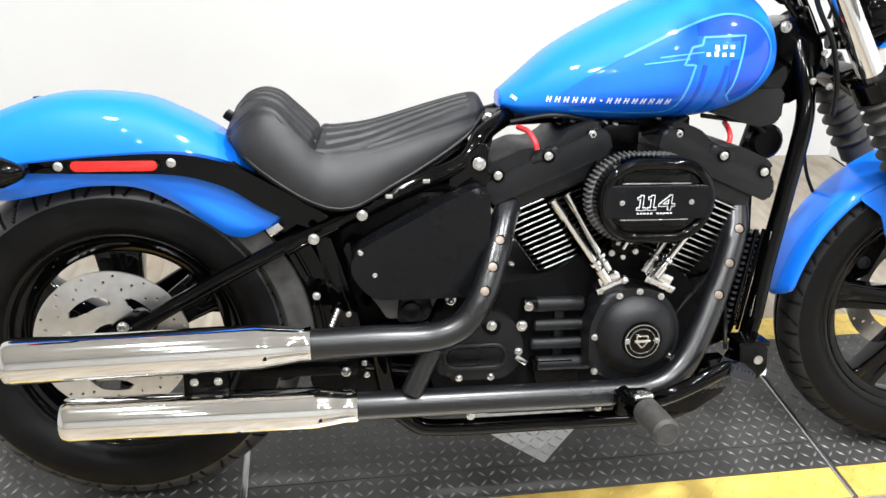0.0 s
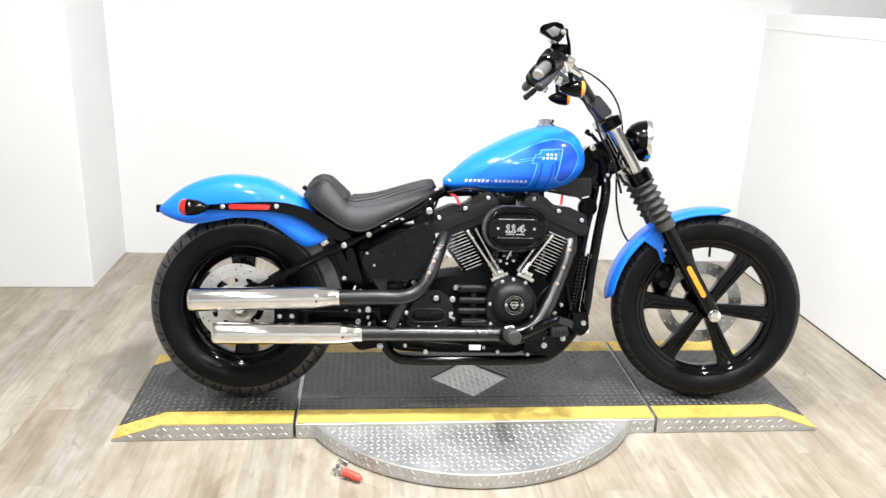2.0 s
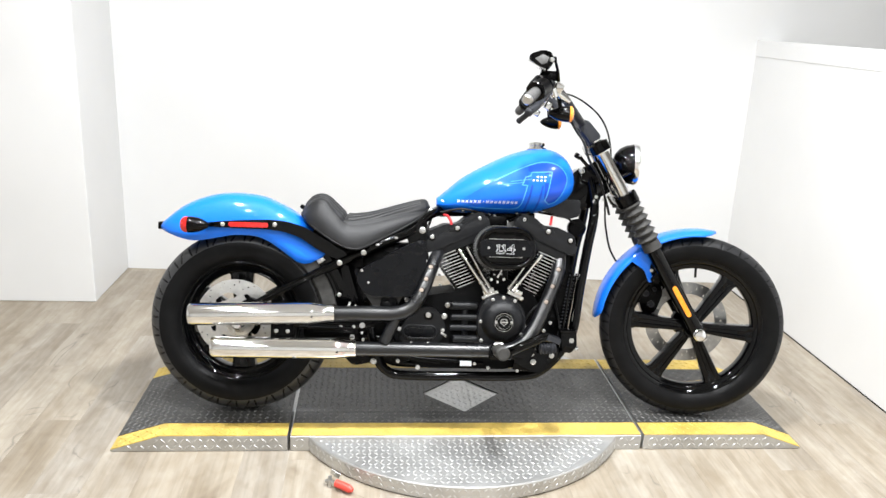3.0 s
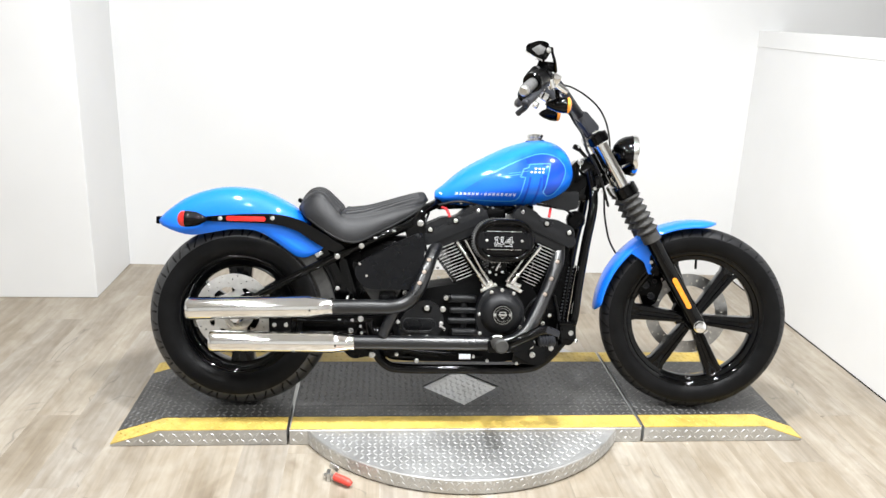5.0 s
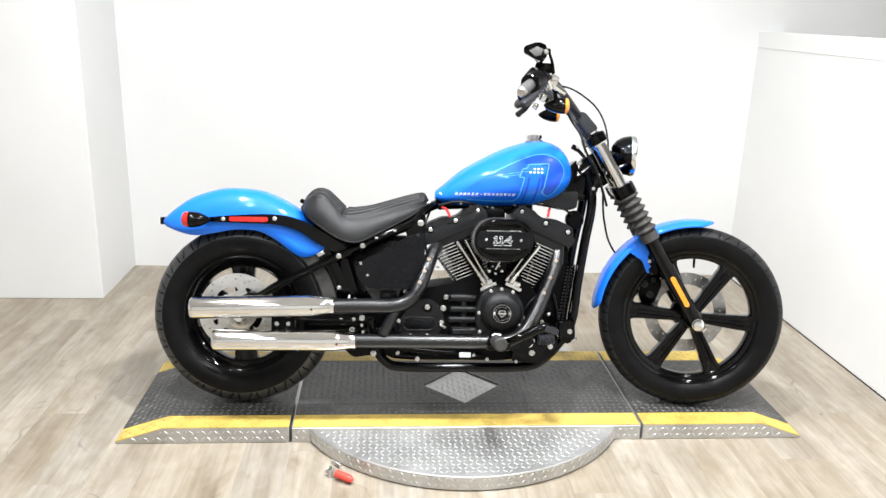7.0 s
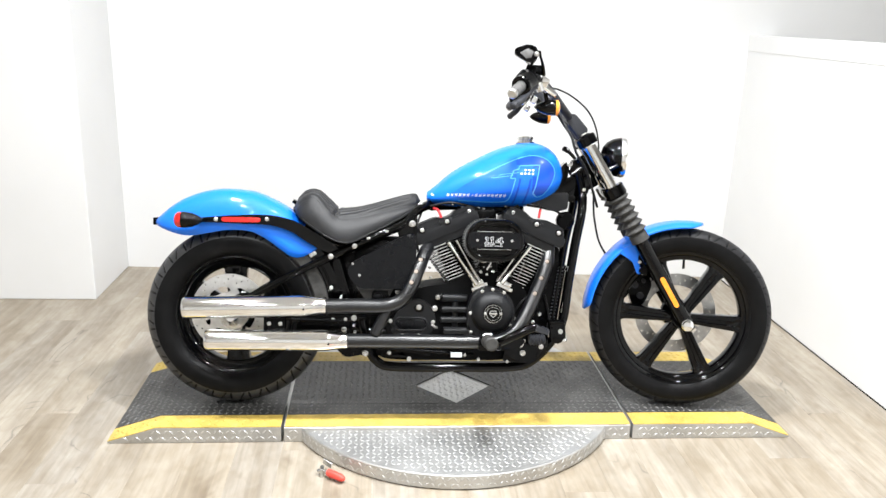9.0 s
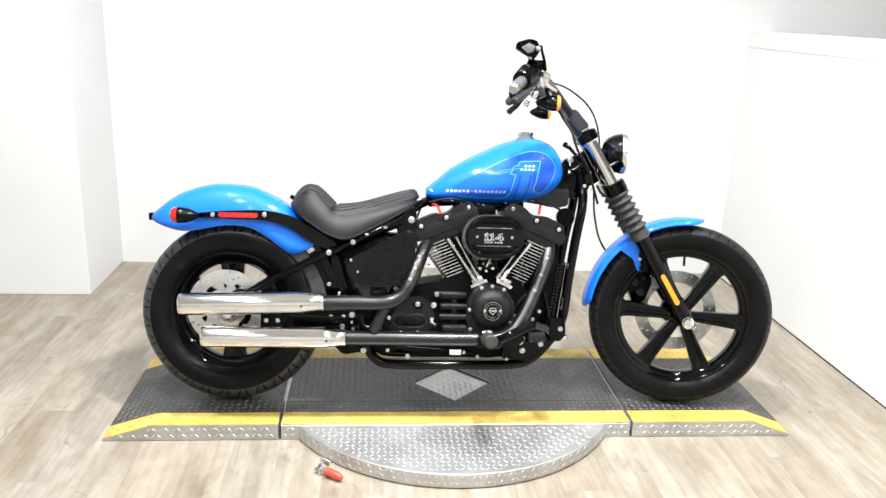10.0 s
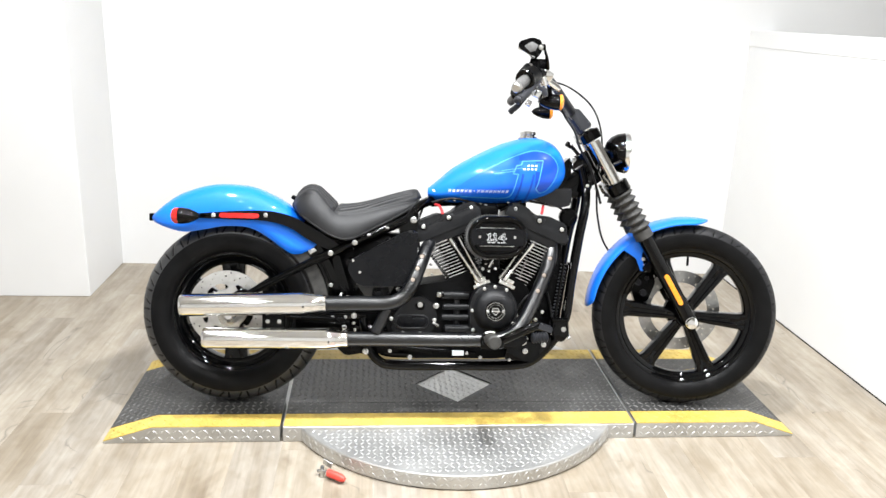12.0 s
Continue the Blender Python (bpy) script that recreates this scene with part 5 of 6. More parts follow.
# ---- air cleaner ----
bm = prism(bmesh.new(), stadium(0.888, 0.628, 0.090, 0.068, 24), -0.120, -0.168, 0.006)
cleaner = part("air_cleaner", bm, GLOSS, bike, "gloss black oval air cleaner", 45)
ring = stadium(0.887, 0.628, 0.0975, 0.0730, 60)
n_ring = len(ring)
dist = [0.0]
for i in range(n_ring):
    dist.append(dist[-1] + math.hypot(ring[(i + 1) % n_ring][0] - ring[i][0], ring[(i + 1) % n_ring][1] - ring[i][1]))
rows = []
for k in range(264):                                  # pleats run round the oval
    s_ = dist[-1] * k / 264
    i = max(j for j in range(n_ring) if dist[j] <= s_)
    u = (s_ - dist[i]) / max(dist[i + 1] - dist[i], 1e-6)
    x = ring[i][0] + (ring[(i + 1) % n_ring][0] - ring[i][0]) * u
    z = ring[i][1] + (ring[(i + 1) % n_ring][1] - ring[i][1]) * u
    f = 1.035 if k % 4 < 2 else 0.965
    x, z = 0.887 + (x - 0.887) * f, 0.628 + (z - 0.628) * f
    rows.append([(0.887 + (x - 0.887) * 0.85, -0.163, 0.628 + (z - 0.628) * 0.85), (x, -0.165, z), (x, -0.187, z), (0.887 + (x - 0.887) * 0.85, -0.189, 0.628 + (z - 0.628) * 0.85)])
bm = bmesh.new()
grid_mesh(bm, rows + rows[:1])
part("filter_edge", bm, TRAY, cleaner, "dark pleated filter edge", 0)
bm = prism(bmesh.new(), stadium(0.895, 0.630, 0.100, 0.071, 28), -0.188, -0.216, 0.011, 4)
part("cleaner_cover", bm, GLOSS, cleaner, "gloss black cover", 50)
line = [(x, -0.2165, z) for x, z in stadium(0.895, 0.630, 0.0900, 0.0610, 28)]
bm = tube(bmesh.new(), line + line[:1], 0.0092, 14, 1, smooth_line=False)
part("cover_rim", bm, GLOSS, cleaner, "gloss black raised rim", 60)
for z in (0.668, 0.592):
    bm = prism(bmesh.new(), stadium(0.892, z, 0.058, 0.012, 10), -0.214, -0.2185, 0.002)
    part("cover_face", bm, GLOSS, cleaner, "", 45)
band = [p for p in stadium(0.895, 0.630, 0.0925, 0.0635, 60) if abs(p[1] - 0.630) <= 0.0285]
bm = prism(bmesh.new(), band, -0.216, -0.2255, 0.0015, 1)
part("badge_plate", bm, PLASTIC, cleaner, "matt black badge plate")
for z, s in ((0.662, 1), (0.598, -1)):
    bm = box(bmesh.new(), (0.892, -0.2195, z - s * 0.002), (0.115, 0.003, 0.0018), 0.0005)
    part("bright_line", bm, BOLT, cleaner)
for s in (-1, 1):
    hexbolt("screw", (0.892 + s * 0.0585, -0.2255, 0.630), (0, -1, 0), 0.0042, cleaner)
# the number 114 as outlined block figures
ONE = [((0.0, 0.0), (0.0, 1.0)), ((0.0, 0.93), (-0.20, 0.86)), ((-0.20, 0.02), (0.20, 0.02))]
FOUR = [((0.16, 0.0), (0.16, 1.0)), ((0.16, 1.0), (-0.40, 0.34)), ((-0.42, 0.30), (0.40, 0.30))]
for layer, (grow, y, material, text) in enumerate(((0.0, -0.2264, FIGURE, "white outlined number"), (-0.0030, -0.2269, PLASTIC, ""))):
    for ox, strokes in ((0.8660, ONE), (0.8840, ONE), (0.9090, FOUR)):
        bm = bmesh.new()
        for (ax, az), (bx, bz) in strokes:
            H = 0.0205
            p, q = Vector((ox + (ax * 0.029) + 0.06 * (az - 0.5) * H, 0, 0.6195 + az * H)), Vector((ox + (bx * 0.029) + 0.06 * (bz - 0.5) * H, 0, 0.6195 + bz * H))
            d = (q - p).normalized()
            w = (0.0068 if abs(d.x) < 0.5 else 0.0054) + grow
            cap = w * 0.40
            nrm = Vector((-d.z, 0, d.x)) * w / 2
            p, q = p - d * cap, q + d * cap
            quad = [p + nrm, q + nrm, q - nrm, p - nrm]
            prism(bm, [(v.x, v.z) for v in quad], -0.2245, y)
        part("figure", bm, material, cleaner, text, 0)
for k in range(11):
    if k != 5:
        bm = box(bmesh.new(), (0.861 + 0.0056 * k, -0.2258, 0.6120), (0.0034, 0.0012, 0.0024))
        part("letter_bar", bm, FIGURE, cleaner)

# red spark plug leads
for pts in ([(0.688, -0.080, 0.724), (0.700, -0.105, 0.720), (0.708, -0.124, 0.706), (0.712, -0.128, 0.692)], [(1.068, -0.070, 0.728), (1.061, -0.100, 0.722), (1.056, -0.120, 0.712), (1.053, -0.125, 0.700)]):
    part("plug_lead", tube(bmesh.new(), pts, 0.0047, 10), REDWIRE, bike, "red spark plug lead")
# boxes, wires and covers under the tank
bm = prism(bmesh.new(), rounded([(1.045, 0.735), (1.125, 0.772), (1.185, 0.775), (1.184, 0.716), (1.145, 0.706)], 0.010), -0.092, 0.05, 0.006)
part("coil_cover", bm, WRINKLE, bike, "matt black coil cover")
bm = rod(bmesh.new(), (1.152, -0.056, 0.668), (1.152, -0.022, 0.668), 0.033, bev=0.007)
part("horn", bm, SATIN, bike)
bm = box(bmesh.new(), (0.905, 0, 0.716), (0.240, 0.110, 0.030), 0.006)
box(bm, (0.890, -0.03, 0.690), (0.070, 0.090, 0.060), 0.008)
part("throttle_body", bm, SATIN, bike)
for pts in ([(0.690, -0.075, 0.724), (0.760, -0.095, 0.738), (0.830, -0.085, 0.726), (0.880, -0.060, 0.712)], [(1.030, -0.085, 0.735), (1.080, -0.080, 0.728), (1.130, -0.07, 0.720), (1.165, -0.06, 0.700)], [(0.930, -0.07, 0.700), (0.965, -0.095, 0.716), (1.00, -0.09, 0.733)],
            [(0.660, -0.06, 0.705), (0.640, -0.10, 0.640), (0.650, -0.10, 0.560)], [(0.980, -0.12, 0.340), (1.02, -0.12, 0.40), (1.09, -0.07, 0.44)], [(1.100, -0.10, 0.420), (1.120, -0.09, 0.34), (1.11, -0.12, 0.300)]):
    part("cable", tube(bmesh.new(), pts, 0.0042, 8), RUBBER, bike)
# oil cooler
bm = box(bmesh.new(), (1.138, 0, 0.420), (0.026, 0.150, 0.190), 0.004, Euler((0, 0.14, 0)).to_matrix())
cooler = part("oil_cooler", bm, SATIN, bike, "black finned oil cooler on the down tubes")
for k, (dx, w, m) in enumerate(((0.000, 0.005, GLOSS), (0.014, 0.0035, SATIN), (0.024, 0.0045, GLOSS))):
    bm = rod(bmesh.new(), (1.118 + dx, -0.088, 0.325), (1.146 + dx, -0.088, 0.525), w, n=10)
    part("end_tank_rib", bm, m, cooler)
for k in range(16):
    bm = box(bmesh.new(), (1.119 + 0.0018 * k, -0.079, 0.338 + 0.0118 * k), (0.020, 0.012, 0.0042), 0.001, None, 1)
    part("fin", bm, GREYPL, cooler)
bm = box(bmesh.new(), (1.160, -0.098, 0.440), (0.007, 0.010, 0.170), 0.002, Euler((0, 0.12, 0)).to_matrix())
part("cooler_edge", bm, STEEL, cooler, "bright aluminium edge strip")

# blocks added to keep the space behind the exhaust dark
bm = prism(bmesh.new(), rounded([(1.010, 0.470), (1.060, 0.600), (1.150, 0.610), (1.160, 0.480), (1.145, 0.300), (1.040, 0.260)], 0.012), -0.070, 0.070, 0.008)
part("front_engine_mount", bm, SATIN, bike, "black block added behind the front cylinder")
bm = prism(bmesh.new(), rounded([(0.345, 0.375), (0.420, 0.410), (0.580, 0.415), (0.600, 0.200), (0.480, 0.185), (0.380, 0.205), (0.338, 0.260)], 0.012), -0.078, 0.078, 0.006)
part("pivot_casting", bm, SATIN, bike, "black block added behind the exhaust pipes")
for k, (p, q, r) in enumerate((((0.430, -0.095, 0.290), (0.560, -0.095, 0.270), 0.012), ((0.405, -0.092, 0.350), (0.560, -0.092, 0.365), 0.009), ((0.470, -0.096, 0.235), (0.600, -0.096, 0.215), 0.008), ((0.360, -0.090, 0.330), (0.440, -0.090, 0.260), 0.010))):
    part("linkage_bar", rod(bmesh.new(), p, q, r, bev=0.002), (GLOSS, SATIN)[k % 2], bike)

# dark blocks added to fill the gap between the inner fender and the side cover
bm = prism(bmesh.new(), rounded([(0.352, 0.535), (0.470, 0.570), (0.470, 0.330), (0.402, 0.335), (0.392, 0.450)], 0.008), -0.078, 0.078, 0.005)
part("frame_box", bm, SATIN, bike, "black block added ahead of the rear tyre")
bm = prism(bmesh.new(), rounded([(0.325, 0.350), (0.480, 0.350), (0.480, 0.200), (0.400, 0.185), (0.335, 0.250)], 0.012), -0.100, -0.050, 0.006)
part("linkage_cover", bm, SATIN, bike, "black block added behind the silencers' pipes")

# ---- exhaust ----
RUN_A = [(0.690, -0.095, 0.585), (0.672, -0.128, 0.562), (0.654, -0.166, 0.518), (0.626, -0.200, 0.452), (0.592, -0.210, 0.405), (0.540, -0.210, 0.385), (0.440, -0.210, 0.383), (0.325, -0.210, 0.380)]
RUN_B = [(1.112, -0.080, 0.590), (1.102, -0.115, 0.530), (1.067, -0.150, 0.450), (1.027, -0.180, 0.365), (0.985, -0.200, 0.302), (0.930, -0.209, 0.272), (0.840, -0.210, 0.267), (0.600, -0.210, 0.266), (0.395, -0.210, 0.265)]
toward = Vector((-0.05, -0.90, 0.42))
for run, heights, text in ((RUN_A, (0.527, 0.493, 0.458), "satin black rear exhaust pipe"), (RUN_B, (0.530, 0.478, 0.424), "satin black front exhaust pipe")):
    pipe = part("exhaust_pipe", tube(bmesh.new(), run, 0.0228, 24, 10, radii=lambda t: 0.0228 + (0.0030 if run is RUN_A else 0.0008) * min(1.0, max(0.0, (t - 0.5) * 3))), PIPE, bike, text, 50)
    line = curve_points(run, 10)
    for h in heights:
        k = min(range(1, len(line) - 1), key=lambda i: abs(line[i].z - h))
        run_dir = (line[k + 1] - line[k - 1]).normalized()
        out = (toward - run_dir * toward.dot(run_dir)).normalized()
        # black disc paints the hole's shade; the tan disc sits off centre
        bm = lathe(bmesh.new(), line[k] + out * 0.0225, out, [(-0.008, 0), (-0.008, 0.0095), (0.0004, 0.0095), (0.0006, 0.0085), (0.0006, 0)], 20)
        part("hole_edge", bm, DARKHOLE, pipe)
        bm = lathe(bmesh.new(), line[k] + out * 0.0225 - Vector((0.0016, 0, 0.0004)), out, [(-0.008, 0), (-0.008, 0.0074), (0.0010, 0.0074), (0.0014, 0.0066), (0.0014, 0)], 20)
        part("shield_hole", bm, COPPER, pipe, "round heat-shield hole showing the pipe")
pipe_b = pipe
bm = lathe(bmesh.new(), (0.574, -0.210, 0.266), (1, 0, 0), [(0, 0.0233), (0.003, 0.0233), (0.003, 0.0222), (0, 0.0222)], 24, closed=True)
part("joint_ring", bm, DARKHOLE, pipe_b)
bm = rod(bmesh.new(), (0.548, -0.204, 0.376), (0.505, -0.214, 0.284), 0.0190, bev=0.004)
part("crossover_pipe", bm, PIPE, bike, "satin black crossover pipe")


def silencer(x0, x1, x2, z0, z1, y=-0.210, r=0.0360):
    """A chrome silencer from its tail at x0 to the cone x1..x2, which meets the pipe."""
    o = Vector((x0, y, z0))
    axis = Vector((x2, y - 0.0105, z1)) - o
    L, k = axis.length, (x1 - x0) / (x2 - x0)
    prof = [(0.030, 0), (0.030, r * 0.80), (0.001, r * 0.86), (0, r * 0.93), (0.002, r * 0.98), (0.012, r * 1.02), (0.018, r), (L * k - 0.004, r), (L * k, r * 0.985), (L * k + 0.003, r * 0.992), (L * k + 0.010, r * 0.95), (L * 0.965, r * 0.77), (L * 0.97, r * 0.79), (L, r * 0.78), (L, 0)]
    s = part("silencer", lathe(bmesh.new(), o, axis, prof, 56), CHROME, bike, "polished chrome straight silencer", 50)
    ax = axis.normalized()
    a, b = o + ax * (L * k + 0.012) + Vector((0, -r * 0.945, -r * 0.16)), o + ax * (L - 0.004) + Vector((0, -r * 0.765, -r * 0.13))
    part("seam", rod(bmesh.new(), a, b, 0.0024, n=8), CHROME, s, "raised seam along the cone")
    part("seam_notch", box(bmesh.new(), a - ax * 0.004 + Vector((0, 0.0016, 0)), (0.007, 0.004, 0.008), 0.001, None, 1), DARKHOLE, s)
    bm = lathe(bmesh.new(), o, axis, [(0.004, r * 0.80), (0.030, r * 0.80), (0.030, 0)], 40)
    part("bore", bm, DARKHOLE, s)
    return s


silencer(-0.124, 0.270, 0.351, 0.366, 0.381, r=0.0372)
silencer(-0.050, 0.354, 0.424, 0.259, 0.264, r=0.0355)

# ---- foot controls ----
bm = rod(bmesh.new(), (0.878, -0.262, 0.290), (0.882, -0.345, 0.293), 0.0222, n=24, bev=0.005)
peg = part("foot_peg", bm, BOOT, bike, "black rubber foot peg")
bm = rod(bmesh.new(), (0.870, -0.180, 0.280), (0.878, -0.264, 0.290), 0.013, bev=0.002)
for dz in (-0.016, 0.016):
    box(bm, (0.876, -0.236, 0.287 + dz), (0.036, 0.040, 0.009), 0.003)
box(bm, (0.872, -0.185, 0.264), (0.034, 0.030, 0.040), 0.005)
part("peg_clevis", bm, GLOSS, peg, "gloss black peg clevis")
bm = rod(bmesh.new(), (0.862, -0.250, 0.305), (0.894, -0.250, 0.308), 0.0065, bev=0.002)
box(bm, (0.880, -0.246, 0.311), (0.022, 0.018, 0.006), 0.002)
part("peg_pin", bm, BOLT, peg, "bright pin through the clevis")
bm = bmesh.new()
tube(bm, [(0.900, -0.200, 0.262), (0.937, -0.216, 0.283), (0.985, -0.220, 0.307), (1.030, -0.214, 0.325), (1.058, -0.205, 0.322)], 0.0100, 12, 6, flat=1.45)
prism(bm, rounded([(0.905, 0.268), (0.945, 0.276), (1.000, 0.290), (1.010, 0.276), (0.985, 0.252), (0.930, 0.244)], 0.006), -0.190, -0.203, 0.004)
rod(bm, (0.915, -0.150, 0.258), (0.915, -0.224, 0.260), 0.012, bev=0.003)
pedal = part("brake_pedal", bm, GLOSS, bike, "gloss black brake pedal")
teeth = [(-0.023, -0.008), (0.023, -0.008), (0.023, 0.007)]
for k in range(6):
    x = 0.020 - 0.0076 * k
    teeth += [(x, 0.007), (x, 0.011), (x - 0.0040, 0.011), (x - 0.0040, 0.007)]
teeth.append((-0.023, 0.007))
ca, sa = math.cos(0.36), math.sin(0.36)
bm = prism(bmesh.new(), [(1.062 + x * ca + z * sa, 0.318 - x * sa + z * ca) for x, z in teeth], -0.227, -0.183, 0.001, 1)
part("pedal_pad", bm, GREYPL, pedal, "ribbed rubber pedal pad")
bm = lathe(bmesh.new(), (1.036, -0.186, 0.272), (1, 0.15, 0.02), [(0, 0)] + [(0.0055 * k, 0.0195 if k % 2 else 0.0145) for k in range(11)] + [(0.060, 0)], 24)
part("rubber_boot", bm, GREYPL, bike, "ribbed rubber boot")
bm = prism(bmesh.new(), rounded([(1.112, 0.326), (1.166, 0.327), (1.169, 0.282), (1.150, 0.256), (1.120, 0.260)], 0.006), -0.145, -0.100, 0.004)
box(bm, (1.139, -0.122, 0.331), (0.060, 0.052, 0.010), 0.003)
res = part("brake_reservoir", bm, GLOSS, bike, "gloss black rear brake reservoir")
bm = lathe(bmesh.new(), (1.150, -0.145, 0.300), (0, -1, 0), [(0, 0.0085), (0.003, 0.0085), (0.003, 0.0062), (0.001, 0.0055), (0.001, 0)], 20)
part("sight_glass", bm, STEEL, res, "small round sight glass")
hexbolt("bolt", (1.168, -0.135, 0.272), (1, -0.6, 0), 0.0090, res)
bm = prism(bmesh.new(), rounded([(0.950, 0.188), (0.962, 0.240), (0.995, 0.285), (1.110, 0.290), (1.112, 0.225), (1.046, 0.180)], 0.01), -0.112, -0.140, 0.005)
plate = part("control_mount", bm, GLOSS, bike, "black forward control mount")
for bx, bz, r, y in ((1.009, 0.254, 0.0125, -0.160), (1.019, 0.221, 0.0090, -0.160), (1.086, 0.241, 0.0085, -0.141), (1.053, 0.329, 0.0060, -0.150), (1.081, 0.352, 0.0060, -0.120), (0.968, 0.186, 0.0050, -0.141), (1.024, 0.262, 0.0055, -0.150)):
    hexbolt("bolt", (bx, y, bz), (0, -1, 0), r, plate)
for bx, bz, r in ((0.471, 0.206, 0.0100), (0.555, 0.209, 0.0062), (0.624, 0.188, 0.0075), (0.820, 0.205, 0.006), (0.868, 0.190, 0.0055)):
    hexbolt("frame_bolt", (bx, -0.124, bz), (0, -1, 0), r, bike)
bm = rod(bmesh.new(), (0.530, -0.120, 0.226), (0.850, -0.120, 0.205), 0.006)
rod(bm, (0.480, -0.11, 0.235), (0.700, -0.11, 0.205), 0.010)
part("linkage_rod", bm, SATIN, bike)
bm = box(bmesh.new(), (0.790, -0.126, 0.205), (0.040, 0.003, 0.018), 0.0008)
part("data_label", bm, WHITE, bike, "small white data label")
for bx, bz, r in ((0.357, 0.324, 0.0072), (0.397, 0.289, 0.0105), (0.401, 0.325, 0.0070), (0.434, 0.281, 0.0062), (0.430, 0.330, 0.0120), (0.533, 0.305, 0.0095), (0.350, 0.434, 0.0085), (0.430, 0.304, 0.0060)):
    hexbolt("pivot_bolt", (bx, -0.125, bz), (0, -1, 0), r * 0.78, bike)
bm = rod(bmesh.new(), (0.215, -0.13, 0.322), (0.40, -0.13, 0.318), 0.006)
box(bm, (0.325, -0.10, 0.300), (0.19, 0.03, 0.05), 0.008)
part("swingarm_brace", bm, SATIN, bike)

# bright clips and fittings among the wiring
for bx, bz, y in ((0.768, 0.732, -0.070), (0.803, 0.723, -0.070), (0.837, 0.722, -0.070), (0.860, 0.722, -0.070), (0.879, 0.719, -0.070), (0.957, 0.729, -0.070), (0.992, 0.717, -0.070), (0.690, 0.508, -0.100), (0.695, 0.474, -0.100)):
    bm = box(bmesh.new(), (bx, y, bz), (0.011, 0.008, 0.007), 0.002, Euler((0, 0.3, 0)).to_matrix(), 1)
    part("wire_clip", bm, BOLT, bike)
bm = lathe(bmesh.new(), (0.373, -0.120, 0.374), (0.014, 0, 0.034), [(0, 0)] + [(0.003 * k, 0.0052 if k % 2 else 0.0034) for k in range(13)] + [(0.038, 0)], 12)
part("return_spring", bm, STEEL, bike, "small steel return spring")
# cable bracket behind the fork
bm = box(bmesh.new(), (1.170, -0.050, 0.936), (0.026, 0.020, 0.018), 0.004, Euler((0, 0.5, 0)).to_matrix())
tube(bm, [(1.166, -0.045, 0.944), (1.182, -0.050, 0.928), (1.206, -0.045, 0.905)], 0.0065, 10, 4)
bracket = part("cable_bracket", bm, GLOSS, bike, "small black cable bracket behind the fork")
hexbolt("bolt", (1.176, -0.060, 0.938), (0, -1, 0), 0.0042, bracket)


# ---- front end, built straight and turned to its right at the end ----
before = set(bike.children)
FORK_T, FORK_B = Vector((1.228, 0, 0.985)), Vector((1.618, 0, 0.329))
FD = (FORK_B - FORK_T).normalized()


def along(z):
    """The point of the fork line at height z."""
    return FORK_T + (FORK_B - FORK_T) * ((z - FORK_T.z) / (FORK_B.z - FORK_T.z))


for side in (-1, 1):
    off = Vector((0, side * 0.100, 0))
    bm = rod(bmesh.new(), along(0.965) + off, along(0.780) + off, 0.0225, n=28)
    leg = part("fork_tube", bm, CHROME, bike, "chrome fork tube")
    bm = lathe(bmesh.new(), along(0.992) + off, FD, [(0, 0), (0, 0.016), (0.004, 0.024), (0.012, 0.031), (0.034, 0.031), (0.040, 0.026), (0.040, 0)], 28)
    part("fork_cap", bm, GLOSS, leg)
    bm = lathe(bmesh.new(), along(0.996) + off, FD, [(0, 0), (0, 0.012), (0.006, 0.014), (0.006, 0)], 6)
    lathe(bm, along(0.962) + off, FD, [(0, 0.0315), (0.002, 0.0328), (0.007, 0.0328), (0.009, 0.0315)], 28)
    part("cap_ring", bm, CHROME, leg, "chrome ring at the fork cap")
    a, b = along(0.790) + off, along(0.625) + off
    L = (b - a).length
    prof = [(0, 0.023), (0.0, 0.030)]
    n = 6
    for k in range(n):
        h = 0.006 + (L - 0.036) * k / n
        d = (L - 0.036) / n
        prof += [(h, 0.0265), (h + d * 0.50, 0.0395), (h + d * 0.58, 0.0395), (h + d * 0.99, 0.0265)]
    prof += [(L - 0.030, 0.032), (L, 0.0330), (L, 0.024)]
    part("fork_boot", lathe(bmesh.new(), a, FD, prof, 28), BOOT, leg, "ribbed dusty black rubber fork boot", 20)
    a, b = along(0.640) + off, along(0.329) + off
    L = (b - a).length
    bm = lathe(bmesh.new(), a, FD, [(0, 0), (0, 0.0265), (L * 0.55, 0.0265), (L * 0.85, 0.024), (L - 0.005, 0.026), (L + 0.022, 0.022), (L + 0.026, 0.016), (L + 0.026, 0)], 28)
    part("fork_slider", bm, GLOSS, leg, "gloss black fork slider")
    out = Vector((0, side, 0))
    c = along(0.448) + off + out * 0.0265
    cross = FD.cross(out).normalized()
    bm = bmesh.new()
    ringp = []
    for t, h in stadium(0, 0, 0.062, 0.0095, 10):
        ringp.append((t, h))
    lo = [bm.verts.new(c + FD * t + cross * h - out * 0.006) for t, h in ringp]
    hi = [bm.verts.new(c + FD * t * 0.98 + cross * h * 0.85 + out * 0.003) for t, h in ringp]
    bm.faces.new(hi)
    for i in range(len(lo)):
        j = (i + 1) % len(lo)
        bm.faces.new((lo[i], lo[j], hi[j], hi[i]))
    part("reflector", bm, YELLOWREF, leg, "amber fork reflector")
bm = lathe(bmesh.new(), (1.617, -0.141, 0.331), (0, 1, 0), [(0, 0), (0, 0.010), (0.003, 0.018), (0.014, 0.019), (0.016, 0.021), (0.030, 0.021), (0.030, 0)], 28)
part("front_axle_nut", bm, CHROME, bike, "chrome axle nut")
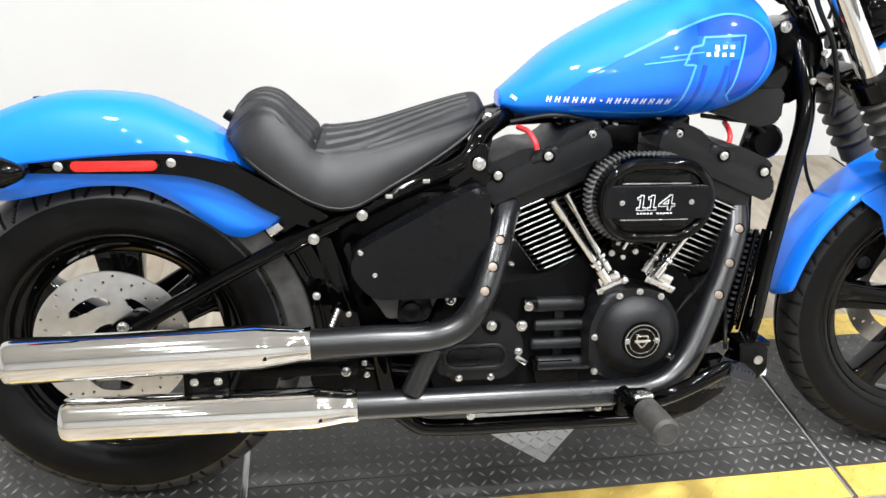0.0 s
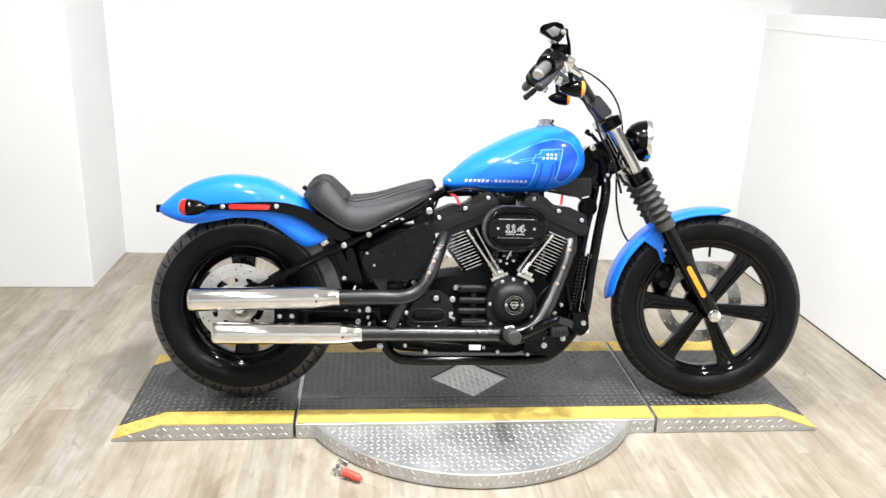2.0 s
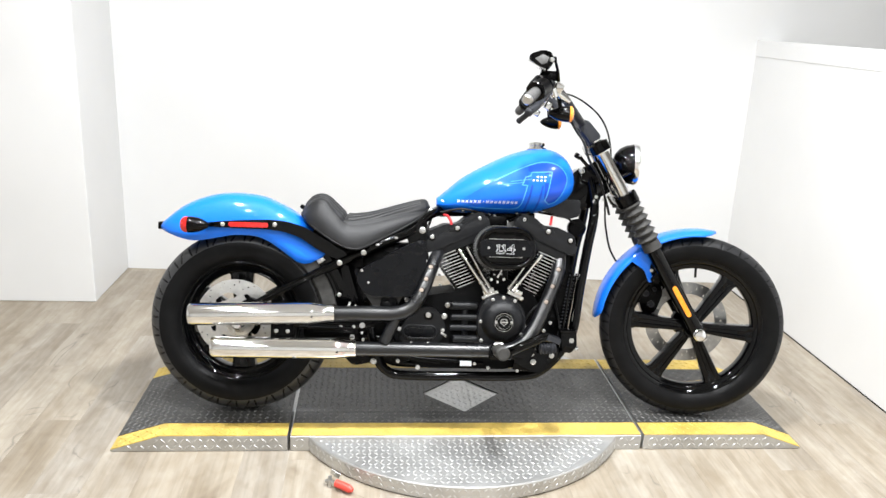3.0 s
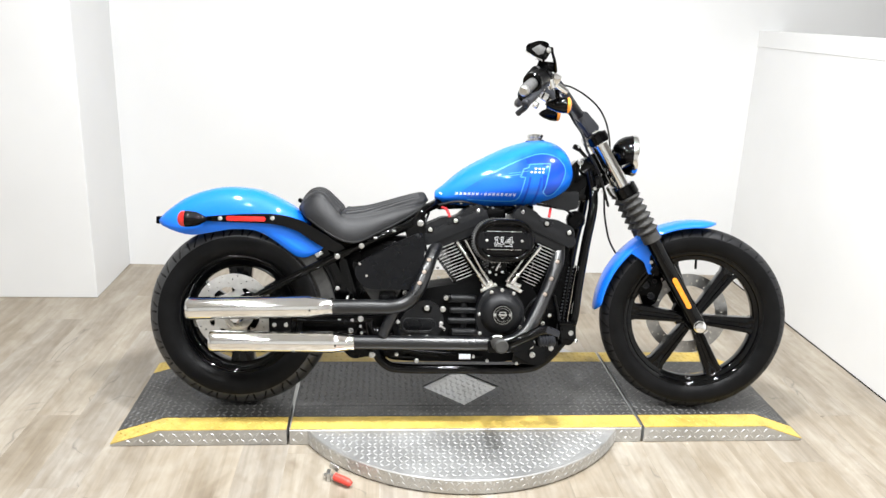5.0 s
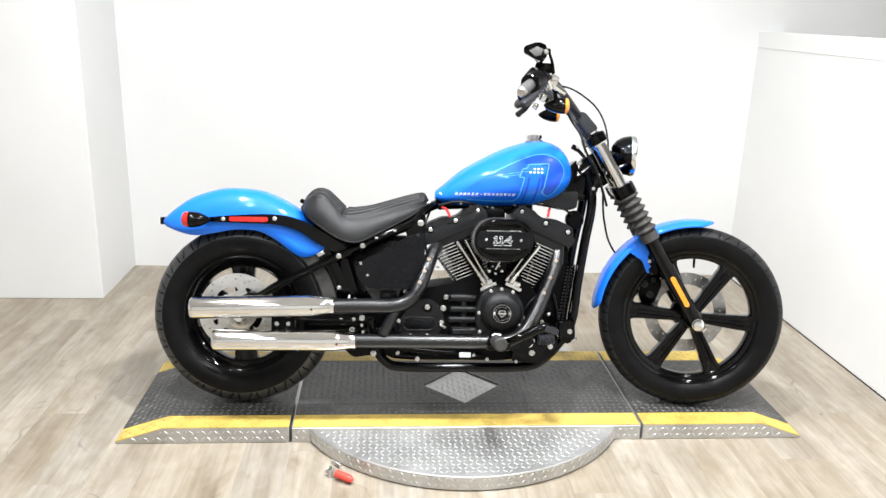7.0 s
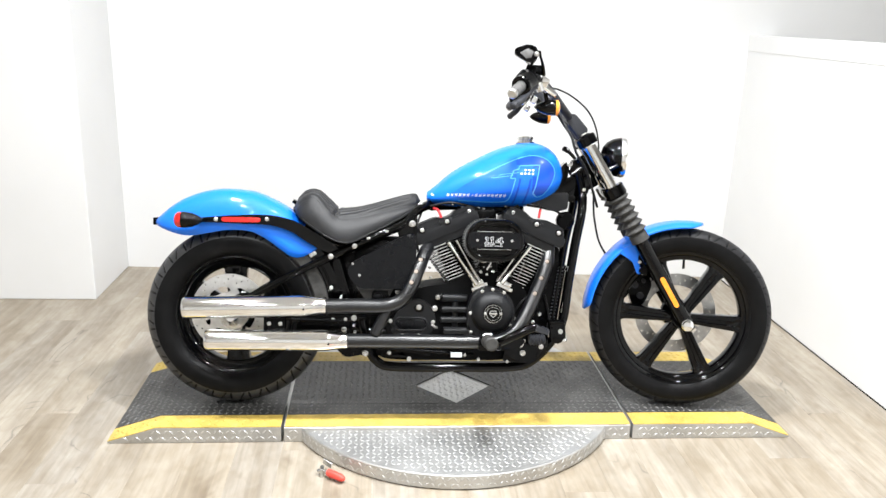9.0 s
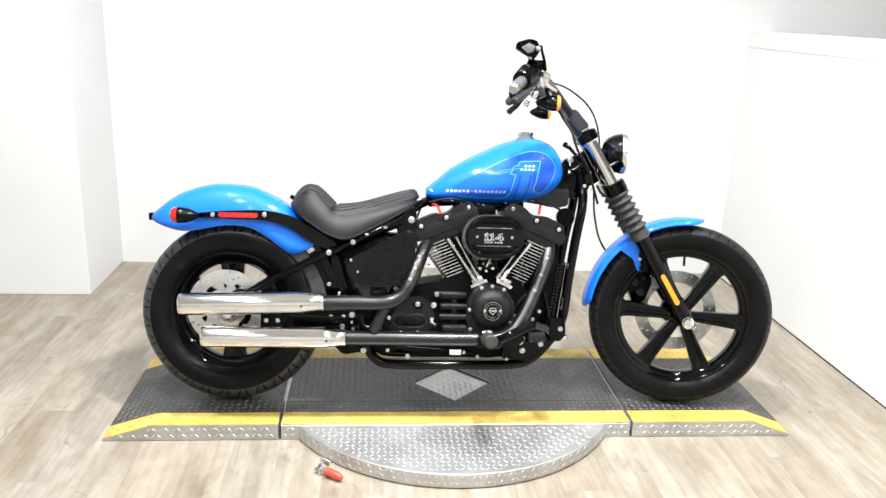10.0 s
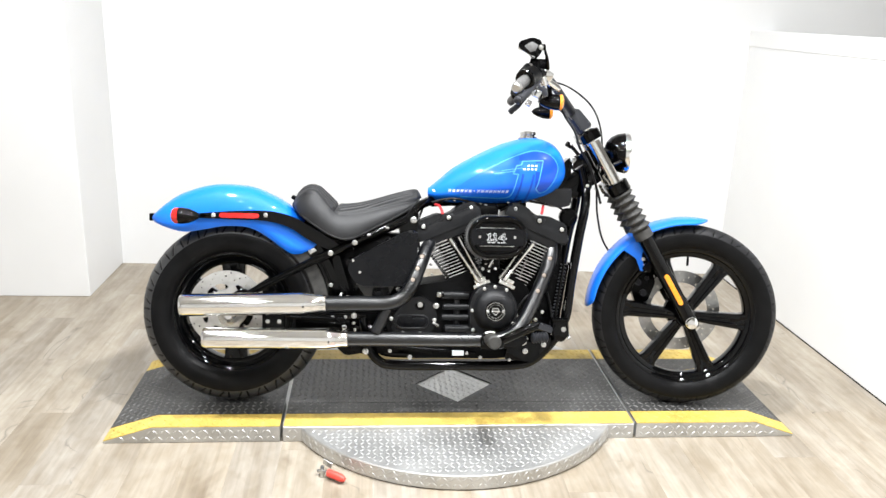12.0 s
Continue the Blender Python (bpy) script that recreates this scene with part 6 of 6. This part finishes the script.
bm = rod(bmesh.new(), (1.617, -0.125, 0.331), (1.617, 0.125, 0.331), 0.011)
part("front_axle", bm, STEEL, bike)
for zc, th, w in ((0.972, 0.030, 0.036), (0.796, 0.034, 0.040)):
    c = along(zc)
    rot = FD.to_track_quat("Z", "Y").to_matrix()
    bm = bmesh.new()
    box(bm, c + Vector((-0.012, 0, 0.0)), (0.052, 0.200, th), 0.008, Euler((0, math.atan2(FD.x, FD.z), 0)).to_matrix())
    for side in (-1, 1):
        rod(bm, c + Vector((0, side * 0.100, 0)) - FD * th * 0.6, c + Vector((0, side * 0.100, 0)) + FD * th * 0.6, w, n=24, bev=0.004)
    part("triple_clamp", bm, GLOSS, bike, "gloss black fork clamp")
for k, (x, z) in enumerate(((1.252, 0.848), (1.236, 0.800), (1.262, 0.792), (1.205, 0.955), (1.190, 0.958))):
    hexbolt("clamp_bolt", (x, -0.075 - 0.01 * (k % 3), z), (0, -1, 0), 0.0055, bike)

# headlamp
bm = lathe(bmesh.new(), (1.286, 0, 0.907), (1, 0, -0.02), [(0, 0), (0.001, 0.020), (0.006, 0.036), (0.020, 0.054), (0.042, 0.066), (0.066, 0.071), (0.072, 0.071), (0.072, 0.064), (0.060, 0.060), (0.030, 0.040), (0.020, 0)], 44)
rod(bm, (1.276, 0, 0.850), (1.316, 0, 0.850), 0.014)
headlamp = part("headlamp", bm, GLOSS, bike, "gloss black round headlamp")
bm = lathe(bmesh.new(), (1.357, 0, 0.906), (1, 0, -0.02), [(-0.004, 0.0725), (0.004, 0.0745), (0.014, 0.071), (0.014, 0.062), (-0.004, 0.062)], 44, closed=True)
part("trim_ring", bm, CHROME, headlamp, "chrome trim ring")
bm = lathe(bmesh.new(), (1.366, 0, 0.906), (1, 0, -0.02), [(-0.004, 0), (-0.004, 0.062), (0, 0.062), (0.007, 0.045), (0.010, 0.020), (0.0105, 0)], 44)
lens = part("lens", bm, GLASS, headlamp, "clear headlamp lens")
lens.visible_shadow = False
bm = lathe(bmesh.new(), (1.326, 0, 0.906), (1, 0, -0.02), [(0, 0), (0.002, 0.020), (0.018, 0.045), (0.033, 0.060)], 36)
part("reflector_bowl", bm, CHROME, headlamp)
for s in (-1, 1):
    bm = tube(bmesh.new(), [(1.272, s * 0.055, 0.850), (1.300, s * 0.060, 0.858), (1.340, s * 0.066, 0.880)], 0.007, 10)
    part("lamp_bracket", bm, GLOSS, headlamp)

# front fender
rows = []
A0, A1 = radians(80), radians(176.5)
for u in np.linspace(0, 1, 46):
    a = A0 + (A1 - A0) * u
    ends = min(u / 0.10, (1 - u) / 0.06, 1.0)
    e = math.sin(ends * math.pi / 2)
    half = 0.066 * (0.35 + 0.65 * e)
    drop = 0.022 * (0.35 + 0.65 * e)
    row = []
    for b in np.linspace(-1, 1, 21):
        y = half * math.copysign(1 - (1 - abs(b)) ** 1.6, b)
        r = 0.357 - drop * abs(b) ** 2.6
        row.append((FRONT_AXLE[0] + r * math.cos(a), y, FRONT_AXLE[1] + r * math.sin(a)))
    rows.append(row)
bm = bmesh.new()
grid_mesh(bm, rows)
ff = part("front_fender", bm, BLUE, bike, "glossy bright blue front fender", 60)
mod = ff.modifiers.new("thickness", "SOLIDIFY")
mod.thickness, mod.offset = 0.0035, -1.0
for side in (-1, 1):
    bm = prism(bmesh.new(), rounded([(1.372, 0.578), (1.405, 0.602), (1.450, 0.622), (1.452, 0.590), (1.440, 0.560), (1.455, 0.505), (1.440, 0.500), (1.422, 0.545)], 0.008), side * 0.064, side * 0.069, 0.0015)
    tab = part("fender_tab", bm, BLUE, ff, "", 40)
    for bx, bz in ((1.447, 0.545), (1.455, 0.522)):
        hexbolt("bolt", (bx, side * 0.070, bz), (0, side, 0), 0.006, ff)
bm = box(bmesh.new(), (1.470, -0.078, 0.530), (0.030, 0.020, 0.060), 0.004, Euler((0, 0.5, 0)).to_matrix())
part("fender_bracket", bm, SATIN, bike)
# front caliper on the far leg
bm = prism(bmesh.new(), rounded([(1.432, 0.412), (1.462, 0.474), (1.505, 0.484), (1.520, 0.440), (1.496, 0.372), (1.455, 0.350)], 0.012), 0.056, 0.110, 0.008)
prism(bm, rounded([(1.500, 0.470), (1.540, 0.452), (1.552, 0.420), (1.530, 0.400), (1.505, 0.400)], 0.008), 0.070, 0.100, 0.004)
caliper = part("front_caliper", bm, SATIN, bike, "black front brake caliper")
for bx, bz, r in ((1.456, 0.440, 0.014), (1.478, 0.400, 0.014), (1.488, 0.456, 0.009)):
    bm = lathe(bmesh.new(), (bx, 0.056, bz), (0, -1, 0), [(0, r), (0.005, r), (0.006, r * 0.70), (0.002, r * 0.62), (0.002, 0)], 20)
    part("piston_boss", bm, GREYPL, caliper)
for bx, bz in ((1.447, 0.462), (1.466, 0.366), (1.512, 0.462), (1.532, 0.424)):
    hexbolt("bolt", (bx, 0.062, bz), (0, -1, 0), 0.0060, caliper)
bm = tube(bmesh.new(), [(1.440, 0.06, 0.455), (1.425, 0.04, 0.440), (1.430, 0.05, 0.415), (1.420, 0.05, 0.395)], 0.005, 8)
part("brake_hose", bm, SATIN, caliper)

# ---- handlebar ----
for side in (-1, 1):
    bm = bmesh.new()
    tube(bm, [(1.214, side * 0.045, 0.980), (1.204, side * 0.045, 1.000), (1.176, side * 0.045, 1.036)], 0.019, 18, 6, radii=lambda t: 0.021 + 0.004 * t)
    prism(bm, rounded([(1.222, 0.992), (1.232, 1.010), (1.186, 1.062), (1.158, 1.066), (1.150, 1.040), (1.166, 1.024), (1.190, 0.996), (1.196, 0.982)], 0.007), side * 0.045 - 0.024, side * 0.045 + 0.024, 0.006)
    part("riser", bm, GREYPL, bike, "satin black handlebar riser")
bm = bmesh.new()
half_bar = [(1.165, 0.0, 1.052), (1.158, 0.060, 1.056), (1.127, 0.127, 1.083), (1.077, 0.195, 1.134), (1.045, 0.240, 1.158), (1.005, 0.300, 1.164), (0.965, 0.375, 1.138), (0.936, 0.440, 1.113)]
half_bar = [(x + 0.05 * y, y, z) for x, y, z in half_bar]
tube(bm, [(x, -y, z) for x, y, z in reversed(half_bar)] + [(x, y, z) for x, y, z in half_bar[1:]], 0.0145, 18, 8)
bar = part("handlebar", bm, GREYPL, bike, "satin black handlebar")
for side in (-1, 1):
    def S(x, y, z):
        return (x + 0.05 * y, side * y, z)
    bm = tube(bmesh.new(), [S(0.984, 0.338, 1.153), S(0.960, 0.388, 1.134), S(0.936, 0.441, 1.112)], 0.0185, 20, 12, radii=lambda t: 0.0175 + 0.0014 * math.sin(t * 75))
    part("grip", bm, GRIP, bar, "dark grey rubber grip, paler for its sheen")
    bm = rod(bmesh.new(), S(0.938, 0.438, 1.114), S(0.931, 0.452, 1.107), 0.0165, n=24, bev=0.004)
    part("grip_end", bm, STEEL, bar, "bright grip end")
    bm = tube(bmesh.new(), [S(1.006, 0.298, 1.164), S(0.990, 0.325, 1.158), S(0.964, 0.378, 1.139)], 0.030, 24, 6, radii=lambda t: 0.026 + 0.005 * math.sin(min(1.0, t * 1.1) * math.pi * 0.8))
    box(bm, S(1.000, 0.308, 1.160), (0.052, 0.046, 0.058), 0.010, Euler((0, 0.5, 0)).to_matrix())
    box(bm, S(0.968, 0.322, 1.170), (0.030, 0.050, 0.050), 0.010, Euler((0, 0.7, 0)).to_matrix())
    part("switch_housing", bm, PLASTIC, bar, "black switch housing")
    bm = lathe(bmesh.new(), S(0.968, 0.370, 1.142), (-0.40, side * 0.83, -0.38), [(0, 0.020), (0, 0.0315), (0.010, 0.0325), (0.014, 0.030), (0.014, 0.020)], 28)
    part("housing_rim", bm, GLOSS, bar, "gloss black rim of the switch housing")
    for dx, dy, dz in ((0.000, 0.330, 1.188), (-0.018, 0.352, 1.166), (0.012, 0.338, 1.136)):
        bm = rod(bmesh.new(), S(0.985 + dx, dy, dz), S(0.981 + dx, dy + 0.012, dz - 0.001), 0.0055, n=10, bev=0.001)
        part("switch_button", bm, STEEL, bar)
    bm = box(bmesh.new(), S(1.010, 0.295, 1.192), (0.056, 0.046, 0.024), 0.006, Euler((0, 0.05, 0)).to_matrix())
    box(bm, S(1.010, 0.295, 1.206), (0.050, 0.048, 0.008), 0.003, Euler((0, 0.05, 0)).to_matrix())
    part("brake_master_cylinder", bm, SATIN, bar, "black reservoir on the handlebar")
    bm = tube(bmesh.new(), [S(1.020, 0.318, 1.146), S(0.996, 0.372, 1.120), S(0.966, 0.418, 1.094), S(0.942, 0.452, 1.076)], 0.006, 12, 6, radii=lambda t: 0.0055 + 0.0065 * min(1.0, max(0.0, (t - 0.45) * 5)))
    rod(bm, S(0.943, 0.451, 1.077), S(0.934, 0.462, 1.068), 0.0130, bev=0.004)
    part("lever", bm, GREYPL, bar, "black hand lever")
    bm = bmesh.new()
    rod(bm, S(1.024, 0.300, 1.158), S(1.036, 0.292, 1.128), 0.013, bev=0.002)
    rod(bm, S(1.034, 0.285, 1.150), S(1.085, 0.262, 1.118), 0.011, bev=0.002)
    box(bm, S(1.046, 0.292, 1.160), (0.030, 0.030, 0.030), 0.005, Euler((0.3, 0.5, 0)).to_matrix())
    part("clamp_fitting", bm, CHROME, bar, "chrome fitting by the switch housing")
    bm = box(bmesh.new(), S(1.010, 0.318, 1.100), (0.022, 0.020, 0.026), 0.004, Euler((0, 0.5, 0)).to_matrix())
    box(bm, S(0.996, 0.325, 1.122), (0.026, 0.016, 0.014), 0.003, Euler((0, -0.4, 0)).to_matrix())
    part("switch_lever", bm, CHROME, bar, "bright switch parts below the bar")
    # turn signal
    y = side * 0.255
    sx = 1.102 if side < 0 else 1.106
    sz = 1.078 - (0.014 if side > 0 else 0.0)
    bm = lathe(bmesh.new(), (sx, y, sz), (-1, 0, 0.02), [(0, 0), (0, 0.0262), (0.012, 0.0265), (0.030, 0.024), (0.050, 0.017), (0.064, 0.009), (0.072, 0)], 32)
    rod(bm, (1.072, y, sz + 0.012), (1.064, y * 0.96, 1.145), 0.008)
    part("turn_signal", bm, GLOSS, bar, "black bullet turn signal with an amber lens")
    bm = lathe(bmesh.new(), (sx, y, sz), (1, 0, -0.02), [(0, 0), (0, 0.0258), (0.007, 0.0252), (0.012, 0.018), (0.014, 0.008), (0.0145, 0)], 32)
    part("signal_lens", bm, AMBER, bar, "amber lens")
    if side > 0:
        continue
    # mirror: a domed shell leaning back, the glass in its lower rear side
    bm = tube(bmesh.new(), [S(1.040, 0.312, 1.180), S(1.032, 0.350, 1.208), S(1.016, 0.400, 1.236)], 0.0052, 12, 6, radii=lambda t: 0.0066 - 0.0026 * t)
    rod(bm, S(1.018, 0.398, 1.230), S(1.014, 0.404, 1.244), 0.006, bev=0.002)
    part("mirror_stem", bm, GLOSS, bar, "slim black mirror stem")

    # a flat wedge of a shell seen from its end, the glass let into its lower rear face
    mx, my, mz = S(0.986, 0.374, 1.233)
    wedge = [(-0.047, 0.009), (-0.044, 0.018), (-0.010, 0.029), (0.012, 0.028), (0.026, 0.015), (0.030, 0.0), (0.020, -0.021), (0.004, -0.028), (-0.020, -0.018), (-0.046, -0.001)]
    bm = prism(bmesh.new(), [(mx + x, mz + z) for x, z in rounded(wedge, 0.005, 3)], my - 0.040, my + 0.050, 0.014, 4)
    part("mirror_shell", bm, GLOSS, bar, "gloss black mirror shell", 40)
    bm = prism(bmesh.new(), [(mx + x, mz + z) for x, z in ((-0.0470, -0.0035), (-0.0455, -0.0010), (0.0050, -0.0270), (0.0030, -0.0305))], my - 0.034, my + 0.044, 0.001)
    part("mirror_glass", bm, MIRROR, bar, "mirror glass")
    # grey plate painted for the glare on the mirror's end facet
    bm = prism(bmesh.new(), [(mx + x, mz + z) for x, z in ((-0.030, 0.004), (-0.006, 0.017), (0.014, 0.008), (0.006, -0.010), (-0.010, -0.014))], my - 0.0405, my - 0.039, 0.0005)
    part("shell_facet", bm, GRIP, bar, "grey face that paints the glare on the mirror's end")
    bm = lathe(bmesh.new(), S(1.006, 0.408, 1.234), (0, -1, 0), [(-0.030, 0), (-0.030, 0.008), (0.006, 0.008), (0.010, 0.005), (0.011, 0)], 18)
    part("mirror_pivot", bm, STEEL, bar)
# cables and hoses at the front
for pts, r in (([(1.076, -0.20, 1.140), (1.124, -0.06, 1.152), (1.184, 0.02, 1.134), (1.243, 0.03, 1.088), (1.276, 0.02, 1.030), (1.290, 0.0, 0.955), (1.284, 0.0, 0.900)], 0.0034),
               ([(1.120, -0.115, 1.080), (1.150, -0.11, 1.030), (1.180, -0.125, 0.985), (1.198, -0.138, 0.930), (1.235, -0.135, 0.870), (1.262, -0.12, 0.800), (1.285, -0.08, 0.740)], 0.0045),
               ([(1.282, 0.02, 0.790), (1.284, 0.02, 0.740), (1.292, 0.03, 0.680), (1.316, 0.04, 0.595), (1.370, 0.06, 0.520), (1.435, 0.07, 0.470)], 0.0036)):
    part("control_cable", tube(bmesh.new(), pts, r, 8, 8), RUBBER, bike, "thin black control cable")

# the front end is turned a little to the right on its steering head
STEER = Matrix.Translation((1.163, 0.0, 0.985)) @ Matrix.Rotation(radians(-8), 4, -FD) @ Matrix.Translation((-1.155, 0, -0.985))
for ob in [o for o in bike.children if o not in before] + [front_wheel]:
    ob.matrix_basis = STEER @ Matrix.Translation(ob.location)

# ---- the floor's planks ----
PW, PL = 0.152, 1.22
variants = []
for k in range(3):
    bm = box(bmesh.new(), (0, 0, -0.002), (PW - 0.0002, PL - 0.0002, 0.004), 0.0002, None, 1)
    me = bpy.data.meshes.new("plank")
    bm.to_mesh(me)
    bm.free()
    me.materials.append(PLANK)
    variants.append(me)
col = 0
x = LEFT + PW / 2
while x < RIGHT + 0.1:
    shift = (col * 0.37) % 1.0 * PL
    y = BACK - shift + PL / 2
    while y > FRONT - PL / 2:
        cy0, cy1 = max(y - PL / 2, FRONT), min(y + PL / 2, BACK)
        if cy1 - cy0 > PL - 0.01:
            ob = new("plank", variants[col % 3])
            ob.location = (x, y, FLOOR)
            ob.parent = floor
        elif cy1 - cy0 > 0.02:
            bm = box(bmesh.new(), (0, 0, -0.002), (PW - 0.0002, cy1 - cy0 - 0.0002, 0.004), 0.0002, None, 1)
            ob = part("plank", bm, PLANK, floor, "", 0)
            ob.location = (x, (cy0 + cy1) / 2, FLOOR)
        y -= PL
    x += PW
    col += 1
